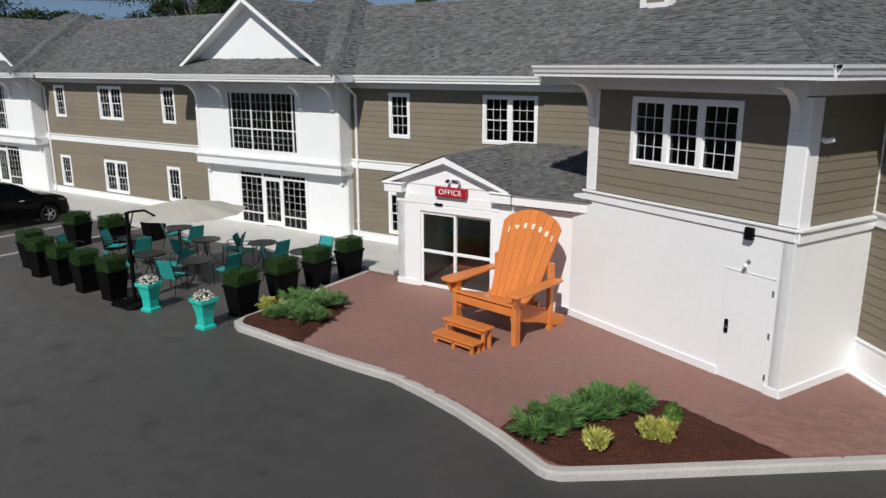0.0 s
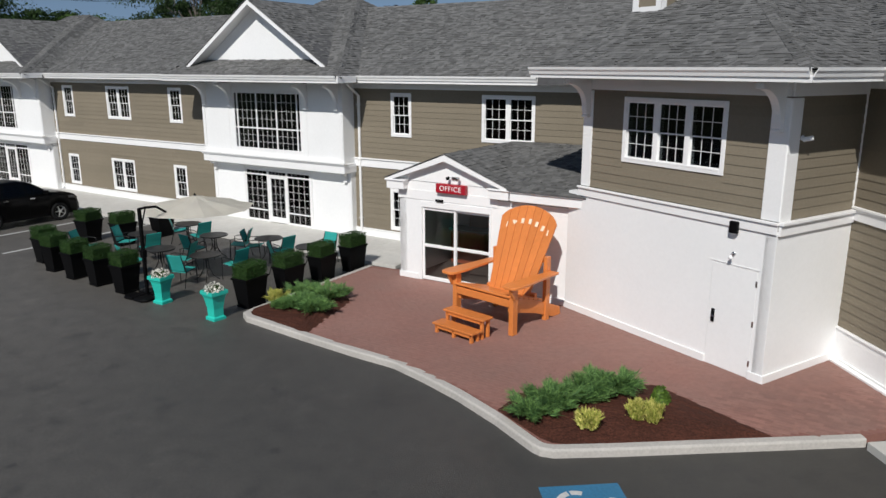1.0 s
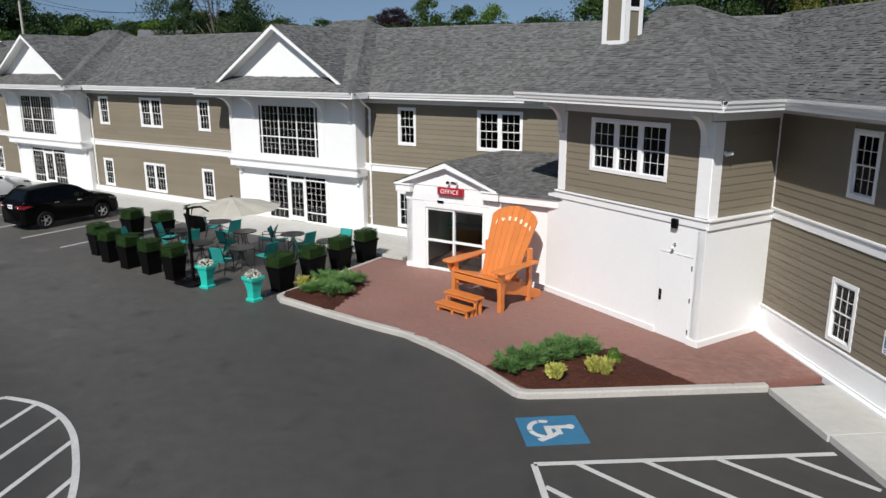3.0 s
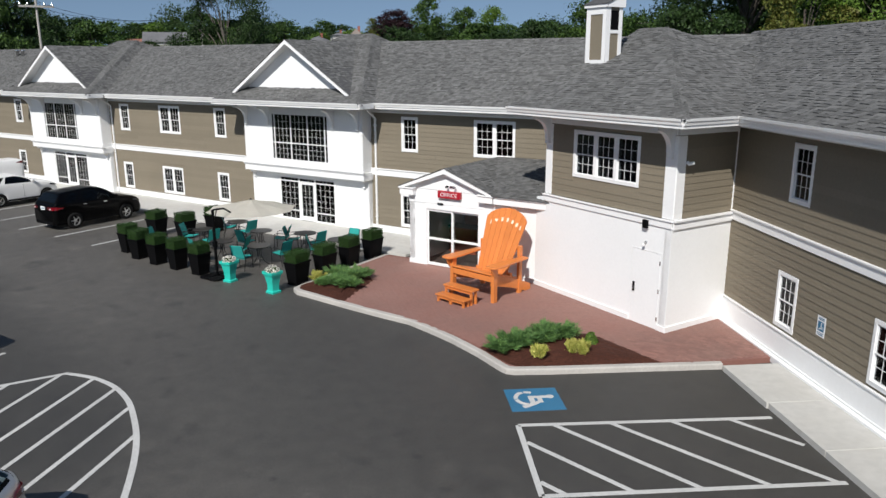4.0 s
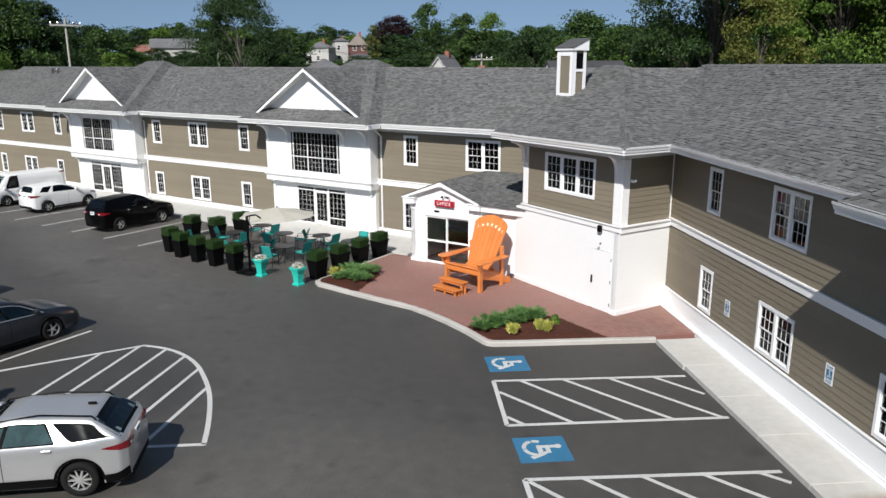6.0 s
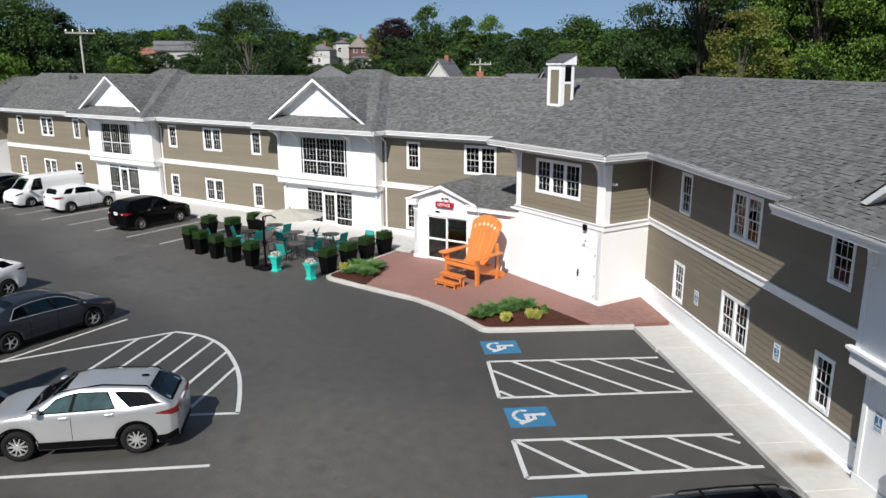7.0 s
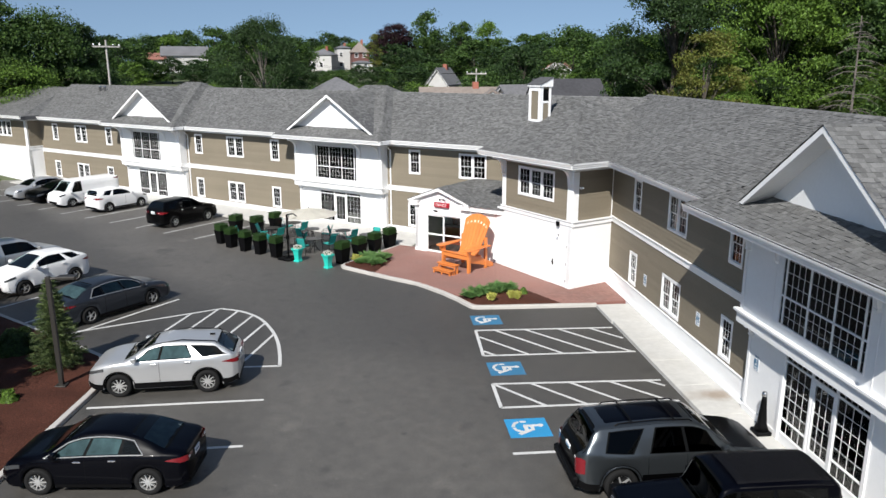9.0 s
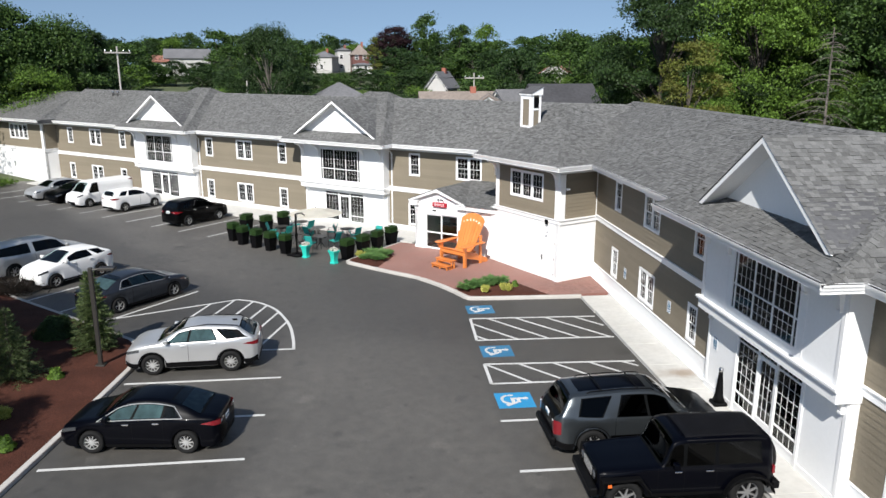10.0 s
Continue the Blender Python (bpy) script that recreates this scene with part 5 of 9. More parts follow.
# sliding doors
slide = thing("door_office", "white framed automatic sliding glass doors, closed", "door", kind="structure", m=ML @ pose(0, PD, 0))
bm = bmesh.new()
for x0, x1, z0, z1 in ((-5.90, -5.83, 0.14, 2.34), (-3.75, -3.68, 0.14, 2.34), (-5.83, -3.75, 2.17, 2.34)):
    box(bm, x0, x1, -0.16, 0.02, z0, z1)
part("door_frame", bm, M_TRIM, slide, bevel=0.006)
for x0, x1, d in ((-5.83, -4.74, -0.10), (-4.80, -3.75, -0.05)):
    bm = bmesh.new()
    for a in ((x0, x0 + 0.06, 0.16, 2.17), (x1 - 0.06, x1, 0.16, 2.17), (x0 + 0.06, x1 - 0.06, 0.16, 0.26), (x0 + 0.06, x1 - 0.06, 1.08, 1.16), (x0 + 0.06, x1 - 0.06, 2.09, 2.17)):
        box(bm, a[0], a[1], d - 0.02, d + 0.02, a[2], a[3])
    leaf = part("door_leaf", bm, M_TRIM, slide, bevel=0.004)
    for z0, z1 in ((0.26, 1.08), (1.16, 2.09)):
        bm = bmesh.new()
        box(bm, x0 + 0.06, x1 - 0.06, d - 0.004, d + 0.004, z0, z1)
        part("pane", bm, M_DOORGLASS, leaf).visible_shadow = False
bm = bmesh.new()
box(bm, -4.45, -4.22, 0.021, 0.07, 2.36, 2.42)
part("door_sensor", bm, M_BLACK, slide, bevel=0.008)

# ---- plants ----
def leaf_mesh(name, centres, normals, size, seed, material, aspect=0.5, curl=0.25, ruffle=0.55):
    """Many small pointed leaves as one mesh: centres and outward directions, leaf length, its spread."""
    rng = np.random.default_rng(seed)
    n = len(centres)
    c, nr = np.asarray(centres, float), np.asarray(normals, float)
    nr = nr + rng.normal(0, ruffle, (n, 3))
    nr /= np.linalg.norm(nr, axis=1)[:, None] + 1e-9
    t = rng.normal(0, 1, (n, 3))
    t -= nr * (t * nr).sum(1)[:, None]
    t /= np.linalg.norm(t, axis=1)[:, None] + 1e-9
    b = np.cross(nr, t)
    L = (size * rng.uniform(0.6, 1.4, n))[:, None]
    lean = b * rng.uniform(-0.25, 0.25, (n, 1)) * L
    v = np.stack([c - t * L * 0.5 + b * L * aspect * 0.5, c + t * L * 0.55 + lean - nr * L * curl, c - t * L * 0.5 - b * L * aspect * 0.5], 1).reshape(-1, 3)
    me = bpy.data.meshes.new(name)
    me.vertices.add(3 * n)
    me.vertices.foreach_set("co", v.ravel())
    me.loops.add(3 * n)
    me.loops.foreach_set("vertex_index", np.arange(3 * n))
    me.polygons.add(n)
    me.polygons.foreach_set("loop_start", np.arange(n) * 3)
    me.update(calc_edges=True)
    me.materials.append(material)
    return me


def leaf_surface(name, base, tint, rough=0.6, island=0.35):
    m = surface(name, base, rough, large=(0.4, 0.18), fine=(3.0, 0.12), bump=(20, 0.0), island=island, tint=tint, spec=0.3)
    nt = m.node_tree
    bs = nt.nodes["Principled BSDF"]
    tr, add = nt.nodes.new("ShaderNodeBsdfTranslucent"), nt.nodes.new("ShaderNodeMixShader")
    nt.links.new(bs.inputs["Base Color"].links[0].from_socket, tr.inputs["Color"])
    add.inputs[0].default_value = 0.28
    nt.links.new(bs.outputs[0], add.inputs[1])
    nt.links.new(tr.outputs[0], add.inputs[2])
    nt.links.new(add.outputs[0], nt.nodes["Material Output"].inputs["Surface"])
    return m


def frond_mesh(name, feet, ways, length, width, seed, material):
    """Many slim needles or twigs as one mesh: where each starts and the way it points."""
    rng = np.random.default_rng(seed)
    a, w = np.asarray(feet, float), np.asarray(ways, float)
    n = len(a)
    w = w / (np.linalg.norm(w, axis=1)[:, None] + 1e-9)
    side = np.cross(w, rng.normal(0, 1, (n, 3)) + [0, 0, 1.2])
    side /= np.linalg.norm(side, axis=1)[:, None] + 1e-9
    L = (length * rng.uniform(0.6, 1.35, n))[:, None]
    v = np.stack([a - side * width * 0.5, a + w * L, a + side * width * 0.5], 1).reshape(-1, 3)
    me = bpy.data.meshes.new(name)
    me.from_pydata(v.tolist(), [], np.arange(3 * n).reshape(-1, 3).tolist())
    me.materials.append(material)
    return me


L_BOX = leaf_surface("boxwood_leaf", (0.016, 0.046, 0.011), (0.032, 0.082, 0.015))
L_JUN = leaf_surface("juniper_leaf", (0.066, 0.158, 0.056), (0.170, 0.295, 0.085))
L_LIME = leaf_surface("lime_leaf", (0.33, 0.40, 0.055), (0.56, 0.50, 0.17))
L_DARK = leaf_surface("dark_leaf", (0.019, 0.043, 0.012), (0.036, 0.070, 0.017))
L_MID = leaf_surface("mid_leaf", (0.032, 0.070, 0.016), (0.064, 0.115, 0.023))
L_LIGHT = leaf_surface("light_leaf", (0.070, 0.132, 0.020), (0.118, 0.200, 0.029))
L_GOLD = leaf_surface("gold_leaf", (0.15, 0.14, 0.028), (0.12, 0.15, 0.030))
L_PURPLE = leaf_surface("purple_leaf", (0.022, 0.010, 0.013), (0.035, 0.014, 0.018))
L_SPRUCE = leaf_surface("spruce_needle", (0.036, 0.068, 0.024), (0.120, 0.155, 0.055))
L_FLOWER = leaf_surface("white_petal", (0.75, 0.73, 0.66), (0.82, 0.80, 0.72), island=0.1)
M_BARK = surface("bark", (0.062, 0.052, 0.042), 0.95, large=(3, 0.2), fine=(25, 0.3), bump=(30, 0.6))
M_DEAD = surface("dead_wood", (0.13, 0.115, 0.098), 0.95, large=(3, 0.2), fine=(25, 0.3), bump=(30, 0.4))


def spray(rx, ry, h, n, rng, upright=0.0):
    """Feathery sprays of a low shrub: needles along many arching branches, pointing out and up along them."""
    cs, ws = [], []
    for _ in range(n):
        a, reach = rng.uniform(0, 2 * math.pi), rng.uniform(0.45, 1.12) * (1 - 0.55 * upright)
        bx, by = rng.normal(0, 0.20) * rx, rng.normal(0, 0.20) * ry
        peak = h * rng.uniform(0.45, 1.0)
        rise = rng.uniform(1.1, 1.9) * (1 - 0.35 * upright)
        q0 = None
        for k in range(3, 20):
            f = k / 19
            q = Vector((bx + math.cos(a) * rx * reach * f, by + math.sin(a) * ry * reach * f, peak * math.sin(f * rise) + 0.02))
            if q0 is not None:
                way = (q - q0).normalized()
                for _ in range(6):
                    cs.append((q.x + rng.normal(0, 0.022), q.y + rng.normal(0, 0.022), q.z + rng.normal(0, 0.014)))
                    ws.append((way.x + rng.normal(0, 0.42), way.y + rng.normal(0, 0.42), way.z + rng.normal(0, 0.30) + 0.30))
            q0 = q
    return cs, ws


def shrub(name, label, cx, cy, z, rx, ry, h, n, material, size, seed):
    rng = np.random.default_rng(seed)
    root = thing(name, label, "shrub", m=pose(cx, cy, z))
    if material is L_JUN or material is L_LIME:
        cs, ws = spray(rx, ry, h, n, rng, 0.0 if material is L_JUN else 1.0)
        ob = new("foliage", frond_mesh("foliage", cs, ws, size * 2.5 if material is L_JUN else size * 1.6, 0.019 if material is L_JUN else 0.026, seed, material))
    else:
        p = rng.normal(0, 1, (n * 45, 3))
        p /= np.linalg.norm(p, axis=1)[:, None]
        p[:, 2] = np.abs(p[:, 2])
        lump = 1 + 0.13 * np.sin(p[:, 0] * 7 + seed) * np.sin(p[:, 1] * 6 + 2 * seed) + 0.10 * np.sin(p[:, 2] * 9)
        q = p * [rx, ry, h] * (rng.uniform(0.55, 1.0, (n * 45, 1)) ** 0.4) * lump[:, None]
        ob = new("foliage", leaf_mesh("foliage", q, p + [0, 0, 0.4], size, seed, material, 0.6, ruffle=0.7))
    ob.parent = root
    bm = bmesh.new()
    for k in range(7):
        a = k * 0.9 + seed
        tube(bm, [(0, 0, -0.05), (math.cos(a) * rx * 0.25, math.sin(a) * ry * 0.25, h * 0.3), (math.cos(a) * rx * 0.55, math.sin(a) * ry * 0.55, h * 0.55)], 0.014, 5, r1=0.005)
    part("stem", bm, M_BARK, root)
    return root


JUN = "spreading blue-green juniper shrub in bark mulch"
for k, (x, y, rx, ry, h) in enumerate(((2.98, 10.70, 0.46, 0.40, 0.23), (3.36, 10.98, 0.40, 0.42, 0.30), (3.80, 11.10, 0.40, 0.36, 0.23), (4.20, 11.34, 0.44, 0.42, 0.33), (4.62, 11.38, 0.40, 0.42, 0.29))):
    shrub("juniper_shrub", JUN, x, y, 0.20, rx * 0.98, ry * 0.92, h * 1.0, 46, L_JUN, 0.060, 20 + k)
for k, (x, y, r, h) in enumerate(((-1.33, 17.72, 0.42, 0.30), (-0.68, 17.40, 0.46, 0.36), (-1.36, 16.75, 0.32, 0.34), (-0.98, 16.38, 0.32, 0.34), (-1.74, 16.72, 0.20, 0.22))):
    shrub("juniper_shrub", JUN, x, y, 0.20, r, r, h * 0.72, 48, L_JUN, 0.052, 40 + k)
GOLDN = "small lime-yellow leaved shrub in bark mulch"
for k, (x, y, r, h) in enumerate(((3.75, 10.09, 0.24, 0.34), (4.62, 10.33, 0.20, 0.36), (4.84, 10.24, 0.22, 0.34), (-1.98, 17.20, 0.30, 0.36))):
    shrub("gold_shrub", GOLDN, x, y, 0.20, r, r, h, 48, L_LIME, 0.042, 60 + k)
shrub("green_shrub", "small dark green shrub in bark mulch", 5.25, 10.98, 0.2, 0.17, 0.17, 0.26, 22, L_LIGHT, 0.06, 70)


# ---- giant chair ----
MCH = basis(2.83, 15.2, -0.656, 0.755)
MCH.translation.z = 0.14
chair = thing("giant_adirondack_chair", "giant orange painted wooden Adirondack chair on the brick forecourt", "chair", m=MCH)


def plank(bm, pts, thick, axis="x", m=None):
    return side_prism(bm, pts, -thick / 2, thick / 2, m)


for sx in (-0.82, 0.82):
    bm = bmesh.new()
    box(bm, sx - 0.06, sx + 0.06, -0.09, 0.09, 0, 1.10)
    part("leg", bm, M_ORANGE, chair, bevel=0.012)
    bm = bmesh.new()
    plank(bm, [(0.02, 0.50), (0.02, 0.84), (-0.30, 0.80), (-1.15, 0.48), (-1.86, 0.20), (-1.90, 0.0), (-1.62, 0.0), (-0.9, 0.26)], 0.075, m=pose(sx * 0.88, 0, 0))
    part("stringer", bm, M_ORANGE, chair, bevel=0.01)
    bm = bmesh.new()
    box(bm, sx * 0.90 - 0.05, sx * 0.90 + 0.05, -1.40, -1.24, 0.0, 1.50)
    part("back_post", bm, M_ORANGE, chair, bevel=0.01)
    # arm: wide in front, narrow behind
    bm = bmesh.new()
    out = []
    for y, w in ((0.30, 0.10), (0.26, 0.17), (0.12, 0.205), (-0.2, 0.20), (-0.6, 0.165), (-1.0, 0.13), (-1.42, 0.115)):
        out.append((y, w))
    pl = [(sx * 1.08 - w, y) for y, w in out] + [(sx * 1.08 + w, y) for y, w in out[::-1]]
    prism(bm, pl, 1.105, 1.165)
    part("arm", bm, M_ORANGE, chair, bevel=0.012)
    bm = bmesh.new()
    plank(bm, [(0.0, 1.10), (0.16, 1.10), (0.10, 0.95), (0.0, 0.80)], 0.06, m=pose(sx * 1.09, 0.08, 0))
    part("arm_bracket", bm, M_ORANGE, chair, bevel=0.008)
bm = bmesh.new()
box(bm, -0.755, 0.755, 0.03, 0.085, 0.63, 0.80)
part("apron", bm, M_ORANGE, chair, bevel=0.01)
for k in range(7):
    y0, y1 = 0.12 - 0.175 * k, 0.12 - 0.175 * k - 0.16
    f = lambda y: 0.845 - 0.05 * max(0, -(y - 0.0)) * 0 - 0.30 * max(0.0, (0.05 - y)) * 0.95
    bm = bmesh.new()
    side_prism(bm, [(y0, f(y0)), (y0, f(y0) + 0.05), (y1, f(y1) + 0.05), (y1, f(y1))], -0.80, 0.80)
    part("seat_slat", bm, M_ORANGE, chair, bevel=0.01)
# fanned back
LEAN = radians(24)
BACK_TOP = lambda x: 2.15 - 0.27 * (x / 0.79) ** 2 - 0.09 * abs(x / 0.79) ** 9
for k in range(7):
    lo = [((k - 3.5) * 0.163 + 0.005, 0.0), ((k - 2.5) * 0.163 - 0.005, 0.0)]
    xa, xb = (k - 3.5) * 0.226 + 0.005, (k - 2.5) * 0.226 - 0.005
    hi = [(xb + (xa - xb) * q / 6, BACK_TOP(xb + (xa - xb) * q / 6)) for q in range(7)]
    pts = lo + hi
    bm = bmesh.new()
    a, b = [bm.verts.new((x, 0.0, z)) for x, z in pts], [bm.verts.new((x, -0.05, z)) for x, z in pts]
    bm.faces.new(a), bm.faces.new(b[::-1])
    for i in range(len(pts)):
        bm.faces.new((a[i], b[i], b[(i + 1) % len(pts)], a[(i + 1) % len(pts)]))
    for v in bm.verts:
        y, z = v.co.y, v.co.z
        v.co = Vector((v.co.x, -0.82 + y * math.cos(LEAN) - z * math.sin(LEAN), 0.56 + z * math.cos(LEAN) + y * math.sin(LEAN)))
    part("back_slat", bm, M_ORANGE, chair, bevel=0.008)
for z, wd in ((0.62, 0.70), (1.42, 0.78)):
    bm = bmesh.new()
    y = -0.82 - (z - 0.56) * math.tan(LEAN) - 0.07
    box(bm, -wd, wd, y - 0.11, y - 0.005, z - 0.07, z + 0.07)
    part("back_rail", bm, M_ORANGE, chair, bevel=0.01)
# painted marks across the top of the back, as plain shapes
MB = pose(0, -0.82, 0.56) @ pose(0, 0, 0, -math.degrees(LEAN) * -1, 0, 0)


def back_mark(pts, x, z, r=0.0):
    bm = bmesh.new()
    ca, sa = math.cos(r), math.sin(r)
    q = [(x + px * ca - pz * sa, z + px * sa + pz * ca) for px, pz in pts]
    a, b = [bm.verts.new((u, 0.007, v)) for u, v in q], [bm.verts.new((u, 0.001, v)) for u, v in q]
    bm.faces.new(a), bm.faces.new(b[::-1])
    for i in range(len(q)):
        bm.faces.new((a[i], b[i], b[(i + 1) % len(q)], a[(i + 1) % len(q)]))
    for v in bm.verts:
        v.co = MB @ v.co
    part("painted_mark", bm, M_CREAM, chair, "cream painted mark")


heart = [(0, -0.06), (0.055, 0.0), (0.058, 0.035), (0.035, 0.055), (0, 0.035), (-0.035, 0.055), (-0.058, 0.035), (-0.055, 0.0)]
barp = lambda w, h: [(-w, -h), (w, -h), (w, h), (-w, h)]
back_mark(barp(0.016, 0.065), 0.56, 1.62)
back_mark(heart, 0.36, 1.70)
for x, z in ((0.14, 1.76), (-0.07, 1.77), (-0.27, 1.73), (-0.46, 1.66)):
    back_mark(barp(0.040, 0.060), x, z, -x * 0.4)
back_mark(barp(0.016, 0.065), -0.62, 1.58)

# two-step stool
MST = basis(2.83 - 0.755 * 0.72, 15.2 - 0.656 * 0.72, -0.656, 0.755)
MST.translation.z = 0.14
stool = thing("step_stool", "low orange painted wooden two-step stool before the giant chair", "step stool", m=MST)
for y0, z in ((0.02, 0.24), (-0.32, 0.46)):
    bm = bmesh.new()
    box(bm, -0.58, 0.58, y0 - 0.02, y0 + 0.33, z - 0.045, z)
    part("tread", bm, M_ORANGE, stool, bevel=0.008)
    bm = bmesh.new()
    box(bm, -0.52, 0.52, y0 + 0.25, y0 + 0.29, z - 0.13, z - 0.047)
    part("riser", bm, M_ORANGE, stool, bevel=0.006)
    for sx in (-0.50, 0.0, 0.50) if z < 0.3 else (-0.50, 0.50):
        for yy in (y0 + 0.03, y0 + 0.22) if sx else (y0 + 0.22,):
            bm = bmesh.new()
            box(bm, sx - 0.035, sx + 0.035, yy, yy + 0.07, 0, z - 0.046)
            part("leg", bm, M_ORANGE, stool, bevel=0.006)

# ---- office sign ----
sign = thing("office_sign", "red OFFICE sign with white letters on the porch gable", "sign", m=ML @ pose(-4.74, PD + 0.06, 2.60))
bm = bmesh.new()
box(bm, -0.45, 0.45, -0.039, 0.09, 0.02, 0.26)
part("panel", bm, M_RED, sign, bevel=0.01)
txt = bpy.data.curves.new("lettering", "FONT")
txt.body, txt.size, txt.align_x, txt.align_y, txt.extrude, txt.space_character = "OFFICE", 0.19, "CENTER", "CENTER", 0.004, 1.12
tob = bpy.data.objects.new("lettering_source", txt)
scene.collection.objects.link(tob)
bpy.context.view_layer.update()
lme = bpy.data.meshes.new_from_object(tob.evaluated_get(bpy.context.evaluated_depsgraph_get()))
bpy.data.objects.remove(tob)
lme.transform(Matrix.Translation((0, 0.097, 0.14)) @ pose(0, 0, 0, 90, 0, 180))
lme.materials.clear()
lme.materials.append(M_TRIM)
lob = new("lettering", lme)
lob.parent = sign
spot = thing("sign_lamp", "grey twin spot lamp above the office sign", "lamp", m=ML @ pose(-4.82, PD + 0.021, 2.985) @ Matrix.Diagonal((0.85, 0.85, 0.85, 1)))
bm = bmesh.new()
box(bm, -0.10, 0.10, 0.001, 0.06, 0.0, 0.08)
part("base", bm, M_STEEL, spot, bevel=0.01)
for sx in (-0.18, 0.17):
    bm = bmesh.new()
    lathe(bm, [(0.02, 0.0), (0.045, 0.03), (0.055, 0.11), (0.05, 0.12)], 10, pose(sx, 0.09, 0.06, -100, 0, 0))
    part("head", bm, M_STEEL if sx < 0 else M_BLACK, spot, smooth=True)
    bm = bmesh.new()
    tube(bm, [(sx * 0.4, 0.05, 0.05), (sx * 0.8, 0.08, 0.06), (sx, 0.09, 0.06)], 0.012, 6)
    part("arm", bm, M_STEEL, spot)

# ---- fixtures on the corner block ----
wl = thing("wall_lamp", "black box wall lamp on the white corner wall", "lamp", m=MC @ pose(0.80, 0.062, 2.84) @ Matrix.Diagonal((0.85, 0.85, 0.85, 1)))
bm = bmesh.new()
box(bm, -0.10, 0.10, 0.0, 0.10, 0.0, 0.26)
part("housing", bm, M_BLACK, wl, bevel=0.015)
bm = bmesh.new()
box(bm, -0.07, 0.07, 0.02, 0.08, -0.012, -0.001)
part("lens", bm, M_CURTAIN, wl)
dl = thing("door_lamp", "small white swivel lamp over the service door", "lamp", m=MC @ pose(0.80, 0.02, 2.44) @ Matrix.Diagonal((0.75, 0.75, 0.75, 1)))
bm = bmesh.new()
lathe(bm, [(0.05, 0.0), (0.055, 0.02), (0.04, 0.04)], 12, pose(0, 0, 0, -90, 0, 0))
part("rose", bm, M_STEEL, dl, smooth=True)
bm = bmesh.new()
tube(bm, [(0, 0.04, 0), (0, 0.10, 0.02), (0, 0.14, -0.02)], 0.012, 6)
part("arm", bm, M_STEEL, dl)
bm = bmesh.new()
lathe(bm, [(0.02, 0.0), (0.05, -0.05), (0.055, -0.09)], 12, pose(0, 0.14, -0.02))
part("shade", bm, M_TRIM, dl, smooth=True)
cam_b = thing("security_camera", "small white bullet security camera on the corner post", "camera", m=MT @ pose(R_LEN - 0.34, 0.04, 4.62))
bm = bmesh.new()
lathe(bm, [(0.045, 0), (0.05, 0.02), (0.03, 0.035)], 12, pose(0, 0, 0, -90, 0, 0))
part("mount", bm, M_TRIM, cam_b, smooth=True)
bm = bmesh.new()
lathe(bm, [(0.03, -0.07), (0.042, -0.06), (0.042, 0.09), (0.036, 0.10)], 12, pose(0, 0.10, -0.01, -75, 0, 25))
part("barrel", bm, M_TRIM, cam_b, smooth=True)
bm = bmesh.new()
tube(bm, [(0, 0.035, 0), (0, 0.09, -0.01)], 0.014, 6)
part("arm", bm, M_TRIM, cam_b)


def access_sign(m, s, z, d):
    root = thing("accessible_sign", "white accessible parking sign with a blue square on the wall", "sign", "parking signs", m=m @ pose(s, d, z))
    bm = bmesh.new()
    box(bm, -0.15, 0.15, 0.001, 0.006, 0, 0.46)
    part("plate", bm, M_TRIM, root)
    bm = bmesh.new()
    box(bm, -0.11, 0.11, 0.0065, 0.008, 0.12, 0.34)
    part("blue_square", bm, M_BLUE, root)
    bm = bmesh.new()
    for x0, x1, z0, z1 in ((-0.02, 0.0, 0.17, 0.28), (-0.02, 0.05, 0.17, 0.19), (-0.03, 0.01, 0.29, 0.32), (0.04, 0.06, 0.15, 0.19), (-0.06, -0.04, 0.16, 0.23)):
        box(bm, x0, x1, 0.0085, 0.0095, z0, z1)
    part("wheelchair_sign", bm, M_TRIM, root)
    for z in (0.03, 0.07, 0.37, 0.405):
        bm = bmesh.new()
        box(bm, -0.11, 0.11, 0.0065, 0.0075, z, z + 0.02)
        part("text_bar", bm, M_BLUE, root)


access_sign(MR, 8.25, 1.24, 0.022)
access_sign(MR, 3.45, 1.30, 0.022)
access_sign(MR, -0.75, 1.50, 0.255)

# smokers' post beside the side bay
post = thing("smokers_post", "black plastic smokers' post with a tapered neck on the pavement", "ash post", m=pose(9.05, -1.75, 0.135))
bm = bmesh.new()
vs = box(bm, -0.21, 0.21, -0.21, 0.21, 0.0, 0.12)
part("base", bm, M_BLACK, post, bevel=0.03)
bm = bmesh.new()
lathe(bm, [(0.19, 0.12), (0.13, 0.30), (0.09, 0.70), (0.065, 1.0), (0.06, 1.08)], 16)
part("neck", bm, M_BLACK, post, smooth=True)
bm = bmesh.new()
lathe(bm, [(0.062, 1.081), (0.075, 1.09), (0.075, 1.16), (0.05, 1.20)], 16)
part("cap", bm, M_STEEL, post, smooth=True)


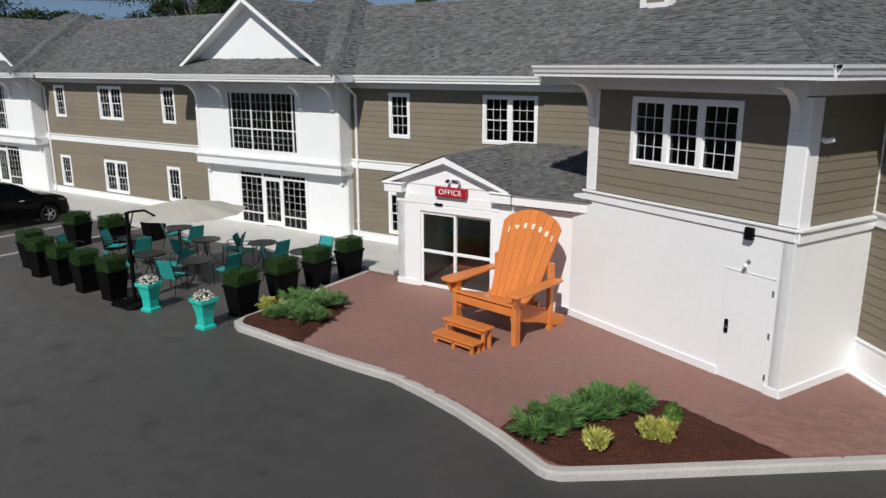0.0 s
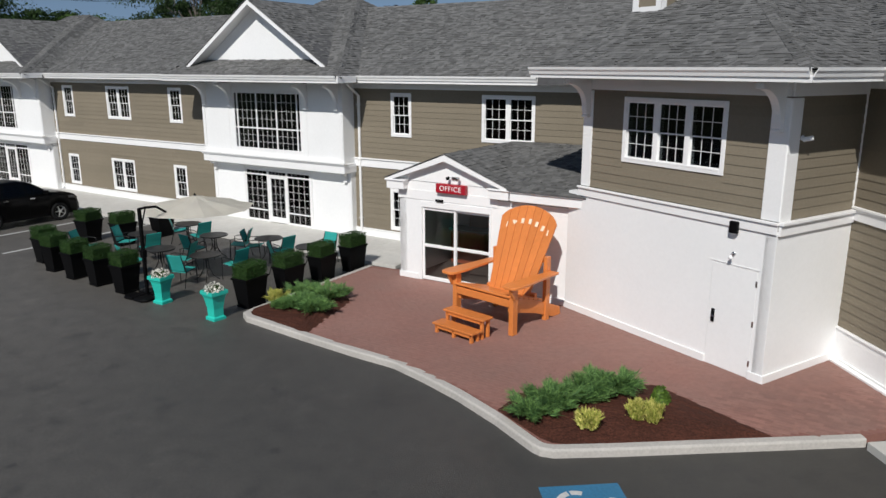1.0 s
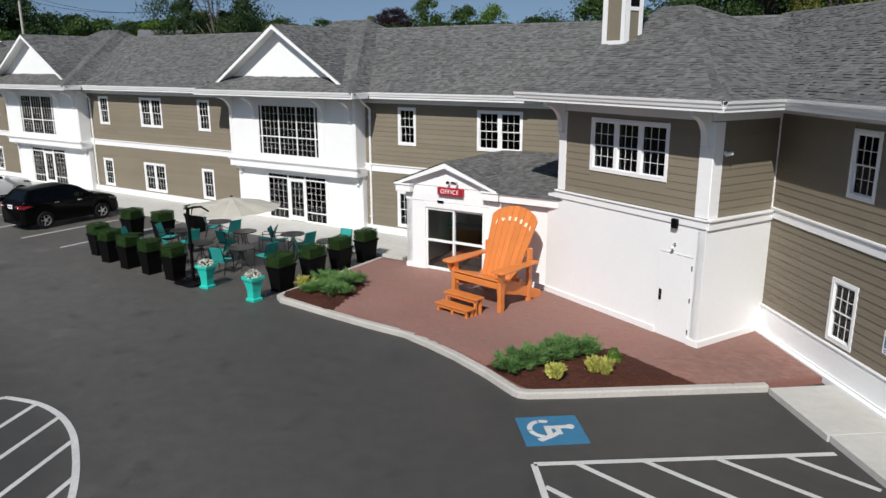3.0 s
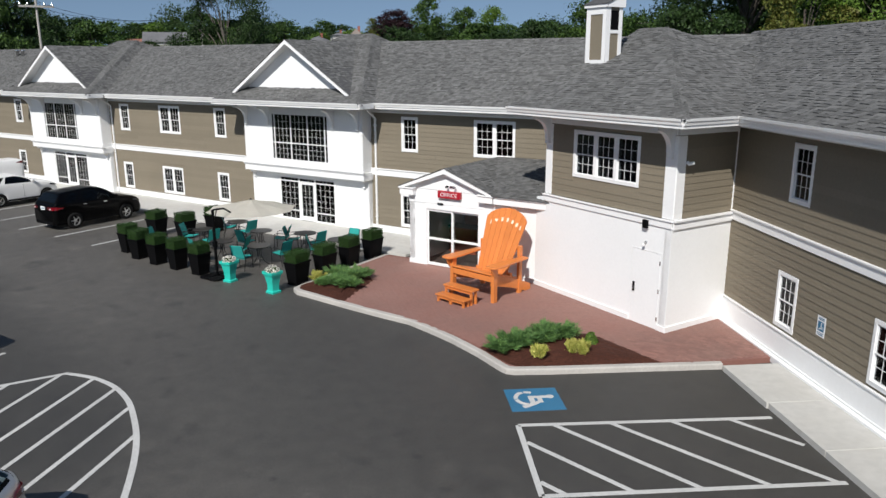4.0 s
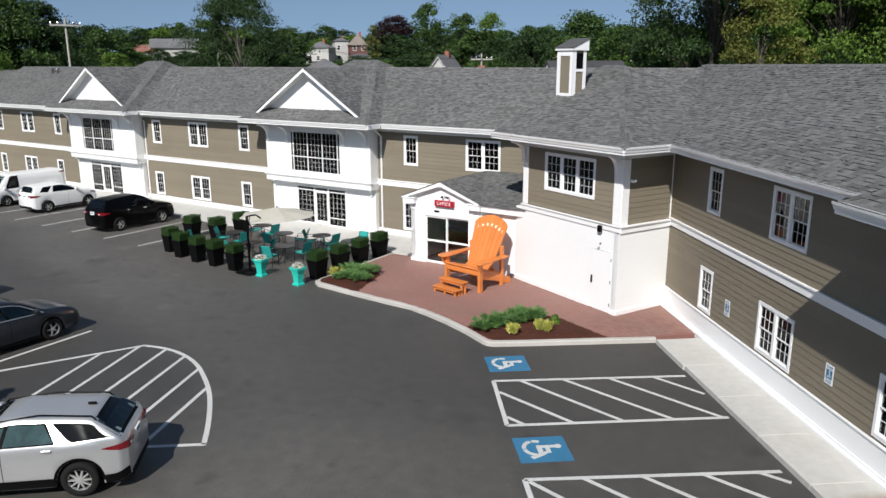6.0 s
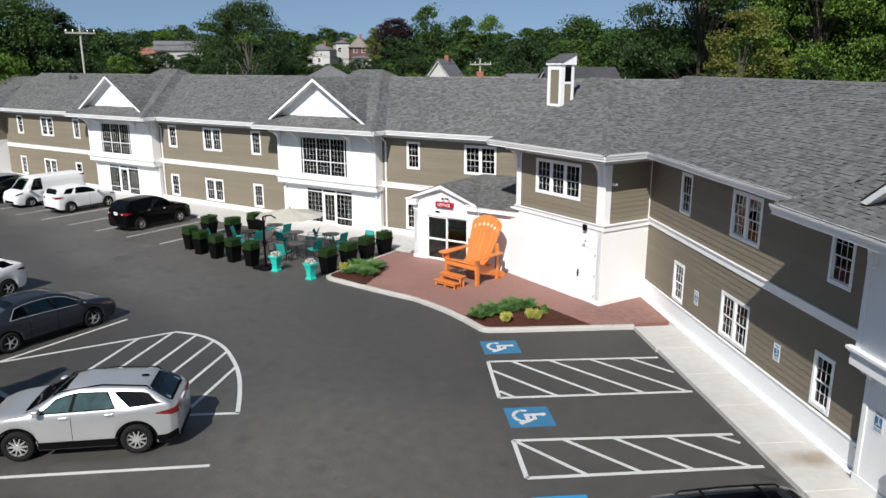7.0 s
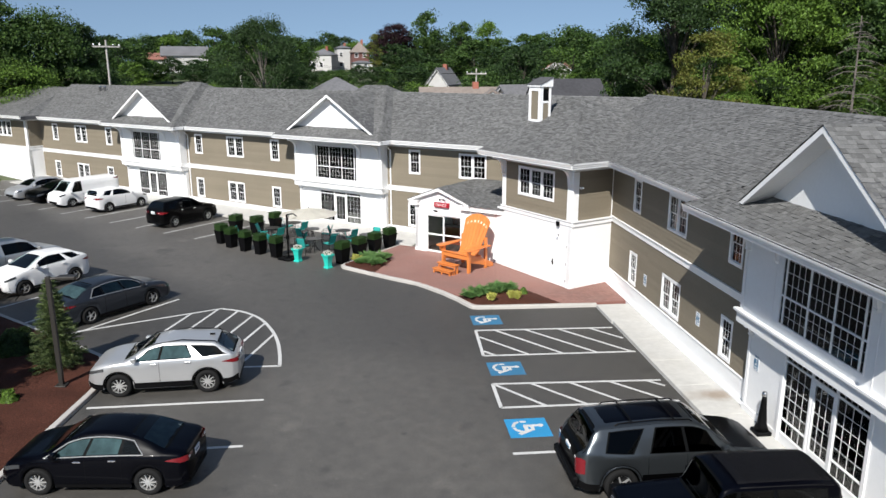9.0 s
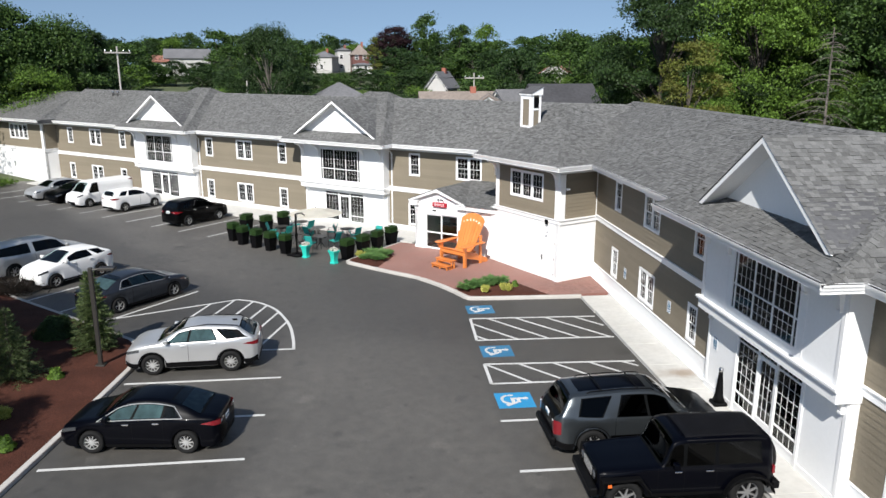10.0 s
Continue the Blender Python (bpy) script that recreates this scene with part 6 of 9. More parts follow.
# ---- patio ----
def planter(s, d, r, wide, deep, h=0.76):
    m = ML @ pose(s, d, 0.002, 0, 0, r) @ Matrix.Diagonal((wide, deep, 1, 1))
    root = thing("hedge_planter", "tall black tapered planter with a clipped boxwood hedge", "planter", "planters round the patio", m=m)
    bm = bmesh.new()
    rings = []
    for w, z in ((0.29, 0.0), (0.31, 0.05), (0.285, 0.06), (0.37, h - 0.05), (0.40, h - 0.05), (0.40, h), (0.36, h), (0.35, h - 0.08)):
        rings.append([bm.verts.new((sx * w, sy * w, z)) for sx, sy in ((-1, -1), (1, -1), (1, 1), (-1, 1))])
    for u, v in zip(rings, rings[1:]):
        for k in range(4):
            bm.faces.new((u[k], u[(k + 1) % 4], v[(k + 1) % 4], v[k]))
    bm.faces.new(rings[0][::-1])
    bm.faces.new(rings[-1])
    part("pot", bm, M_BLACK, root)
    rng = np.random.default_rng(int(abs(s * 100 + d * 10)))
    n = 4600
    half = np.array([0.375, 0.365, 0.185])
    face = rng.integers(0, 6, n)
    p = rng.uniform(-1, 1, (n, 3))
    ax = face // 2 % 3
    sgn = np.where(face % 2, 1.0, -1.0)
    nr = np.zeros((n, 3))
    nr[np.arange(n), ax] = sgn
    p[np.arange(n), ax] = sgn * rng.uniform(0.90, 1.02, n)
    ob = new("hedge", leaf_mesh("hedge", p * half + [0, 0, h + 0.16], nr, 0.030, 5, L_BOX, 0.7))
    ob.parent = root
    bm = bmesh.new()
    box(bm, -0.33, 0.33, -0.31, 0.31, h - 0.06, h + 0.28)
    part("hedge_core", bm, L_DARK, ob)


for s, d, r, wide, deep in ((2.46, 8.42, 2, 0.66, 0.78), (3.66, 8.40, -3, 0.66, 0.78), (4.84, 8.36, 1, 0.66, 0.78), (6.10, 8.22, 4, 0.68, 0.80), (7.30, 7.85, -2, 0.70, 0.80), (8.70, 5.55, 8, 0.74, 0.94), (7.30, 5.20, -5, 0.70, 0.94), (7.35, 3.65, 3, 0.70, 0.94), (-1.18, 7.42, 2, 0.66, 0.98), (-1.25, 6.15, -2, 0.64, 0.96), (-1.22, 4.82, 3, 0.64, 0.94), (-1.20, 3.48, -3, 0.64, 0.94)):
    planter(s, d, r, wide, deep)


def flower_vase(s, d, r):
    root = thing("flower_vase", "bright teal square flared planter with white flowers", "planter", "teal planters", m=ML @ pose(s, d, 0.002, 0, 0, r) @ Matrix.Diagonal((0.88, 0.88, 0.94, 1)))
    bm = bmesh.new()
    rings = []
    for w, z in ((0.19, 0.0), (0.19, 0.07), (0.145, 0.10), (0.15, 0.3), (0.20, 0.58), (0.235, 0.66), (0.26, 0.67), (0.26, 0.76), (0.22, 0.76), (0.21, 0.68)):
        rings.append([bm.verts.new((sx * w, sy * w, z)) for sx, sy in ((-1, -1), (1, -1), (1, 1), (-1, 1))])
    for u, v in zip(rings, rings[1:]):
        for k in range(4):
            bm.faces.new((u[k], u[(k + 1) % 4], v[(k + 1) % 4], v[k]))
    bm.faces.new(rings[0][::-1])
    bm.faces.new(rings[-1])
    part("pot", bm, M_TEAL, root)
    rng = np.random.default_rng(int(s * 10) + 99)
    p = rng.normal(0, 1, (420, 3))
    p /= np.linalg.norm(p, axis=1)[:, None]
    p[:, 2] = np.abs(p[:, 2])
    q = p * [0.25, 0.25, 0.15] * rng.uniform(0.5, 1, (420, 1)) + [0, 0, 0.74]
    ob = new("foliage", leaf_mesh("foliage", q, p, 0.07, 7, L_MID))
    ob.parent = root
    q = p[:140] * [0.27, 0.27, 0.19] * rng.uniform(0.85, 1.05, (140, 1)) + [0, 0, 0.75]
    ob = new("blossom", leaf_mesh("blossom", q, p[:140], 0.06, 8, L_FLOWER, 0.9))
    ob.parent = root
    tagged(ob, "white flowers", kind="stuff")


flower_vase(0.86, 8.50, 5)
flower_vase(-1.27, 8.62, -4)


def patio_table(s, d):
    root = thing("patio_table", "round black metal mesh patio table", "table", "patio tables", m=ML @ pose(s, d, 0.002))
    bm = bmesh.new()
    lathe(bm, [(0.40, 0.70), (0.425, 0.705), (0.43, 0.72), (0.42, 0.73), (0.02, 0.73)], 24)
    part("tabletop", bm, M_IRON, root)
    for k in range(4):
        a = radians(45 + 90 * k)
        c, sn = math.cos(a), math.sin(a)
        bm = bmesh.new()
        tube(bm, [(c * 0.05, sn * 0.05, 0.70), (c * 0.07, sn * 0.07, 0.35), (c * 0.18, sn * 0.18, 0.12), (c * 0.34, sn * 0.34, 0.012)], 0.014, 6)
        part("leg", bm, M_IRON, root)
    bm = bmesh.new()
    tube(bm, [(0.085 * math.cos(radians(a)), 0.085 * math.sin(radians(a)), 0.3) for a in range(0, 361, 30)], 0.009, 5)
    part("ring", bm, M_IRON, root)


TABLES = ((3.25, 6.75), (5.42, 4.05), (3.35, 4.72), (1.60, 4.10), (1.56, 6.52), (-0.18, 4.20), (5.40, 5.80))
for s, d in TABLES:
    patio_table(s, d)

chair_src = []


def patio_chair(s, d, turn):
    """A sling chair; it faces its own +y."""
    m = ML @ pose(s, d, 0.002, 0, 0, turn)
    if chair_src:
        return copy_thing(chair_src[0], m)
    root = thing("patio_chair", "teal sling patio chair with a black metal frame", "chair", "patio chairs", m=m)
    for sx in (-1, 1):
        bm = bmesh.new()
        tube(bm, [(sx * 0.27, 0.26, 0.0), (sx * 0.27, 0.24, 0.62), (sx * 0.27, 0.12, 0.65), (sx * 0.27, -0.16, 0.63), (sx * 0.26, -0.23, 0.60)], 0.013, 6)
        part("arm_frame", bm, M_IRON, root)
        bm = bmesh.new()
        tube(bm, [(sx * 0.27, -0.30, 0.0), (sx * 0.26, -0.18, 0.42), (sx * 0.245, -0.24, 0.60), (sx * 0.235, -0.34, 0.90)], 0.013, 6)
        part("back_frame", bm, M_IRON, root)
        bm = bmesh.new()
        tube(bm, [(sx * 0.25, 0.25, 0.44), (sx * 0.25, -0.20, 0.40)], 0.012, 6)
        part("seat_rail", bm, M_IRON, root)
    for nm, prof in (("seat", [(0.27, 0.45), (0.05, 0.425), (-0.19, 0.415)]), ("backrest", [(-0.20, 0.46), (-0.245, 0.62), (-0.30, 0.78), (-0.345, 0.91)])):
        bm = bmesh.new()
        pts = prof + [(y - 0.012, z - 0.012) for y, z in prof[::-1]]
        side_prism(bm, pts, -0.232, 0.232)
        part(nm, bm, M_SLING, root, "taut teal sling")
    chair_src.append(root)
    return root


for s, d, t in ((6.05, 5.95, 118), (6.0, 3.95, 140), (4.75, 4.12, -98), (2.70, 4.25, -56), (3.45, 5.42, 176), (2.72, 6.36, -64), (4.72, 6.05, -100), (3.75, 7.36, 164), (1.72, 7.20, -164), (0.98, 5.98, -92), (2.22, 4.15, 122), (1.02, 4.10, -96), (-0.02, 3.38, 4), (0.42, 4.80, 128), (6.55, 7.05, 120)):
    patio_chair(s, d, t)

# cantilever umbrella
umb = thing("cantilever_umbrella", "beige octagonal cantilever umbrella on a black weighted base", "umbrella", m=ML @ pose(1.62, 8.40, 0.002))
for sx in (-1, 1):
    for sy in (-1, 1):
        bm = bmesh.new()
        prism(bm, [(sx * 0.03, sy * 0.03), (sx * 0.46, sy * 0.03), (sx * 0.46, sy * 0.34), (sx * 0.34, sy * 0.46), (sx * 0.03, sy * 0.46)], 0.0, 0.075)
        part("base_slab", bm, M_BLACK, umb, bevel=0.02)
bm = bmesh.new()
box(bm, -0.04, 0.04, -0.04, 0.04, 0.076, 2.33)
part("mast", bm, M_BLACK, umb, bevel=0.01)
CX, CY, CZ = 0.42, -2.06, 1.98
bm = bmesh.new()
tube(bm, [(0, 0, 2.31), (CX * 0.10, CY * 0.10, 2.31), (CX * 0.28, CY * 0.28, 2.27), (CX * 0.46, CY * 0.46, CZ + 0.06), (CX * 0.98, CY * 0.98, CZ + 0.16)], 0.032, 8)
part("arm", bm, M_BLACK, umb)
bm = bmesh.new()
tube(bm, [(0, 0, 1.55), (CX * 0.04, CY * 0.04, 2.0), (CX * 0.10, CY * 0.10, 2.30)], 0.018, 6)
part("brace", bm, M_BLACK, umb)
bm = bmesh.new()
box(bm, -0.065, 0.065, -0.065, 0.065, 1.05, 1.25)
crank = part("crank_box", bm, M_BLACK, umb, bevel=0.01)
bm = bmesh.new()
tube(bm, [(0.06, 0, 1.15), (0.13, 0, 1.15), (0.13, 0, 1.03)], 0.01, 6)
part("crank_handle", bm, M_STEEL, crank)


def canopy_sheet(r0, r1, z0, z1, sag, turn):
    """One tier of the canopy: eight cloth panels, taut along the ribs and sagging between them."""
    bm = bmesh.new()
    rings = []
    for j in range(6):
        f = j / 5
        ring = []
        for k in range(32):
            a = k * math.pi / 16
            edge = math.cos(math.pi / 8) / math.cos((a % (math.pi / 4)) - math.pi / 8)
            r = (r0 + (r1 - r0) * f) * (edge if j else 1.0)
            dip = sag * f * (1 - abs(math.cos(a * 4)))
            ring.append(bm.verts.new((CX + r * math.cos(a + turn), CY + r * math.sin(a + turn), z0 + (z1 - z0) * f ** 1.15 - dip)))
        rings.append(ring)
    for u, v in zip(rings, rings[1:]):
        for k in range(32):
            bm.faces.new((u[k], v[k], v[(k + 1) % 32], u[(k + 1) % 32]))
    bmesh.ops.solidify(bm, geom=bm.faces[:], thickness=0.006)
    return bm


can = part("canopy", canopy_sheet(0.30, 1.60, CZ + 0.245, CZ, 0.035, 0.25), M_CANVAS, umb)
part("vent", canopy_sheet(0.02, 0.52, CZ + 0.335, CZ + 0.225, 0.02, 0.25), M_CANVAS, can)
bm = bmesh.new()
lathe(bm, [(0.035, CZ + 0.336), (0.03, CZ + 0.38), (0.012, CZ + 0.40)], 8, pose(CX, CY, 0))
part("finial", bm, M_BLACK, umb)
for k in range(8):
    a = k * math.pi / 4 + 0.25
    bm = bmesh.new()
    tube(bm, [(CX, CY, CZ + 0.20), (CX + 1.56 * math.cos(a), CY + 1.56 * math.sin(a), CZ - 0.012)], 0.010, 5)
    part("rib", bm, M_GREYPOST, umb)

# ---- island: lamp post, spruces, small plants ----
lamp = thing("lamp_post", "square dark bronze lamp post with a flat head", "lamp post", m=pose(-10.7, 3.12, 0.2))
bm = bmesh.new()
box(bm, -0.065, 0.065, -0.065, 0.065, 0.0, 3.45)
part("pole", bm, M_GREYPOST, lamp, bevel=0.01)
bm = bmesh.new()
box(bm, -0.16, 0.16, -0.16, 0.16, -0.05, 0.03)
part("base_plate", bm, M_GREYPOST, lamp, bevel=0.01)
bm = bmesh.new()
tube(bm, [(0.05, 0, 3.38), (0.35, 0.0, 3.40)], 0.04, 8)
part("arm", bm, M_GREYPOST, lamp)
bm = bmesh.new()
box(bm, 0.28, 0.82, -0.16, 0.16, 3.36, 3.46)
part("head", bm, M_GREYPOST, lamp, bevel=0.02)


def spruce(x, y, h, r, seed, dense=1.0):
    rng = np.random.default_rng(seed)
    root = thing("spruce_tree", "young blue-green spruce tree in bark mulch", "conifer", "island spruces", m=pose(x, y, 0.2))
    bm = bmesh.new()
    tube(bm, [(0, 0, -0.1), (0.01, 0, h * 0.5), (0, 0.01, h * 0.97)], 0.06, 7, r1=0.012)
    part("trunk", bm, M_BARK, root)
    cs, ns = [], []
    bm = bmesh.new()
    rows = int(h / 0.16)
    for i in range(rows):
        z = 0.15 + (h - 0.2) * i / rows
        rad = r * (1 - z / h) ** 0.85 + 0.04
        nb = 7 + int(4 * (1 - z / h))
        for k in range(nb):
            a = 2 * math.pi * (k + rng.uniform(-0.3, 0.3)) / nb + i
            L = rad * rng.uniform(0.75, 1.12)
            tip = Vector((math.cos(a) * L, math.sin(a) * L, z - 0.10 * L + 0.05))
            tube(bm, [(0, 0, z), tip * 0.5 + Vector((0, 0, z * 0.5 - 0.02)), tip], 0.008, 3, r1=0.003)
            m = int((20 + 110 * L) * dense)
            for _ in range(m):
                f = rng.uniform(0.12, 1.0)
                side = rng.normal(0, 0.06 * (1.3 - f) + 0.012)
                cs.append((math.cos(a) * L * f - math.sin(a) * side, math.sin(a) * L * f + math.cos(a) * side, z - 0.10 * L * f + 0.05 * f + rng.normal(0, 0.02)))
                e = 0.9 * math.copysign(1, side) * rng.uniform(0.2, 1.0)
                ns.append((math.cos(a + e), math.sin(a + e), rng.normal(0.18, 0.25)))
    tagged(part("bough", bm, M_BARK, root), kind="stuff")
    ob = new("needle_foliage", frond_mesh("needle_foliage", cs, ns, 0.095, 0.022, seed, L_SPRUCE))
    ob.parent = root


spruce(-11.35, 4.65, 3.05, 0.92, 3, 1.9)
spruce(-13.0, 1.9, 2.6, 1.05, 4)
spruce(-15.4, 5.4, 2.2, 0.9, 5)
shrub("green_shrub", "round dark green shrub in the island bed", -13.3, 6.1, 0.25, 0.75, 0.75, 0.7, 150, L_DARK, 0.08, 81)
shrub("green_shrub", "round dark green shrub in the island bed", -15.0, 3.4, 0.25, 0.8, 0.8, 0.7, 150, L_DARK, 0.08, 82)
for k, (x, y) in enumerate(((-11.75, 2.05), (-12.05, -0.85), (-11.25, -2.6), (-11.9, -4.6), (-13.2, -1.8))):
    shrub("gold_shrub", "small yellow-green perennial in the island bed", x, y, 0.22, 0.26, 0.26, 0.32, 45, L_LIME if k % 2 else L_LIGHT, 0.07, 90 + k)

# ---- inside the office entrance ----
counter = thing("reception_counter", "red-brown reception counter inside the office", "counter", m=ML @ pose(-4.0, 1.6, 0.15))
M_WOODRED = surface("red_wood", (0.30, 0.07, 0.035), 0.45, large=(1.5, 0.12), fine=(20, 0.15), bump=(40, 0.05))
bm = bmesh.new()
box(bm, -0.55, 0.6, -0.5, 0.0, 0.0, 0.98)
part("front", bm, M_WOODRED, counter, bevel=0.01)
bm = bmesh.new()
box(bm, -0.6, 0.65, -0.55, 0.06, 0.981, 1.03)
part("top", bm, M_DIMROOM, counter, bevel=0.01)
bm = bmesh.new()
box(bm, -8.0, -3.3, 0.3, 0.36, 0.15, 2.5)
solid("wall_lobby", bm, M_WOODRED, "dim red-brown lobby wall inside the office", "wall", kind="structure", m=ML)
shelf = thing("lobby_shelf", "dark lobby shelf unit inside the office", "shelf", m=ML @ pose(-5.3, 1.2, 0.15))
for z in (0.5, 1.0, 1.5):
    bm = bmesh.new()
    box(bm, -0.5, 0.5, -0.3, 0.0, z, z + 0.04)
    part("board", bm, M_DIMROOM, shelf)
for x in (-0.52, 0.5):
    bm = bmesh.new()
    box(bm, x, x + 0.02, -0.3, 0.0, 0.0, 1.6)
    part("side_panel", bm, M_DIMROOM, shelf)

# ---- parked cars ----
def paint(name, base, metal=0.0, rough=0.30, coat=0.22):
    return surface(name, base, rough, metal=metal, large=(1.2, 0.03), fine=(40, 0.02), bump=(30, 0.0), coat=coat, spec=0.05)


P_BLACK = paint("car_black", (0.0010, 0.0010, 0.0012), coat=0.16)
P_NAVY = paint("car_navy", (0.0008, 0.0010, 0.0024), coat=0.16)
P_BLUE = paint("car_blue", (0.045, 0.051, 0.062), 0.75, 0.30, 0.35)
P_SILVER = paint("car_silver", (0.54, 0.545, 0.545), 0.66, 0.34)
P_WHITE = paint("car_white", (0.70, 0.70, 0.69))
P_GREY = paint("car_grey", (0.085, 0.096, 0.104), 0.85, 0.30, 0.4)
M_CARGLASS = glass("car_glass", (0.50, 0.58, 0.58), ior=1.38)
M_TINTED = glass("tinted_car_glass", (0.045, 0.05, 0.055), ior=1.24)
M_SEATS = surface("seat_cloth", (0.125, 0.175, 0.185), 0.85, large=(1.6, 0.35), fine=(6, 0.3), bump=(40, 0.1))
M_RIMD = surface("grey_rim", (0.26, 0.26, 0.26), 0.4, metal=0.5, large=(3, 0.05), fine=(40, 0.05), bump=(30, 0.0))
# near-black: the shade of the closed cabin is put into this colour
M_CABINDARK = surface("cabin_lining", (0.0028, 0.0032, 0.0035), 0.6, spec=0.06, large=(2, 0.2), fine=(9, 0.2), bump=(40, 0.0))
M_TYRE = surface("tyre", (0.010, 0.010, 0.010), 0.85, spec=0.2, large=(3, 0.15), fine=(40, 0.15), bump=(80, 0.2))
M_RIM = surface("rim", (0.62, 0.62, 0.61), 0.32, metal=0.7, large=(3, 0.05), fine=(40, 0.05), bump=(30, 0.0))
M_LAMPR = surface("tail_lamp", (0.16, 0.003, 0.008), 0.10, large=(3, 0.1), fine=(40, 0.1), bump=(30, 0.0), coat=1.0)
M_LAMPW = surface("head_lamp", (0.055, 0.058, 0.062), 0.08, metal=0.2, large=(3, 0.1), fine=(40, 0.1), bump=(30, 0.0), coat=1.0)
M_CHROME = surface("chrome", (0.75, 0.75, 0.76), 0.12, metal=1.0, large=(3, 0.03), fine=(30, 0.03), bump=(30, 0.0))


def interp(x, table):
    """A smooth line through a table of places that never overshoots."""
    xs, ys = [t[0] for t in table], [t[1] for t in table]
    if x <= xs[0] or x >= xs[-1]:
        return ys[0] if x <= xs[0] else ys[-1]
    d = [(ys[i + 1] - ys[i]) / (xs[i + 1] - xs[i]) for i in range(len(xs) - 1)]
    t = [d[0]] + [0.0 if a * b <= 0 else 2 * a * b / (a + b) for a, b in zip(d, d[1:])] + [d[-1]]
    i = max(k for k in range(len(xs) - 1) if xs[k] <= x)
    w = xs[i + 1] - xs[i]
    q = (x - xs[i]) / w
    return (2 * q ** 3 - 3 * q ** 2 + 1) * ys[i] + (q ** 3 - 2 * q ** 2 + q) * w * t[i] + (3 * q ** 2 - 2 * q ** 3) * ys[i + 1] + (q ** 3 - q ** 2) * w * t[i + 1]


class Shape:
    """The skin of a car: x forward, y left, z up; x runs from the tail to the nose."""

    def __init__(self, L, W, H, wb, rear, r, belt, top, clear=0.24, roofw=0.70, boxy=0.0):
        self.L, self.W, self.H, self.wb, self.r, self.clear, self.roofw, self.boxy = L, W, H, wb, r, clear, roofw, boxy
        self.ax = (-L / 2 + rear, -L / 2 + rear + wb)
        self.belt, self.top = belt, top

    def section(self, x):
        u = 2 * x / self.L
        w = self.W / 2 * (1 - (0.13 - 0.07 * self.boxy) * abs(u) ** 5 - (0.10 - 0.05 * self.boxy) * max(0, abs(u) - 0.93) / 0.07)
        zb = self.clear + 0.10 * max(0, abs(u) - 0.88) / 0.12
        for a in self.ax:
            q = (self.r * 1.17) ** 2 - (x - a) ** 2
            if q > 0:
                zb = max(zb, self.r + math.sqrt(q) - 0.01)
        zt = interp(x, self.top)
        zs = min(interp(x, self.belt), zt - 0.03)
        zb = min(zb, zs - 0.08)
        hmax = self.H - interp(x, self.belt)
        h = min(1.0, max(0.0, (zt - zs - 0.03) / max(hmax, 0.1)))
        ys = w * 0.955
        ye = ys - (ys - self.W / 2 * self.roofw) * h - 0.05 * (1 - h)
        ze = zt - 0.075 * h - 0.02 * (1 - h)
        d = zs - zb
        return [(w * 0.955, zb), (w * 0.985, zb + d * 0.18), (w, zb + d * 0.45), (w * 0.996, zb + d * 0.72), (w * 0.975, zs - d * 0.06), (ys, zs),
                (ys + (ye - ys) * 0.5, zs + (ze - zs) * 0.5), (ye, ze), (ye * 0.93, ze + (zt - ze) * 0.6), (ye * 0.72, zt - 0.012), (ye * 0.38, zt - 0.002), (0.0, zt)]

    def side(self, x, z, out=0.009):
        s = self.section(x)
        (ys, zs), (ye, ze) = s[5], s[7]
        q = min(1.0, max(0.0, (z - zs) / max(ze - zs, 0.01)))
        return Vector((x, ys + (ye - ys) * q + out, z))

    def low(self, x, z, out=0.006):
        s = self.section(x)[:6]
        return Vector((x, float(np.interp(z, [p[1] for p in s], [p[0] for p in s])) + out, z))

    def over(self, x, v, out=0.008):
        """On the upper skin, v from -1 (right edge) to 1 (left edge)."""
        s = self.section(x)[7:]
        ye = s[0][0]
        ys, zs = [p[0] for p in s[::-1]], [p[1] for p in s[::-1]]
        y = abs(v) * ye
        return Vector((x, math.copysign(y, v) if v else 0.0, float(np.interp(y, ys, zs)) + out))


def patch(name, grid, material, parent, label="", thick=0.0):
    """A sheet laid on the skin of a car, facing away from its axis."""
    bm = bmesh.new()
    vs = [[bm.verts.new(p) for p in row] for row in grid]
    for a, b in zip(vs, vs[1:]):
        for i in range(len(a) - 1):
            bm.faces.new((a[i], a[i + 1], b[i + 1], b[i]))
    bm.normal_update()
    mid = sum((v.co for v in bm.verts), Vector()) / len(bm.verts)
    nor = sum((f.normal for f in bm.faces), Vector())
    if nor.dot(Vector((0, mid.y, mid.z - 0.75)) if abs(mid.y) > 0.2 else Vector((0, 0, 1))) < 0:
        bmesh.ops.reverse_faces(bm, faces=bm.faces[:])
    if thick:
        bmesh.ops.solidify(bm, geom=bm.faces[:], thickness=thick)
        return part(name, bm, material, parent, label, smooth=True)
    me = bpy.data.meshes.new(name)
    bm.to_mesh(me)
    bm.free()
    me.materials.append(material)
    for p in me.polygons:
        p.use_smooth = True
    ob = new(name, me)
    ob.parent = parent
    return tagged(ob, label)


WHEELS = {}


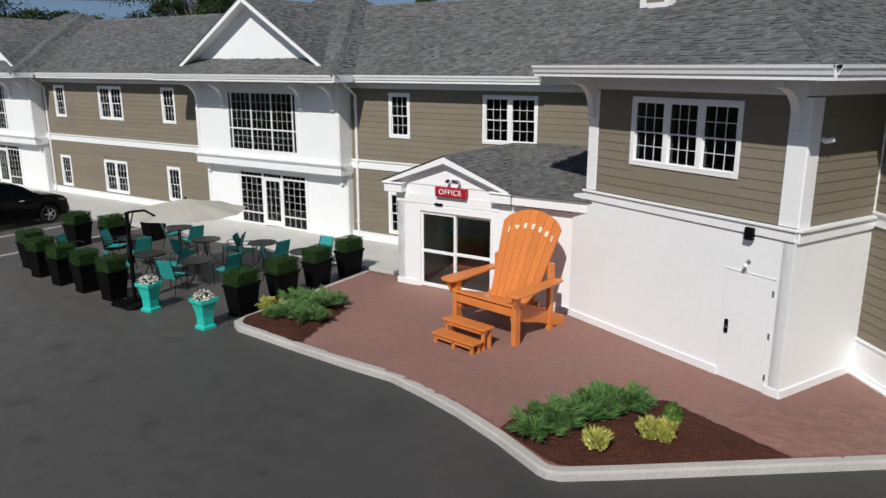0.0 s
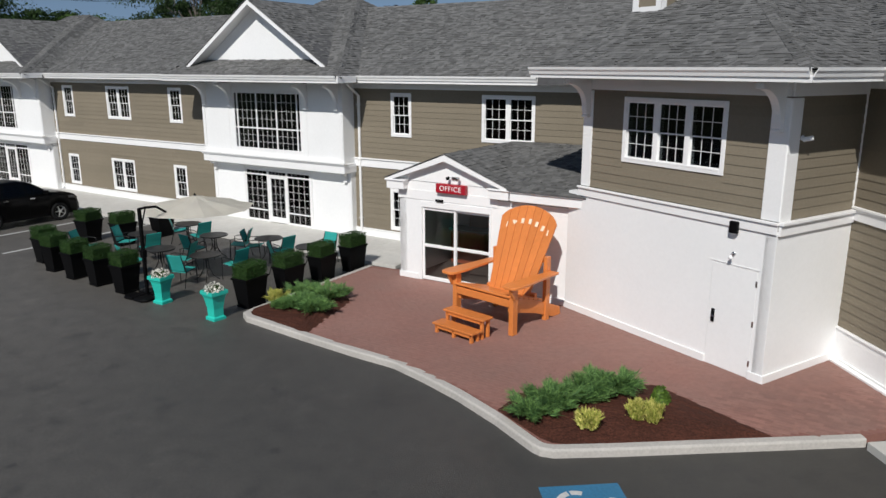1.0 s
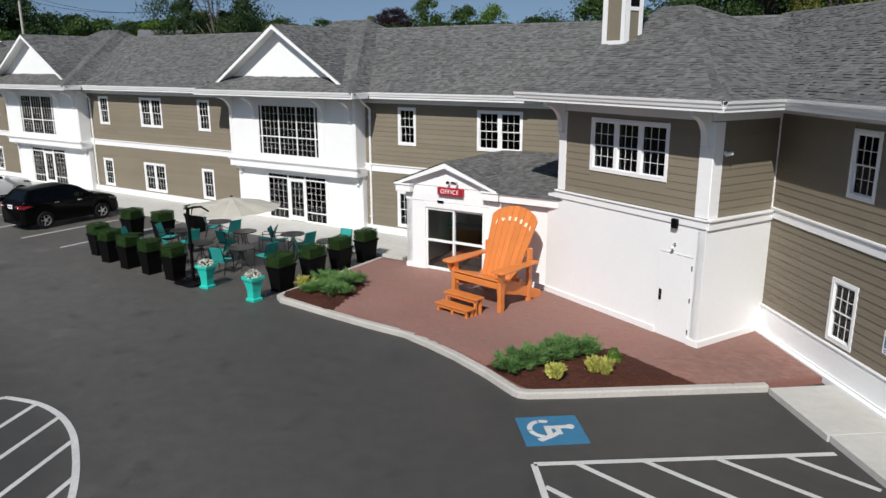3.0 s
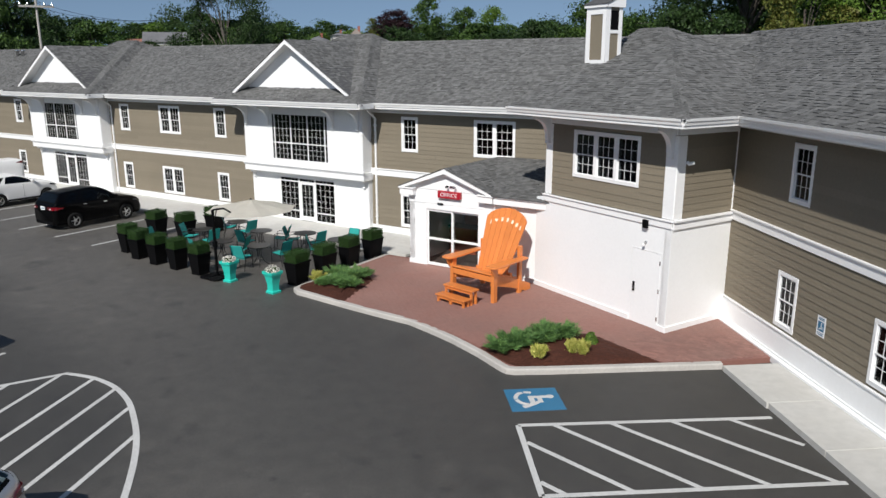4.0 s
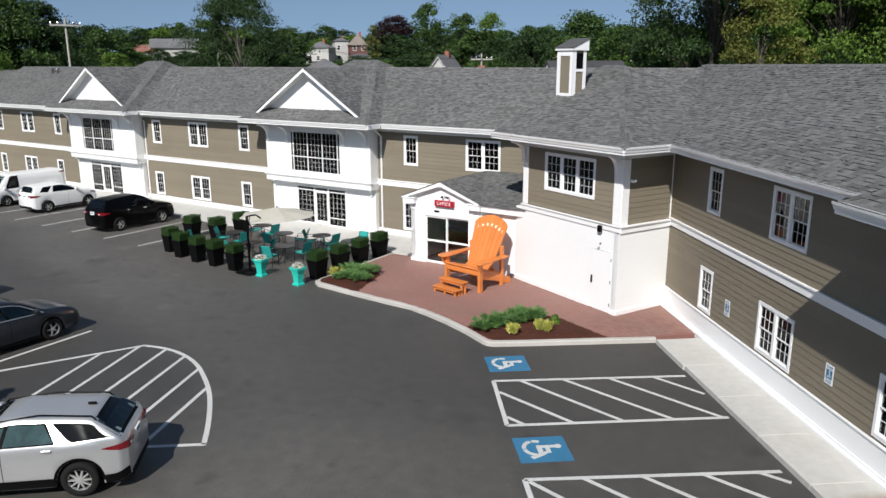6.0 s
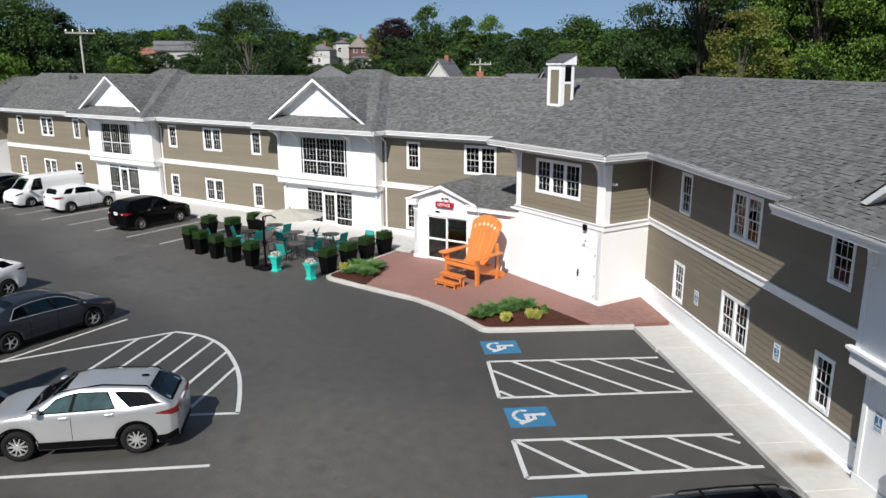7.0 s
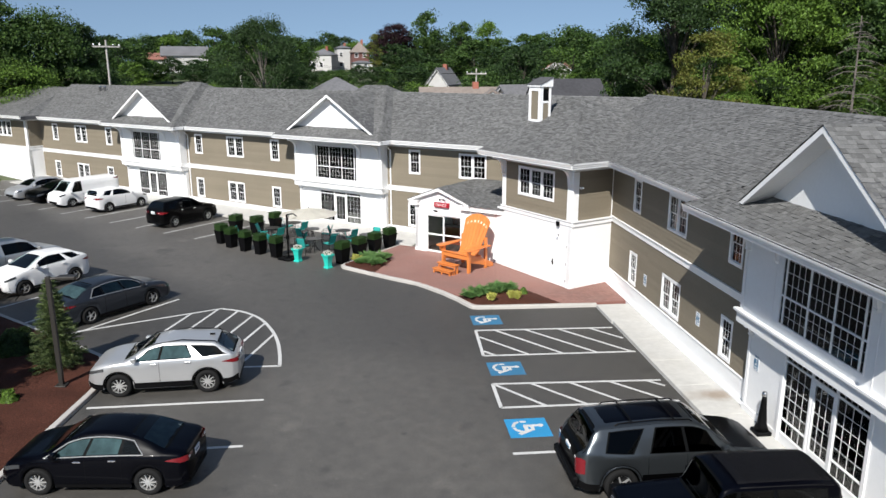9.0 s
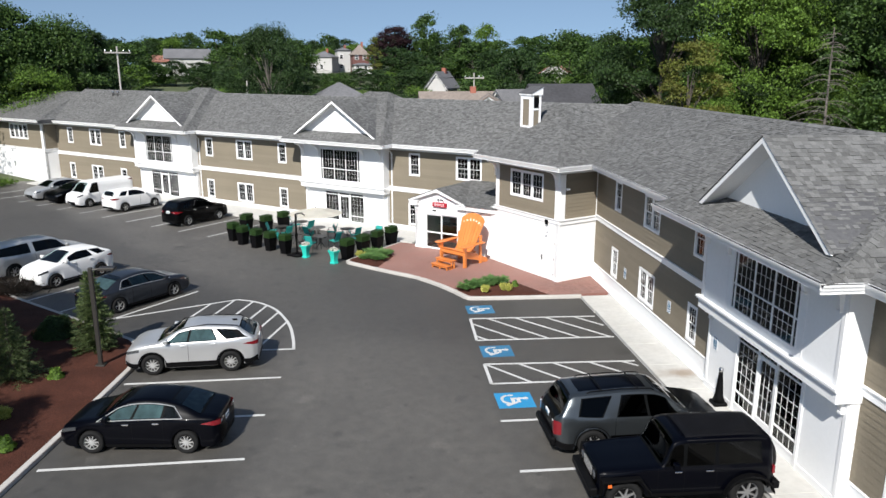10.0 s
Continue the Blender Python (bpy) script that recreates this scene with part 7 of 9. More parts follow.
def wheel(parent, x, y, r, spokes=7, width=0.21, rim=M_RIM):
    key = (round(r, 3), spokes, rim.name)
    if key not in WHEELS:
        bm = bmesh.new()
        w = width / 2
        lathe(bm, [(r * 0.62, -w), (r * 0.94, -w), (r, -w * 0.72), (r, w * 0.72), (r * 0.94, w), (r * 0.62, w), (r * 0.62, -w)], 28, pose(0, 0, 0, -90, 0, 0), caps=False)
        ty = finish("tyre", bm, M_TYRE, True)
        bm = bmesh.new()
        lathe(bm, [(r * 0.655, w * 0.2), (r * 0.66, w * 0.9), (r * 0.60, w * 0.93), (r * 0.58, w * 0.35), (r * 0.57, w * 0.2)], 28, pose(0, 0, 0, -90, 0, 0), caps=False)
        for k in range(spokes):
            a = 360 / spokes * k
            m = pose(0, 0, 0, 0, a, 0)
            for v in box(bm, r * 0.10, r * 0.60, w * 0.42, w * 0.86, -r * 0.045, r * 0.045):
                v.co.z *= 1.5 - 0.9 * (v.co.x / (r * 0.6))
                v.co = m @ v.co
        lathe(bm, [(r * 0.15, w * 0.4), (r * 0.15, w * 0.92), (r * 0.05, w * 0.95)], 14, pose(0, 0, 0, -90, 0, 0))
        ri = finish("rim", bm, rim)
        # black disc behind the spokes, standing in for the shade inside the wheel
        bm = bmesh.new()
        lathe(bm, [(r * 0.57, w * 0.36), (r * 0.57, w * 0.40), (0.02, w * 0.41)], 20, pose(0, 0, 0, -90, 0, 0))
        WHEELS[key] = (ty, ri, finish("brake_shadow", bm, M_BLACK))
    ty, ri, br = WHEELS[key]
    t = new("wheel")
    t.parent = parent
    t.matrix_local = pose(x, y, r, 0, 0, 0 if y > 0 else 180)
    for nm, me in (("tyre", ty), ("rim", ri), ("wheel_well_disc", br)):
        o = new(nm, me)
        o.parent = t


def car(m, label, sh, material, windows, shield, rear_glass, spokes=7, rails=False, lamps=True, trim=None, glass_material=None, plates=True, rim=M_RIM, wrap=0.0, chrome=False, cabin=False, tall_lamps=False):
    """A parked car from its shape; windows: quads of the side glass as (x low rear, x low front, x top rear, x top front)."""
    root = thing("car", label, "car", "parked cars", m=m)
    n = 110
    xs = np.linspace(-sh.L / 2, sh.L / 2, n)
    bm = bmesh.new()
    rows = []
    for x in xs:
        s = sh.section(x)
        pts = [(x, y, z) for y, z in s] + [(x, -y, z) for y, z in s[-2::-1]]
        rows.append([bm.verts.new(p) for p in pts])
    for a, b in zip(rows, rows[1:]):
        for i in range(len(a) - 1):
            bm.faces.new((a[i], b[i], b[i + 1], a[i + 1]))
    bm.faces.new(rows[0])
    bm.faces.new(rows[-1][::-1])
    body = part("body", bm, material, root, smooth=True)
    bm = bmesh.new()
    c = sh.clear
    box(bm, -sh.L / 2 + 0.2, sh.L / 2 - 0.2, -sh.W / 2 + 0.28, sh.W / 2 - 0.28, c - 0.04, c + 0.35)
    for a in sh.ax:
        box(bm, a - sh.r * 1.15, a + sh.r * 1.15, -sh.W / 2 + 0.24, sh.W / 2 - 0.24, c, sh.r * 2 + 0.04)
    part("underbody", bm, M_BLACK, root)
    # dark sills and bumper strips
    for sy in (1, -1):
        lo = []
        for k in range(13):
            x = sh.ax[0] + sh.r * 1.2 + (sh.wb - 2.4 * sh.r) * k / 12
            p, q = sh.low(x, c + 0.01, 0.008), sh.low(x, c + (0.20 if trim else 0.10), 0.008)
            lo.append([Vector((p.x, sy * p.y, p.z)), Vector((q.x, sy * q.y, q.z))])
        patch("sill", lo, trim or M_BLACK, root)
    if trim:
        for a in sh.ax:
            for sy in (1, -1):
                grid = []
                for q in range(-6, 187, 12):
                    row = []
                    for k in (1.165, 1.26, 1.31):
                        x, z = a + sh.r * k * math.cos(radians(q)), sh.r + sh.r * k * math.sin(radians(q))
                        row.append(Vector((x, sy * sh.low(x, max(z, c + 0.02), 0.010 if k < 1.3 else 0.003).y, max(z, c + 0.02))))
                    grid.append(row)
                patch("wheel_arch", grid, trim, root)
        for xa, xb in ((-sh.L / 2 + 0.015, sh.ax[0] - sh.r * 1.29), (sh.ax[1] + sh.r * 1.29, sh.L / 2 - 0.015)):
            for sy in (1, -1):
                grid = []
                for k in range(7):
                    x = xa + (xb - xa) * k / 6
                    zb = sh.section(x)[0][1]
                    grid.append([Vector((x, sy * sh.low(x, z, 0.007).y, z)) for z in (zb + 0.005, zb + 0.10, zb + 0.19)])
                patch("bumper_cladding", grid, trim, root)
    for x in sh.ax:
        for sy in (1, -1):
            wheel(root, x, sy * (sh.W / 2 - 0.115), sh.r, spokes, rim=rim)
    # glass over near-black sheets: their rims are the seals, the rest stands in for the unlit cabin
    def side_patch(name, quad, low, high, out, material, grow=0.0):
        b0, b1, t0, t1 = quad[0] - grow, quad[1] + grow, quad[2] - grow, quad[3] + grow
        for sy in (1, -1):
            grid = []
            for j in range(5):
                f = j / 4
                row = []
                for i in range(9):
                    g = i / 8
                    x = (b0 + (b1 - b0) * g) * (1 - f) + (t0 + (t1 - t0) * g) * f
                    s = sh.section(x)
                    z0, z1 = s[5][1] + low, s[7][1] - high
                    p = sh.side(x, z0 + (z1 - z0) * f, out)
                    row.append(Vector((p.x, sy * p.y, p.z)))
                grid.append(row)
            patch(name, grid, material, root)

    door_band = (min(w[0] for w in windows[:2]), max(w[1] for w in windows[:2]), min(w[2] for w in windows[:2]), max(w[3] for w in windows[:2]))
    side_patch("window_seal", door_band, 0.012, 0.034, 0.005, M_CABINDARK, 0.035)
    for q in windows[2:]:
        side_patch("window_seal", (q[0] - wrap, q[1], q[2] - wrap, q[3]), 0.012, 0.034, 0.005, M_CABINDARK, 0.035)
    if cabin:
        for q in windows[:2]:
            side_patch("seat_side", q, 0.035, 0.055, 0.0075, M_SEATS)
    for q in windows:
        side_patch("side_window", q, 0.03, 0.05, 0.010, glass_material or M_CARGLASS)
    if chrome:
        for sy in (1, -1):
            n0 = windows[2] if len(windows) > 2 else windows[0]
            b0, b1, t0, t1 = n0[0] - 0.06, door_band[1] + 0.06, n0[2] - 0.02, door_band[3] + 0.03
            line_low = [sh.side(b0 + (b1 - b0) * k / 10, sh.section(b0 + (b1 - b0) * k / 10)[5][1] + 0.012, 0.012) for k in range(11)]
            line_top = [sh.side(t1 + (t0 - t1) * k / 10, sh.section(t1 + (t0 - t1) * k / 10)[7][1] - 0.03, 0.012) for k in range(11)]
            bm = bmesh.new()
            tube(bm, [Vector((p.x, sy * p.y, p.z)) for p in line_low + line_top + line_low[:1]], 0.013, 5)
            part("chrome_trim", bm, M_RIM, root)
    for nm, ends in (("windscreen", shield), ("rear_window", rear_glass)):
        if not ends:
            continue
        xa, xb = ends
        e = 0.05 if xb > xa else -0.05
        patch("window_seal", [[sh.over(xa - e + (xb - xa + 2 * e) * j / 6, v, 0.004) for v in (-0.99, -0.7, -0.35, 0, 0.35, 0.7, 0.99)] for j in range(7)], M_CABINDARK, root)
        if cabin and nm == "rear_window":
            patch("parcel_shelf", [[sh.over(xa + (xb - xa) * j / 6, v, 0.0075) for v in (-0.88, -0.5, 0, 0.5, 0.88)] for j in range(5)], M_SEATS, root)
        patch(nm, [[sh.over(xa + (xb - xa) * j / 6, v, 0.010) for v in (-0.91, -0.7, -0.35, 0, 0.35, 0.7, 0.91)] for j in range(7)], glass_material or M_CARGLASS, root)
    # door shuts
    gaps = sorted({round(door_band[0] - 0.06, 3), round(windows[0][1] + 0.04, 3), round(door_band[1] + 0.10, 3)})
    for xg in gaps:
        for sy in (1, -1):
            if min(abs(xg - a) for a in sh.ax) < sh.r * 1.2:
                continue
            zt = sh.section(xg)[5][1]
            grid = []
            for k in range(8):
                z = c + 0.10 + (zt - 0.02 - c - 0.10) * k / 7
                grid.append([Vector((xg + o, sy * sh.low(xg + o, z, 0.0035).y, z)) for o in (-0.006, 0.006)])
            patch("door_shut", grid, M_BLACK, root)
    # lamps, handles, mirrors, plate
    nose, tail = sh.L / 2, -sh.L / 2
    for sy in (1, -1):
        if lamps:
            zb = interp(nose - 0.25, sh.top)
            patch("headlight", [[Vector((x, sy * sh.low(x, q, 0.008).y, q)) for q in (z, z - 0.09)] for x, z in ((nose - 0.50, zb - 0.05), (nose - 0.32, zb - 0.08), (nose - 0.16, zb - 0.12), (nose - 0.06, zb - 0.15))], M_LAMPW, root)
            zt = interp(tail + 0.05, sh.top) - 0.05
            upright = ((tail + 0.16, 0.0, 0.02, 0.36), (tail + 0.08, 0.0, 0.0, 0.38), (tail - 0.010, 0.0, 0.0, 0.38), (tail - 0.013, 0.06, 0.0, 0.38), (tail - 0.013, 0.12, 0.03, 0.36))
            slim = ((tail + 0.46, 0.0, 0.060, 0.075), (tail + 0.30, 0.0, 0.030, 0.105), (tail + 0.14, 0.0, 0.010, 0.135), (tail + 0.02, 0.0, 0.0, 0.145), (tail - 0.012, 0.03, 0.0, 0.145), (tail - 0.014, 0.15, 0.01, 0.125), (tail - 0.014, 0.30, 0.035, 0.095))
            rows = []
            for x, inn, hi, lo in (upright if tall_lamps else slim):
                row = []
                for q in (0, 0.5, 1):
                    z = zt - hi - (lo - hi) * q
                    y = sh.low(max(x, tail + 0.004), z, 0.010).y - inn
                    row.append(Vector((x, sy * y, z)))
                rows.append(row)
            patch("tail_light", rows, M_LAMPR, root)
            bm = bmesh.new()
            zl = zt - (0.075 if not tall_lamps else 0.02)
            y = sh.low(tail + 0.03, zl, 0.0).y
            box(bm, tail - 0.020, tail - 0.0145, sy * (y - 0.10) - 0.035, sy * (y - 0.10) + 0.035, zl - 0.02, zl + 0.02)
            part("reversing_light", bm, M_TRIM, root)
        for b in windows[:2]:
            xh = b[0] + 0.12
            zh = sh.section(xh)[5][1] - 0.10
            p = sh.low(xh, zh)
            bm = bmesh.new()
            box(bm, xh - 0.09, xh + 0.09, sy * p.y - 0.012, sy * p.y + 0.022 * sy + 0.012, zh - 0.018, zh + 0.018)
            part("door_handle", bm, M_CHROME if material in (P_BLACK, P_NAVY) else material, root, bevel=0.005)
        xm = shield[0] - 0.30 if shield else sh.ax[1] - 0.5
        p = sh.side(xm, sh.section(xm)[5][1] + 0.06)
        bm = bmesh.new()
        box(bm, xm - 0.05, xm + 0.09, min(sy * (p.y + 0.03), sy * (p.y + 0.21)), max(sy * (p.y + 0.03), sy * (p.y + 0.21)), p.z - 0.03, p.z + 0.11)
        part("mirror", bm, material, root, bevel=0.02)
    if plates:
        bm = bmesh.new()
        zp = interp(tail + 0.3, sh.belt) - 0.30
        box(bm, tail - 0.008, tail + 0.03, -0.16, 0.16, zp, zp + 0.15)
        part("plate", bm, M_TRIM, root)
        bm = bmesh.new()
        box(bm, tail - 0.011, tail - 0.0085, -0.12, 0.12, zp + 0.05, zp + 0.10)
        part("plate_bar", bm, M_BLUE, root)
    bm = bmesh.new()
    box(bm, nose - 0.05, nose + 0.004, -0.5, 0.5, c + 0.10, c + 0.26)
    part("grille", bm, M_BLACK, root, bevel=0.01)
    bm = bmesh.new()
    box(bm, tail - 0.006, tail + 0.08, -sh.W * 0.36, sh.W * 0.36, c + 0.02, c + 0.16)
    part("rear_bumper_strip", bm, M_BLACK, root, bevel=0.01)
    if rails:
        x0, x1 = rails
        for sy in (1, -1):
            bm = bmesh.new()
            pts = [sh.over(x, 0.88 * sy, o) for x, o in ((x0, 0.0), (x0 + 0.08, 0.045), ((x0 + x1) / 2, 0.05), (x1 - 0.08, 0.045), (x1, 0.0))]
            tube(bm, pts, 0.017, 6)
            part("roof_rail", bm, M_BLACK if trim else M_STEEL, root)
    return root


def sedan(L=4.62, W=1.76, H=1.46, wb=2.70, r=0.315):
    h = L / 2
    k = L / 4.62
    top = [(-h, 0.78), (-h + 0.05, 0.98), (-h + 0.34 * k, 1.055), (-h + 0.52 * k, 1.08), (-h + 0.95 * k, H - 0.185), (-h + 1.35 * k, H - 0.07), (-h + 1.80 * k, H - 0.01), (-h + 2.10 * k, H), (-h + 2.50 * k, H - 0.025), (-h + 2.92 * k, H - 0.135), (h - 1.08 * k, 1.00), (h - 0.5 * k, 0.90), (h - 0.12, 0.75), (h, 0.58)]
    belt = [(-h, 0.76), (-h + 0.1, 0.95), (-h + 1.0 * k, 1.00), (h - 1.1 * k, 0.91), (h - 0.2, 0.71), (h, 0.56)]
    sh = Shape(L, W, H, wb, 0.96 * k, r, belt, top, 0.19, 0.62)
    wins = [(-0.66 * k, 0.12 * k, -0.72 * k, -0.02 * k), (0.20 * k, 1.10 * k, 0.06 * k, 0.56 * k), (-1.22 * k, -0.74 * k, -1.00 * k, -0.80 * k)]
    return sh, wins, (h - 1.14 * k, -h + 2.86 * k), (-h + 0.56 * k, -h + 1.36 * k)


def suv(L=4.65, W=1.84, H=1.66, wb=2.72, r=0.35, rake=0.45):
    h = L / 2
    top = [(-h, 0.98), (-h + 0.05, 1.10), (-h + 0.13, 1.17), (-h + 0.13 + rake, H - 0.13), (-h + 0.26 + rake, H - 0.07), (-h + 1.7, H - 0.01), (-h + 2.1, H), (h - 2.15, H - 0.02), (h - 1.85, H - 0.09), (h - 1.08, 1.14), (h - 0.55, 1.07), (h - 0.14, 0.92), (h - 0.03, 0.78), (h, 0.62)]
    belt = [(-h, 0.96), (-h + 0.2, 1.19), (-h + 1.2, 1.13), (h - 1.0, 1.07), (h - 0.2, 0.86), (h, 0.60)]
    sh = Shape(L, W, H, wb, 0.98 * L / 4.65, r, belt, top, 0.24, 0.64)
    k = L / 4.65
    wins = [(-0.90 * k, 0.06, -0.70 * k, -0.02), (0.14, 1.00 * k, 0.06, 0.42 * k), (-1.76 * k, -1.28 * k, -1.42 * k, -0.88 * k)]
    return sh, wins, (h - 1.12, h - 1.88), (-h + 0.17, -h + 0.12 + rake)


def put(x, y, heading):
    return pose(x, y, 0.001, 0, 0, heading)


# side stalls by the island
sh, wi, ws, rg = suv(4.38, 1.80, 1.60, 2.56, 0.36)
cross = car(put(-7.55, 3.42, 182.5), "silver compact crossover with roof rails in a parking stall", sh, P_SILVER, wi, ws, rg, 10, rails=(-1.60, 0.50), trim=M_BLACK, wrap=0.22, cabin=True)
bm = bmesh.new()
side_prism(bm, [(-0.02, 0.0), (0.02, 0.0), (0.008, 0.055), (-0.008, 0.055)], -0.10, 0.06, pose(-1.35, 0, sh.over(-1.35, 0, 0.0).z))
part("roof_fin", bm, M_BLACK, cross)
sh, wi, ws, rg = sedan(4.32, 1.74, 1.45, 2.54, 0.325)
car(put(-7.63, -2.0, 174.5), "glossy black compact sedan in a parking stall", sh, P_NAVY, wi, ws, rg, 10, chrome=True, cabin=True)
sh, wi, ws, rg = sedan(4.80, 1.83, 1.47, 2.80, 0.33)
car(put(-11.85, 11.0, 52.5), "dark blue-grey sedan in a parking stall", sh, P_BLUE, wi, ws, rg, 5, chrome=True, cabin=True)
sh, wi, ws, rg = suv(4.12, 1.72, 1.56, 2.42, 0.33, 0.55)
car(put(-16.15, 14.9, 236.0), "white crossover parked nose to the island", sh, P_WHITE, wi, ws, rg, 5)
sh, wi, ws, rg = suv(5.30, 1.82, 1.70, 3.3, 0.36, 0.12)
wi = [(-0.35, 0.35, -0.35, 0.30), (0.45, 1.30, 0.40, 0.85), (-2.35, -0.65, -2.30, -0.65)]
car(put(-18.6, 17.0, 54.0), "silver pickup truck with a matching cargo cap", sh, P_SILVER, wi, ws, rg, 6)
# stalls along the long wing


def at_wing(s, d, inward=True):
    p = ML @ Vector((s, d, 0))
    return put(p.x, p.y, 51.3 if inward else 231.3)


sh, wi, ws, rg = suv(4.30, 1.80, 1.68, 2.50, 0.35, 0.30)
car(at_wing(13.85, 5.35), "glossy black crossover parked nose to the wing", sh, P_BLACK, wi, ws, rg, 5)
sh, wi, ws, rg = suv(3.95, 1.76, 1.58, 2.45, 0.33, 0.10)
car(at_wing(21.65, 4.75), "white boxy compact hatchback with dark windows", sh, P_WHITE, wi, ws, rg, 5)
h = 2.36
vtop = [(-h, 1.72), (-h + 0.06, 1.82), (-h + 0.2, 1.86), (h - 1.5, 1.86), (h - 1.15, 1.76), (h - 0.55, 1.13), (h - 0.12, 0.98), (h, 0.70)]
vbelt = [(-h, 1.05), (h - 1.2, 1.02), (h - 0.5, 0.98), (h, 0.68)]
vsh = Shape(4.72, 1.70, 1.80, 2.92, 0.85, 0.31, vbelt, vtop, 0.20, 0.84, 0.6)
car(at_wing(25.5, 4.8, False), "white compact panel van parked nose out", vsh, P_WHITE, [(0.62, 1.42, 0.62, 1.02)], (h - 0.58, h - 1.12), None, 5)
sh, wi, ws, rg = sedan()
car(at_wing(28.4, 4.8, False), "black sedan parked nose out by the wing", sh, P_BLACK, wi, ws, rg, 7)
sh, wi, ws, rg = sedan(4.7, 1.8)
car(at_wing(31.1, 4.9, False), "silver sedan parked nose out by the wing", sh, P_SILVER, wi, ws, rg, 7)
# stalls along the side wing
sh, wi, ws, rg = suv(4.80, 1.90, 1.76, 2.79, 0.39, 0.30)
wi = [(-0.72, 0.10, -0.54, 0.05), (0.18, 1.02, 0.12, 0.62), (-1.76, -1.16, -1.64, -0.86)]
truck = car(put(5.72, -3.30, 1.0), "dark grey body-on-frame sport utility with roof rack", sh, P_GREY, wi, ws, rg, 5, rails=(-1.5, 0.35), trim=M_BLACK, glass_material=M_TINTED, tall_lamps=True)
for sy in (1, -1):
    grid = []
    for k in range(13):
        x = sh.ax[0] + sh.r * 1.22 + (sh.wb - 2.44 * sh.r) * k / 12
        grid.append([Vector((x, sy * sh.low(x, z, 0.007).y, z)) for z in (0.36, 0.46, 0.56, 0.64)])
    patch("side_cladding", grid, P_BLACK, truck, "black lower door cladding")
    for a in sh.ax:
        bm = bmesh.new()
        tube(bm, [(a + sh.r * 1.20 * math.cos(radians(q)), sy * (sh.low(a + sh.r * 1.2 * math.cos(radians(q)), sh.r + sh.r * 1.2 * math.sin(radians(q)), 0.0).y + 0.004), sh.r + sh.r * 1.20 * math.sin(radians(q))) for q in range(0, 181, 15)], 0.028, 6)
        part("arch_flare", bm, P_GREY, truck)
patch("hood_panel", [[sh.over(1.30 + 0.92 * j / 6, v, 0.005) for v in (-0.95, -0.6, -0.3, 0, 0.3, 0.6, 0.95)] for j in range(7)], P_BLACK, truck, "dark glossy bonnet")
patch("roof_panel", [[sh.over(-1.93 + 2.36 * j / 8, v, 0.005) for v in (-0.97, -0.6, -0.3, 0, 0.3, 0.6, 0.97)] for j in range(9)], P_NAVY, truck, "dark roof panel")
tail = -sh.L / 2
patch("tailgate", [[Vector((tail - 0.008, y, z)) for y in (-0.62, -0.3, 0, 0.3, 0.62)] for z in (0.60, 0.75, 0.94)] + [[sh.over(tail + o, v, 0.006) for v in (-0.86, -0.4, 0, 0.4, 0.86)] for o in (0.01, 0.05, 0.09, 0.13)], P_BLACK, truck, "near-black tailgate")
bm = bmesh.new()
box(bm, tail - 0.11, tail + 0.04, -0.84, 0.84, 0.40, 0.60)
part("rear_bumper", bm, M_BLACK, truck, "black moulded rear bumper", bevel=0.04)
for x in (-1.1, -0.1):
    bm = bmesh.new()
    tube(bm, [sh.over(x, v, 0.055) for v in (-0.88, -0.4, 0, 0.4, 0.88)], 0.022, 6)
    part("cross_bar", bm, M_BLACK, truck)

# open-road four-door off-roader
h = 2.1
jtop = [(-h, 1.05), (-h + 0.02, 1.20), (-h + 0.10, 1.74), (-h + 0.25, 1.80), (-h + 0.9, 1.83), (h - 2.0, 1.82), (h - 1.76, 1.76), (h - 1.46, 1.20), (h - 1.35, 1.18), (h - 0.7, 1.15), (h - 0.1, 1.10), (h, 1.05)]
jbelt = [(-h, 1.03), (-h + 0.1, 1.16), (h - 1.4, 1.15), (h, 1.02)]
jsh = Shape(4.2, 1.64, 1.83, 2.95, 0.62, 0.42, jbelt, jtop, 0.42, 0.86, 1.0)
jeep = car(put(5.82, -6.05, 179.0), "black four-door off-road vehicle with a soft top and flared wings", jsh, P_NAVY, [(-0.62, 0.05, -0.62, 0.03), (0.13, 0.62, 0.12, 0.42), (-1.75, -0.72, -1.70, -0.72)], (h - 1.48, h - 1.74), (-h + 0.03, -h + 0.095), 7, lamps=False, plates=False, glass_material=M_TINTED, rim=M_RIMD)
M_SOFT = surface("black_canvas", (0.004, 0.004, 0.005), 0.6, spec=0.15, large=(2, 0.1), fine=(60, 0.1), bump=(200, 0.2))
patch("soft_top", [[jsh.over(-h + 0.24 + (h * 2 - 2.2 - 0.1) * j / 8, v, 0.014) for v in (-0.99, -0.7, -0.35, 0, 0.35, 0.7, 0.99)] for j in range(9)], M_SOFT, jeep, "matt black fabric top", 0.01)
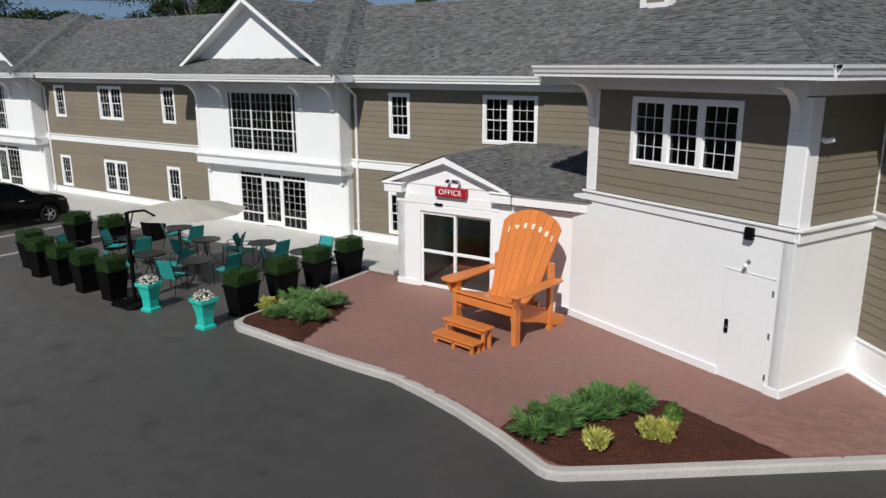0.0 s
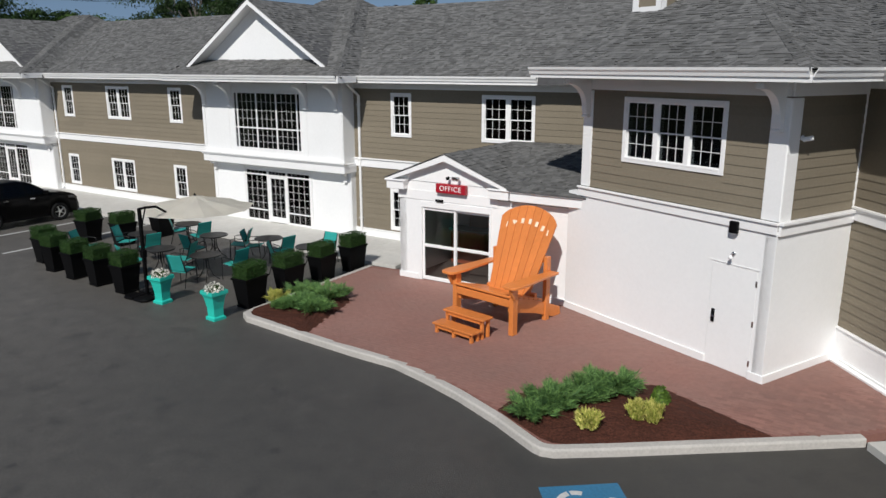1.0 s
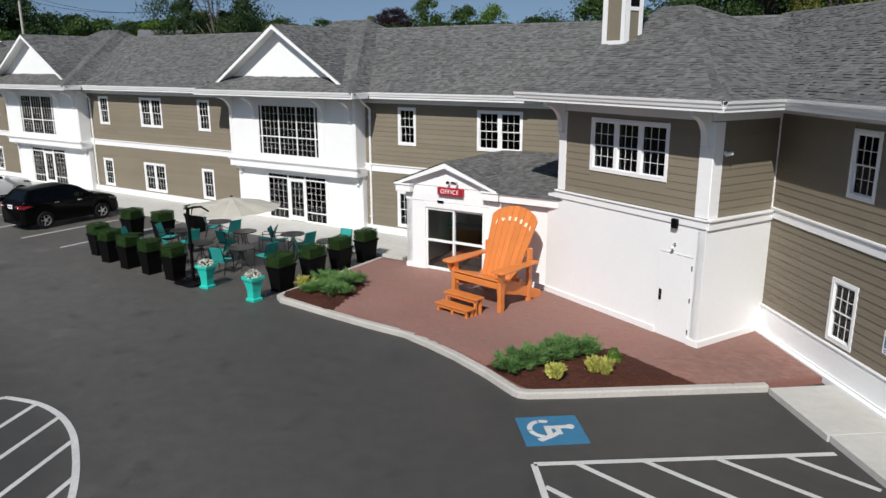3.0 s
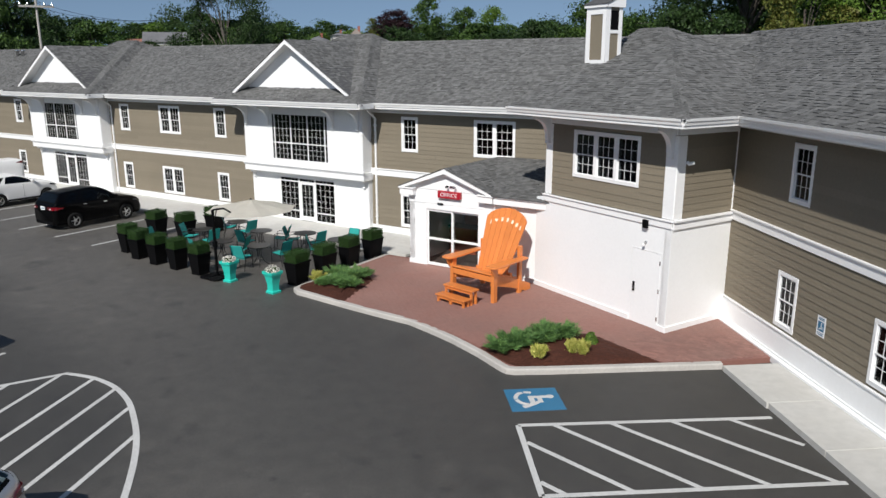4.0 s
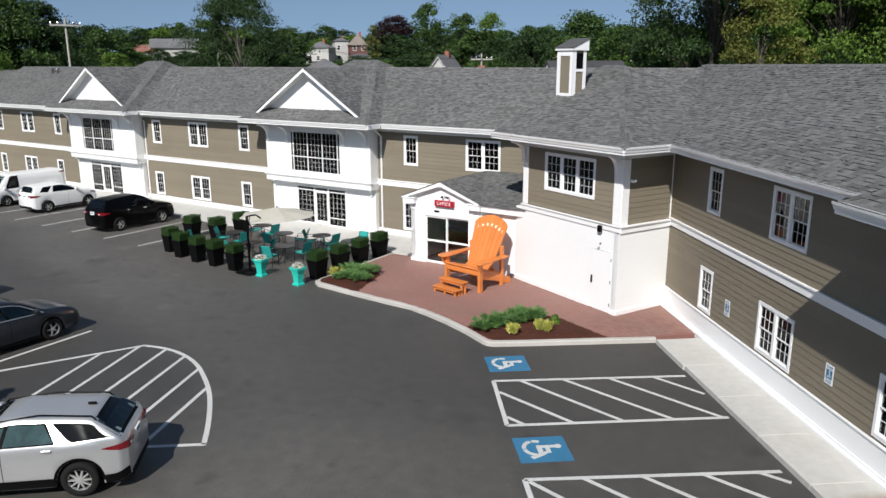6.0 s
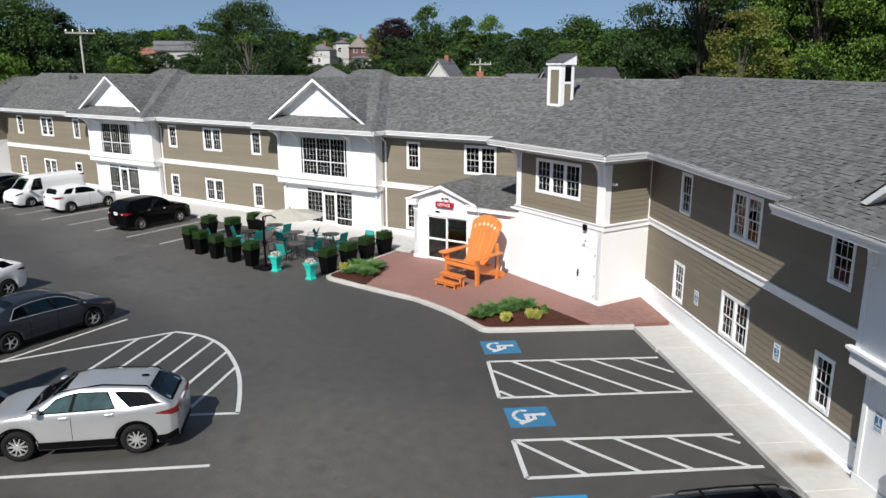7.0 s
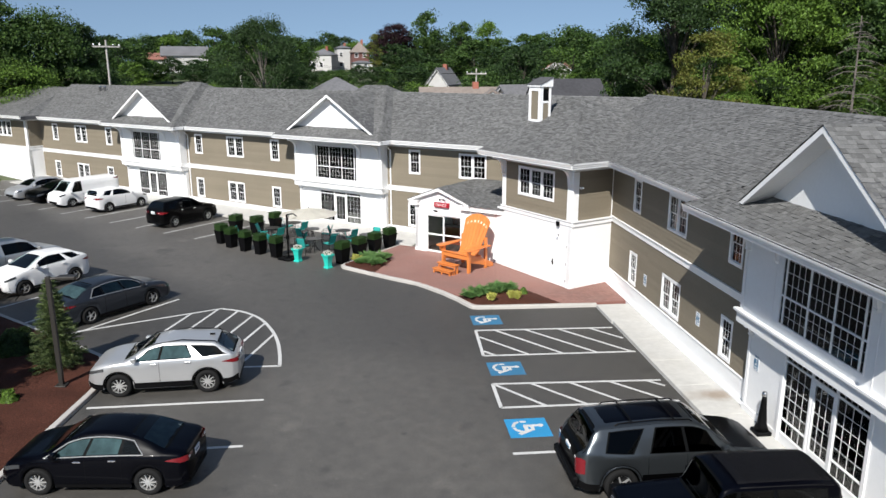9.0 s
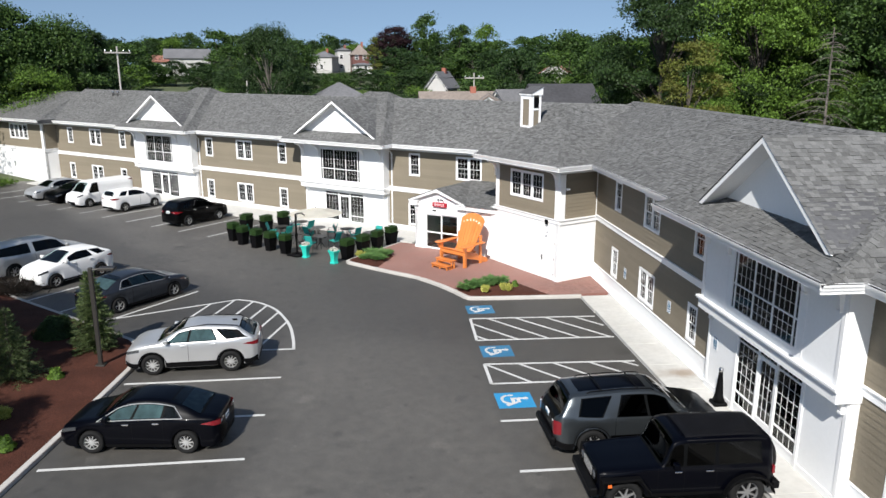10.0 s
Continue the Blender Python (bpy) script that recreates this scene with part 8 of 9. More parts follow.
for a, front in zip(jsh.ax, (False, True)):
    for sy in (1, -1):
        bm = bmesh.new()
        prof = []
        for k in range(9):
            t = radians(8 + 164 * k / 8)
            prof.append((a + 0.60 * math.cos(t), 0.42 + 0.52 * math.sin(t)))
        if front:
            prof = [(a + 0.62, 0.62), (a + 0.60, 0.96), (a - 0.3, 1.0), (a - 0.62, 0.55)]
        ins = [(x * 1.0, z - 0.06) for x, z in prof]
        rows = [[bm.verts.new((x, sy * y, z)) for x, z in p] for p, y in ((prof, 0.78), (prof, 0.95), (ins, 0.95), (ins, 0.78))]
        for u, v in zip(rows, rows[1:] + rows[:1]):
            for i in range(len(u) - 1):
                bm.faces.new((u[i], u[i + 1], v[i + 1], v[i]))
        bm.faces.new([r[0] for r in rows])
        bm.faces.new([r[-1] for r in rows][::-1])
        part("wing_flare", bm, M_BLACK, jeep)
bm = bmesh.new()
box(bm, h + 0.02, h + 0.22, -0.80, 0.80, 0.50, 0.70)
part("front_bumper", bm, M_BLACK, jeep, bevel=0.03)
bm = bmesh.new()
box(bm, -h - 0.16, -h + 0.02, -0.80, 0.80, 0.48, 0.68)
part("rear_bumper", bm, M_BLACK, jeep, bevel=0.03)
bm = bmesh.new()
box(bm, h - 0.02, h + 0.035, -0.60, 0.60, 0.70, 1.06)
gr = part("grille_panel", bm, P_BLACK, jeep, bevel=0.02)
for k in range(7):
    bm = bmesh.new()
    box(bm, h + 0.020, h + 0.050, -0.315 + 0.095 * k, -0.290 + 0.095 * k, 0.76, 1.0)
    part("grille_slot", bm, M_RIM, gr)
for sy in (1, -1):
    bm = bmesh.new()
    lathe(bm, [(0.105, 0.0), (0.11, 0.02), (0.09, 0.035), (0.02, 0.04)], 16, pose(h + 0.03, sy * 0.47, 0.89, 0, 90, 0))
    part("headlight", bm, M_LAMPW, jeep, smooth=True)
    bm = bmesh.new()
    box(bm, -h - 0.02, -h + 0.05, sy * 0.70 - 0.07, sy * 0.70 + 0.07, 0.88, 1.08)
    part("tail_light", bm, M_LAMPR, jeep, bevel=0.01)
    bm = bmesh.new()
    box(bm, h - 0.25, h - 0.16, sy * 0.951 - 0.01, sy * 0.951 + 0.01, 0.80, 0.87)
    part("marker_lamp", bm, surface("amber", (0.6, 0.12, 0.02), 0.3), jeep)
bm = bmesh.new()
lathe(bm, [(0.22, -0.11), (0.38, -0.11), (0.41, -0.07), (0.41, 0.07), (0.38, 0.11), (0.22, 0.11)], 24, pose(-h - 0.14, 0.0, 0.98, 0, 90, 0))
part("spare_tyre", bm, M_TYRE, jeep, smooth=True)

# brush piled before the white crossover
rack = thing("brush_pile", "dark leafless brush on the island by the white car", "brush", m=pose(-17.9, 12.5, 0.12))
M_BRUSH = surface("dark_brushwood", (0.018, 0.014, 0.011), 0.9, spec=0.15, large=(2, 0.25), fine=(14, 0.3), bump=(40, 0.3))
bm = bmesh.new()
rng = random.Random(12)
for k in range(260):
    a, e = rng.uniform(0, 6.28), rng.uniform(0.05, 0.95)
    p = Vector((rng.gauss(0, 0.5), rng.gauss(0, 0.42), 0.0))
    d = Vector((math.cos(a) * math.cos(e), math.sin(a) * math.cos(e), math.sin(e))) * rng.uniform(0.35, 1.15)
    q = p + d * 0.55 + Vector((rng.uniform(-0.05, 0.05), rng.uniform(-0.05, 0.05), 0.10))
    tube(bm, [p, q, p + d], rng.uniform(0.010, 0.024), 4, r1=0.005)
    for _ in range(2):
        b = Vector((rng.uniform(-1, 1), rng.uniform(-1, 1), rng.uniform(-0.2, 0.9))).normalized()
        tube(bm, [q, q + b * rng.uniform(0.15, 0.4)], 0.008, 3, r1=0.003)
part("brushwood", bm, M_BRUSH, rack)


# ---- woods and houses beyond ----
def land(x, y):
    far = max(0.0, math.hypot(x, y - 10.0) - 70.0)
    return -0.05 + 12.0 * (1 - math.exp(-far / 110.0))


def bearing(b, dist):
    """A place seen from the end of the path, by its bearing east of +y and its distance."""
    return -1.4 + dist * math.sin(radians(b)), -21.5 + dist * math.cos(radians(b))


TREES = {}


def tree_source(key, h, r, leaves, leaf, material, seed, trunk=0.24, blobs=26, low=0.25, bark=None, flat=0.80, puff=1.1):
    """A broadleaf tree: tapered trunk, limbs, and a crown of leaves in uneven clumps with gaps."""
    rng = np.random.default_rng(seed)
    bm = bmesh.new()
    tube(bm, [(0, 0, -0.6), (0.1, 0.05, h * 0.22), (-0.1, 0.1, h * 0.5), (0.1, -0.1, h * 0.82)], trunk, 8, r1=trunk * 0.25)
    cs, ns = [], []
    m = int(leaves / blobs)
    for k in range(blobs):
        f = rng.uniform(low, 1.0)
        wide = r * math.sin(math.pi * min(1.0, 0.14 + 0.84 * ((f - low) / (1 - low)) ** 0.85)) ** 0.6
        a, q = rng.uniform(0, 2 * math.pi), wide * rng.uniform(0.25, 1.0) ** 0.45
        q *= 1 + 0.16 * math.sin(3 * a + seed) + 0.10 * math.sin(5 * a + 2 * seed + 6 * f)
        c = np.array([math.cos(a) * q, math.sin(a) * q, min(h * f, h * 0.97)])
        br = r * puff * rng.choice((0.09, 0.13, 0.17, 0.22, 0.28))
        if k % 3 == 0:
            tube(bm, [(0, 0, c[2] * 0.66), (c[0] * 0.45, c[1] * 0.45, c[2] * 0.86), tuple(c)], trunk * 0.26, 5, r1=trunk * 0.05)
        p = rng.normal(0, 1, (m, 3))
        p /= np.linalg.norm(p, axis=1)[:, None]
        p[:, 2] = np.where(p[:, 2] < -0.3, -p[:, 2], p[:, 2])
        rad = br * rng.uniform(0.25, 1.15, (m, 1)) ** 0.6
        out = np.array([math.cos(a), math.sin(a), -0.15]) * br * 0.55
        cs.append(c + p * rad * [1.15, 1.15, flat] + out * rng.uniform(-0.6, 1.0, (m, 1)))
        ns.append(p * 0.7 + [0, 0, 0.6])
    wood = finish("trunk", bm, bark or M_BARK)
    crown = leaf_mesh("crown", np.concatenate(cs), np.concatenate(ns), leaf, seed, material, 0.75, ruffle=0.8)
    TREES[key] = (wood, crown, h)


tree_source("dark", 12, 4.6, 66000, 0.135, L_DARK, 1, blobs=150)
tree_source("mid", 12, 4.8, 66000, 0.135, L_MID, 2, blobs=150)
tree_source("mid2", 12, 4.2, 60000, 0.135, L_MID, 5, blobs=170)
tree_source("light", 12, 4.4, 66000, 0.130, L_LIGHT, 3, blobs=170)
tree_source("purple", 12, 5.0, 16000, 0.34, L_PURPLE, 4, blobs=150, low=0.15, flat=1.0)
tree_source("gold", 12, 3.0, 26000, 0.14, L_GOLD, 6, blobs=80, low=0.15)
tree_source("open", 12, 5.2, 50000, 0.140, L_DARK, 8, blobs=95, low=0.42, bark=M_DEAD)
for key, mat, sd in (("dark", L_DARK, 11), ("mid", L_MID, 12), ("mid2", L_MID, 15), ("light", L_LIGHT, 13)):
    tree_source(key + "_mid", 12, 4.6, 36000, 0.185, mat, sd, blobs=120, low=0.2, flat=0.9, puff=1.3)
    tree_source(key + "_belt", 12, 4.6, 12000, 0.30, mat, sd + 20, blobs=80, low=0.12, flat=1.0, puff=1.55)
    tree_source(key + "_far", 12, 4.6, 5200, 0.48, mat, sd + 40, blobs=60, low=0.12, flat=1.0, puff=1.7)
NAMES = {"dark": "dark green broadleaf tree in dense leaf behind the building", "mid": "green broadleaf tree in full leaf behind the building", "mid2": "green rounded broadleaf tree behind the building", "light": "light green broadleaf tree behind the building", "purple": "dark purple-leaved tree on the wooded hill", "gold": "yellow-green narrow tree behind the building", "open": "open-crowned green tree with pale bare limbs"}


def tree(key, b, dist, height, spread=1.0, turn=0.0):
    x, y = bearing(b, dist)
    range_key = "_far" if dist > 150 else "_belt" if dist > 94 else "_mid" if dist > 78 else ""
    wood, crown, h = TREES[key + range_key if key + range_key in TREES else key]
    k = height / h
    root = thing("tree", NAMES[key], "tree", "trees behind the building", m=pose(x, y, land(x, y), 0, 0, turn) @ Matrix.Diagonal((k * spread, k * spread, k, 1)))
    for nm, me in (("trunk", wood), ("crown", crown)):
        o = new(nm, me)
        o.parent = root


# tall trees close behind the side wing
for key, b, d, h, w in (("dark", 21.9, 66, 17.4, 0.84), ("mid", 25.6, 77, 18.0, 0.90), ("gold", 23.8, 56, 11.8, 0.95), ("light", 28.4, 62, 16.6, 0.78), ("light", 25.6, 57, 7.8, 1.0), ("open", 31.4, 70, 18.6, 0.85), ("dark", 35.2, 68, 20.0, 0.9), ("mid2", 37.4, 60, 18.0, 0.9), ("light", 33.9, 60, 9.5, 0.9), ("dark", 30.6, 64, 10.5, 1.2), ("dark", 40.0, 66, 20.0, 0.95), ("mid", 43.0, 62, 18.0, 1.0), ("mid2", 20.0, 72, 9.0, 1.0)):
    tree(key, b, d, h, w, b * 37)
for key, b, d, h, w in (("dark", 33.5, 84, 20.0, 1.1), ("mid", 46.5, 80, 20.0, 1.2), ("dark", 38.5, 84, 19.0, 1.2), ("dark", 28.5, 84, 13.0, 1.3), ("mid2", 24.0, 86, 12.0, 1.3)):
    tree(key, b, d, h, w, b * 53)
# tall trees beyond the far end of the long wing
for key, b, d, h, w in (("mid2", -25.0, 88, 15.8, 0.95), ("mid", -21.4, 90, 14.4, 0.86), ("dark", -19.3, 93, 13.8, 0.80), ("light", -22.6, 84, 9.6, 1.0), ("mid2", -28.6, 86, 16.5, 1.0), ("dark", -32.0, 84, 17.0, 1.1), ("mid", -35.5, 84, 17.0, 1.0)):
    tree(key, b, d, h, w, b * 41)
# single trees in the middle
for key, b, d, h, w in (("open", -7.2, 74, 13.4, 0.62), ("light", -10.9, 84, 7.4, 0.9), ("mid2", -3.4, 86, 7.2, 1.0), ("light", -0.6, 92, 7.0, 0.8), ("purple", 2.0, 250, 13.4, 1.15), ("mid", 4.5, 255, 16.8, 0.80), ("gold", 0.63, 205, 10.6, 0.75), ("light", 4.0, 98, 7.2, 1.0), ("mid2", 7.0, 240, 14.0, 0.9), ("light", 9.0, 236, 13.5, 0.8), ("dark", 11.6, 112, 10.6, 0.95), ("mid", 8.6, 104, 8.2, 1.2), ("mid2", 15.2, 128, 12.4, 1.15), ("mid", 17.6, 120, 11.0, 1.1), ("light", 13.4, 102, 6.0, 1.0)):
    tree(key, b, d, h, w, b * 71)
# belts of wood on the rise, thinner before the houses
HOUSES_AT = (-14.4, -12.6, -3.0, -1.6, -0.4, 0.7, 5.8)
rng = random.Random(5)
for k in range(52):
    b = -36 + 84 * (k + rng.random()) / 52
    tree(rng.choice(("dark", "mid", "mid2", "dark", "dark")), b, rng.uniform(215, 270) if min(abs(b - q) for q in HOUSES_AT) > 1.8 else rng.uniform(262, 285), rng.uniform(8.5, 11.5), rng.uniform(1.2, 1.6), rng.uniform(0, 360))
for k in range(30):
    tree(rng.choice(("dark", "mid", "mid2", "light", "dark")), -19 + 30 * (k + rng.random()) / 30, rng.uniform(151, 185), rng.uniform(3.8, 5.4), rng.uniform(1.3, 1.7), rng.uniform(0, 360))
for k in range(44):
    b = -20 + 40 * (k + rng.random()) / 44
    open_view = min(abs(b - q) for q in HOUSES_AT) < 1.6
    tree(rng.choice(("dark", "mid", "mid2", "dark", "light")), b, rng.uniform(165, 200) if not open_view else rng.uniform(250, 265), rng.uniform(6.5, 9.5), rng.uniform(1.2, 1.5), rng.uniform(0, 360))
for k in range(36):
    b = -19 + 36 * (k + rng.random()) / 36
    open_view = min(abs(b - q) for q in HOUSES_AT) < 1.9
    tree(rng.choice(("dark", "mid", "mid2", "light", "dark")), b, rng.uniform(92, 122), rng.uniform(6.0, 8.4) * (0.52 if open_view else 1.0), rng.uniform(1.1, 1.4), rng.uniform(0, 360))

# bare conifer by the side wing
x, y = bearing(32.8, 54)
dead = thing("bare_conifer", "bare grey conifer with drooping dead branches", "tree", m=pose(x, y, 0))
bm = bmesh.new()
tube(bm, [(0, 0, -0.3), (0.08, 0, 6.0), (0, 0.08, 12.6)], 0.15, 8, r1=0.03)
part("trunk", bm, M_DEAD, dead)
bm = bmesh.new()
rng = random.Random(3)
for k in range(64):
    z = 4.4 + 8.0 * rng.random() ** 0.9
    a, L = rng.uniform(0, 6.28), (14.6 - z) * 0.33 * rng.uniform(0.55, 1.1)
    c, s_ = math.cos(a), math.sin(a)
    spine = [(c * L * f, s_ * L * f, z + 0.10 * L * math.sin(f * 2.2) - 0.30 * L * f * f) for f in (0.0, 0.25, 0.5, 0.75, 1.0)]
    tube(bm, spine, 0.026, 4, r1=0.006)
    for q in (0.3, 0.45, 0.6, 0.75, 0.9):
        e = rng.uniform(-0.9, 0.9)
        p = Vector((c * L * q, s_ * L * q, z + 0.10 * L * math.sin(q * 2.2) - 0.30 * L * q * q))
        tube(bm, [p, p + Vector((math.cos(a + e), math.sin(a + e), -0.55)) * L * 0.26], 0.010, 3, r1=0.004)
tagged(part("bough", bm, M_DEAD, dead), kind="stuff")

M_POLE = surface("pale_weathered_pole", (0.40, 0.38, 0.35), 0.9, large=(1, 0.1), fine=(12, 0.15), bump=(30, 0.2))
M_HROOFD = surface("house_roof_dark", (0.045, 0.045, 0.05), 0.9, large=(0.4, 0.15), fine=(4, 0.2), bump=(20, 0.4))
M_HROOF = surface("house_roof", (0.13, 0.13, 0.135), 0.9, large=(0.4, 0.15), fine=(4, 0.2), bump=(20, 0.4))
M_HROOFR = surface("house_roof_red", (0.25, 0.11, 0.08), 0.9, large=(0.4, 0.15), fine=(4, 0.2), bump=(20, 0.4))
M_HROOFB = surface("house_roof_tan", (0.21, 0.175, 0.15), 0.9, large=(0.4, 0.15), fine=(4, 0.2), bump=(20, 0.4))
M_HWALL = surface("house_clapboard", (0.46, 0.45, 0.43), 0.7, large=(0.4, 0.06), fine=(6, 0.06), bump=(12, 0.1))
M_HWALLR = surface("house_shingle_wall", (0.14, 0.06, 0.05), 0.8, large=(0.4, 0.06), fine=(6, 0.06), bump=(12, 0.1))


def house(b, dist, w, dep, h, turn, roof, wallm, label, rise=2.4, hip=False, chimney=True, sink=0.0):
    x, y = bearing(b, dist)
    root = thing("house", label, "house", "houses on the hill", m=pose(x, y, land(x, y) - sink, 0, 0, turn))
    bm = bmesh.new()
    box(bm, -w / 2, w / 2, -dep / 2, dep / 2, -2, h)
    part("wall", bm, wallm, root)
    bm = bmesh.new()
    e = 0.4
    if hip:
        ridge = max(w / 2 - dep / 2 * 0.98, 0.05)
        v = [bm.verts.new(p) for p in ((-w / 2 - e, -dep / 2 - e, h), (w / 2 + e, -dep / 2 - e, h), (w / 2 + e, dep / 2 + e, h), (-w / 2 - e, dep / 2 + e, h), (-ridge, 0, h + rise), (ridge, 0, h + rise))]
        for f in ((0, 1, 5, 4), (2, 3, 4, 5), (1, 2, 5), (3, 0, 4), (3, 2, 1, 0)):
            bm.faces.new([v[i] for i in f])
    else:
        low = h - rise * e / (dep / 2)
        for sy in (-1, 1):
            a, b = [[bm.verts.new((x, y, z)) for y, z in ((0, h + rise + 0.02), (sy * (dep / 2 + e), low + 0.02), (sy * (dep / 2 + e), low + 0.20), (0, h + rise + 0.22))] for x in (-w / 2 - e, w / 2 + e)]
            bm.faces.new(a)
            bm.faces.new(b[::-1])
            for i in range(4):
                bm.faces.new((a[i], b[i], b[(i + 1) % 4], a[(i + 1) % 4]))
        gb = bmesh.new()
        side_prism(gb, [(-dep / 2, h), (dep / 2, h), (0, h + rise)], -w / 2, w / 2)
        part("gable_wall", gb, wallm, root)
        for sx in (-1, 1):
            for sy in (-1, 1):
                rb = bmesh.new()
                side_prism(rb, [(0, h + rise - 0.16), (sy * (dep / 2 + e), low - 0.16), (sy * (dep / 2 + e), low + 0.015), (0, h + rise + 0.015)], sx * (w / 2 + e * 0.6) - 0.05, sx * (w / 2 + e * 0.6) + 0.05)
                part("rake_board", rb, M_TRIM, root)
    rf = part("roof", bm, roof, root)
    if chimney:
        bm = bmesh.new()
        box(bm, w * 0.1, w * 0.1 + 0.6, -0.3, 0.3, h, h + rise + 0.7)
        part("chimney", bm, M_CHIMBRICK, rf)
    for zz in (1.0, 3.9):
        if zz + 1.4 > h:
            continue
        for k in range(int(w / 2.4)):
            xx = -w / 2 + 1.2 + 2.4 * k
            bm = bmesh.new()
            for q in ((-0.55, -0.45, 0, 1.4), (0.45, 0.55, 0, 1.4), (-0.45, 0.45, 0, 0.1), (-0.45, 0.45, 1.3, 1.4), (-0.45, 0.45, 0.66, 0.74)):
                box(bm, xx + q[0], xx + q[1], -dep / 2 - 0.08, -dep / 2 - 0.002, zz + q[2], zz + q[3])
            fr = part("window", bm, M_TRIM, root)
            bm = bmesh.new()
            box(bm, xx - 0.45, xx + 0.45, -dep / 2 - 0.03, -dep / 2 - 0.01, zz + 0.1, zz + 1.3)
            part("pane", bm, M_BLACK, fr)
    return root


house(-12.8, 220, 11.5, 9, 5.2, 12, M_HROOF, M_HWALL, "pale grey two-storey house with a grey roof on the hill", 2.2, chimney=False, sink=0.6)
house(-14.9, 218, 5.2, 8, 4.6, 20, M_HROOFR, M_HWALL, "cream house with a red-brown roof on the hill", 1.5, chimney=False, sink=1.0)
house(-3.1, 238, 6.8, 7, 4.6, -15, M_HROOF, M_HWALL, "white house with a hipped grey roof on the hill", 1.9, True)
house(-1.75, 246, 4.2, 6, 6.6, 10, M_HROOF, M_HWALL, "white house with a low roof on the hill", 0.9, True)
house(-0.52, 235, 4.9, 4.9, 5.4, 10, M_HROOFB, M_HWALLR, "tall brown house with a tan pyramid roof on the hill", 3.1, True)
house(-0.35, 229, 5.6, 4, 2.6, 10, M_HROOF, M_HWALL, "white porch front of a house on the hill", 0.6, True, False)
house(5.7, 114, 4.6, 3.0, 6.9, 62, M_HROOF, M_HWALL, "narrow white gabled house among trees", 1.9, sink=0.7)
house(-2.1, 74, 11.5, 11.5, 4.9, 20, M_HROOF, M_HWALL, "house with a grey pyramid roof behind the building", 3.85, True, False)
house(7.2, 80, 8.5, 8, 5.0, 0, M_HROOFB, M_HWALL, "house with a brown roof and brick chimney behind the building", 2.5)
house(9.25, 72, 5.0, 3.6, 6.35, 81, M_HROOFB, M_HWALL, "white gabled wing of a house behind the building", 1.2, chimney=False)
house(11.6, 78, 5.0, 7, 5.2, 20, M_HROOF, M_HWALL, "house with a grey roof behind the building", 2.6, chimney=False)
house(14.6, 76, 6.0, 9, 5.2, 6, M_HROOFD, M_HWALL, "house with a dark slate roof behind the building", 3.2, chimney=False)
house(14.2, 150, 5.0, 6, 4.6, 70, M_HROOFR, M_HWALL, "small white house with a red roof on the hill", 2.0, chimney=False)
house(35.0, 92, 14, 8, 4.4, -30, M_HROOF, M_HWALL, "low white building beyond the trees", 1.6, chimney=False)


def utility_pole(b, dist, h, arm=True, box_on=False):
    x, y = bearing(b, dist)
    root = thing("utility_pole", "weathered grey wooden utility pole with a crossarm", "utility pole", "utility poles", m=pose(x, y, land(x, y), 0, 0, -b + 10))
    bm = bmesh.new()
    tube(bm, [(0, 0, -0.5), (0, 0, h)], 0.11, 8, r1=0.085)
    part("pole", bm, M_POLE, root)
    if arm:
        bm = bmesh.new()
        box(bm, -1.25, 1.25, -0.2, -0.1, h - 0.7, h - 0.55)
        part("crossarm", bm, M_POLE, root)
        for k in (-1.15, -0.6, 0.6, 1.15):
            bm = bmesh.new()
            lathe(bm, [(0.05, 0), (0.08, 0.08), (0.04, 0.2)], 8, pose(k, -0.15, h - 0.55))
            part("insulator", bm, M_STEEL, root)
    if box_on:
        bm = bmesh.new()
        box(bm, -0.75, -0.15, -0.3, 0.3, h - 2.0, h - 0.9)
        part("transformer", bm, M_STEEL, root, bevel=0.05)
    return Vector((x, y, land(x, y) + h - 0.45))


p1 = utility_pole(-17.4, 84, 12.2)
p2 = utility_pole(-19.5, 92, 12.0, False)
p3 = utility_pole(-8.8, 82, 11.6, False, True)
p4 = utility_pole(8.1, 96, 9.5)
p5 = utility_pole(18.2, 120, 11.0)
for a, b in ((p1, p2), (p1, p3), (p3, p4)):
    cab = thing("overhead_cable", "thin black overhead cables between poles", "cable")
    for off in (-0.6, 0.6):
        bm = bmesh.new()
        tube(bm, [a.lerp(b, k / 12) + Vector((off, 0, -0.9 * (1 - (2 * k / 12 - 1) ** 2))) for k in range(13)], 0.018, 4)
        part("wire", bm, M_BLACK, cab)
# roof vents near the end of the long wing
for s in (34.6, 35.3):
    rv = thing("roof_vent", "small galvanised roof vent pipe", "roof vent", "roof vents", m=ML @ pose(s, -3.6, 7.55))
    bm = bmesh.new()
    lathe(bm, [(0.10, -0.1), (0.10, 0.35), (0.14, 0.36), (0.14, 0.42), (0.05, 0.46)], 10)
    part("pipe", bm, M_STEEL, rv, smooth=True)
# green bank at the far end of the lot
bank = thing("grass_bank", "low clipped green planting at the far end block", "planting", kind="stuff", m=ML @ pose(42.5, 5.2, 0.05))
rng = np.random.default_rng(31)
pp = rng.uniform(-1, 1, (2500, 2)) * [3.0, 1.6]
ob = new("foliage", leaf_mesh("foliage", np.c_[pp, 0.05 + 0.45 * rng.random(2500)], np.tile([0, 0, 1.0], (2500, 1)), 0.22, 31, L_LIGHT))
ob.parent = bank
tagged(ob, kind="stuff")

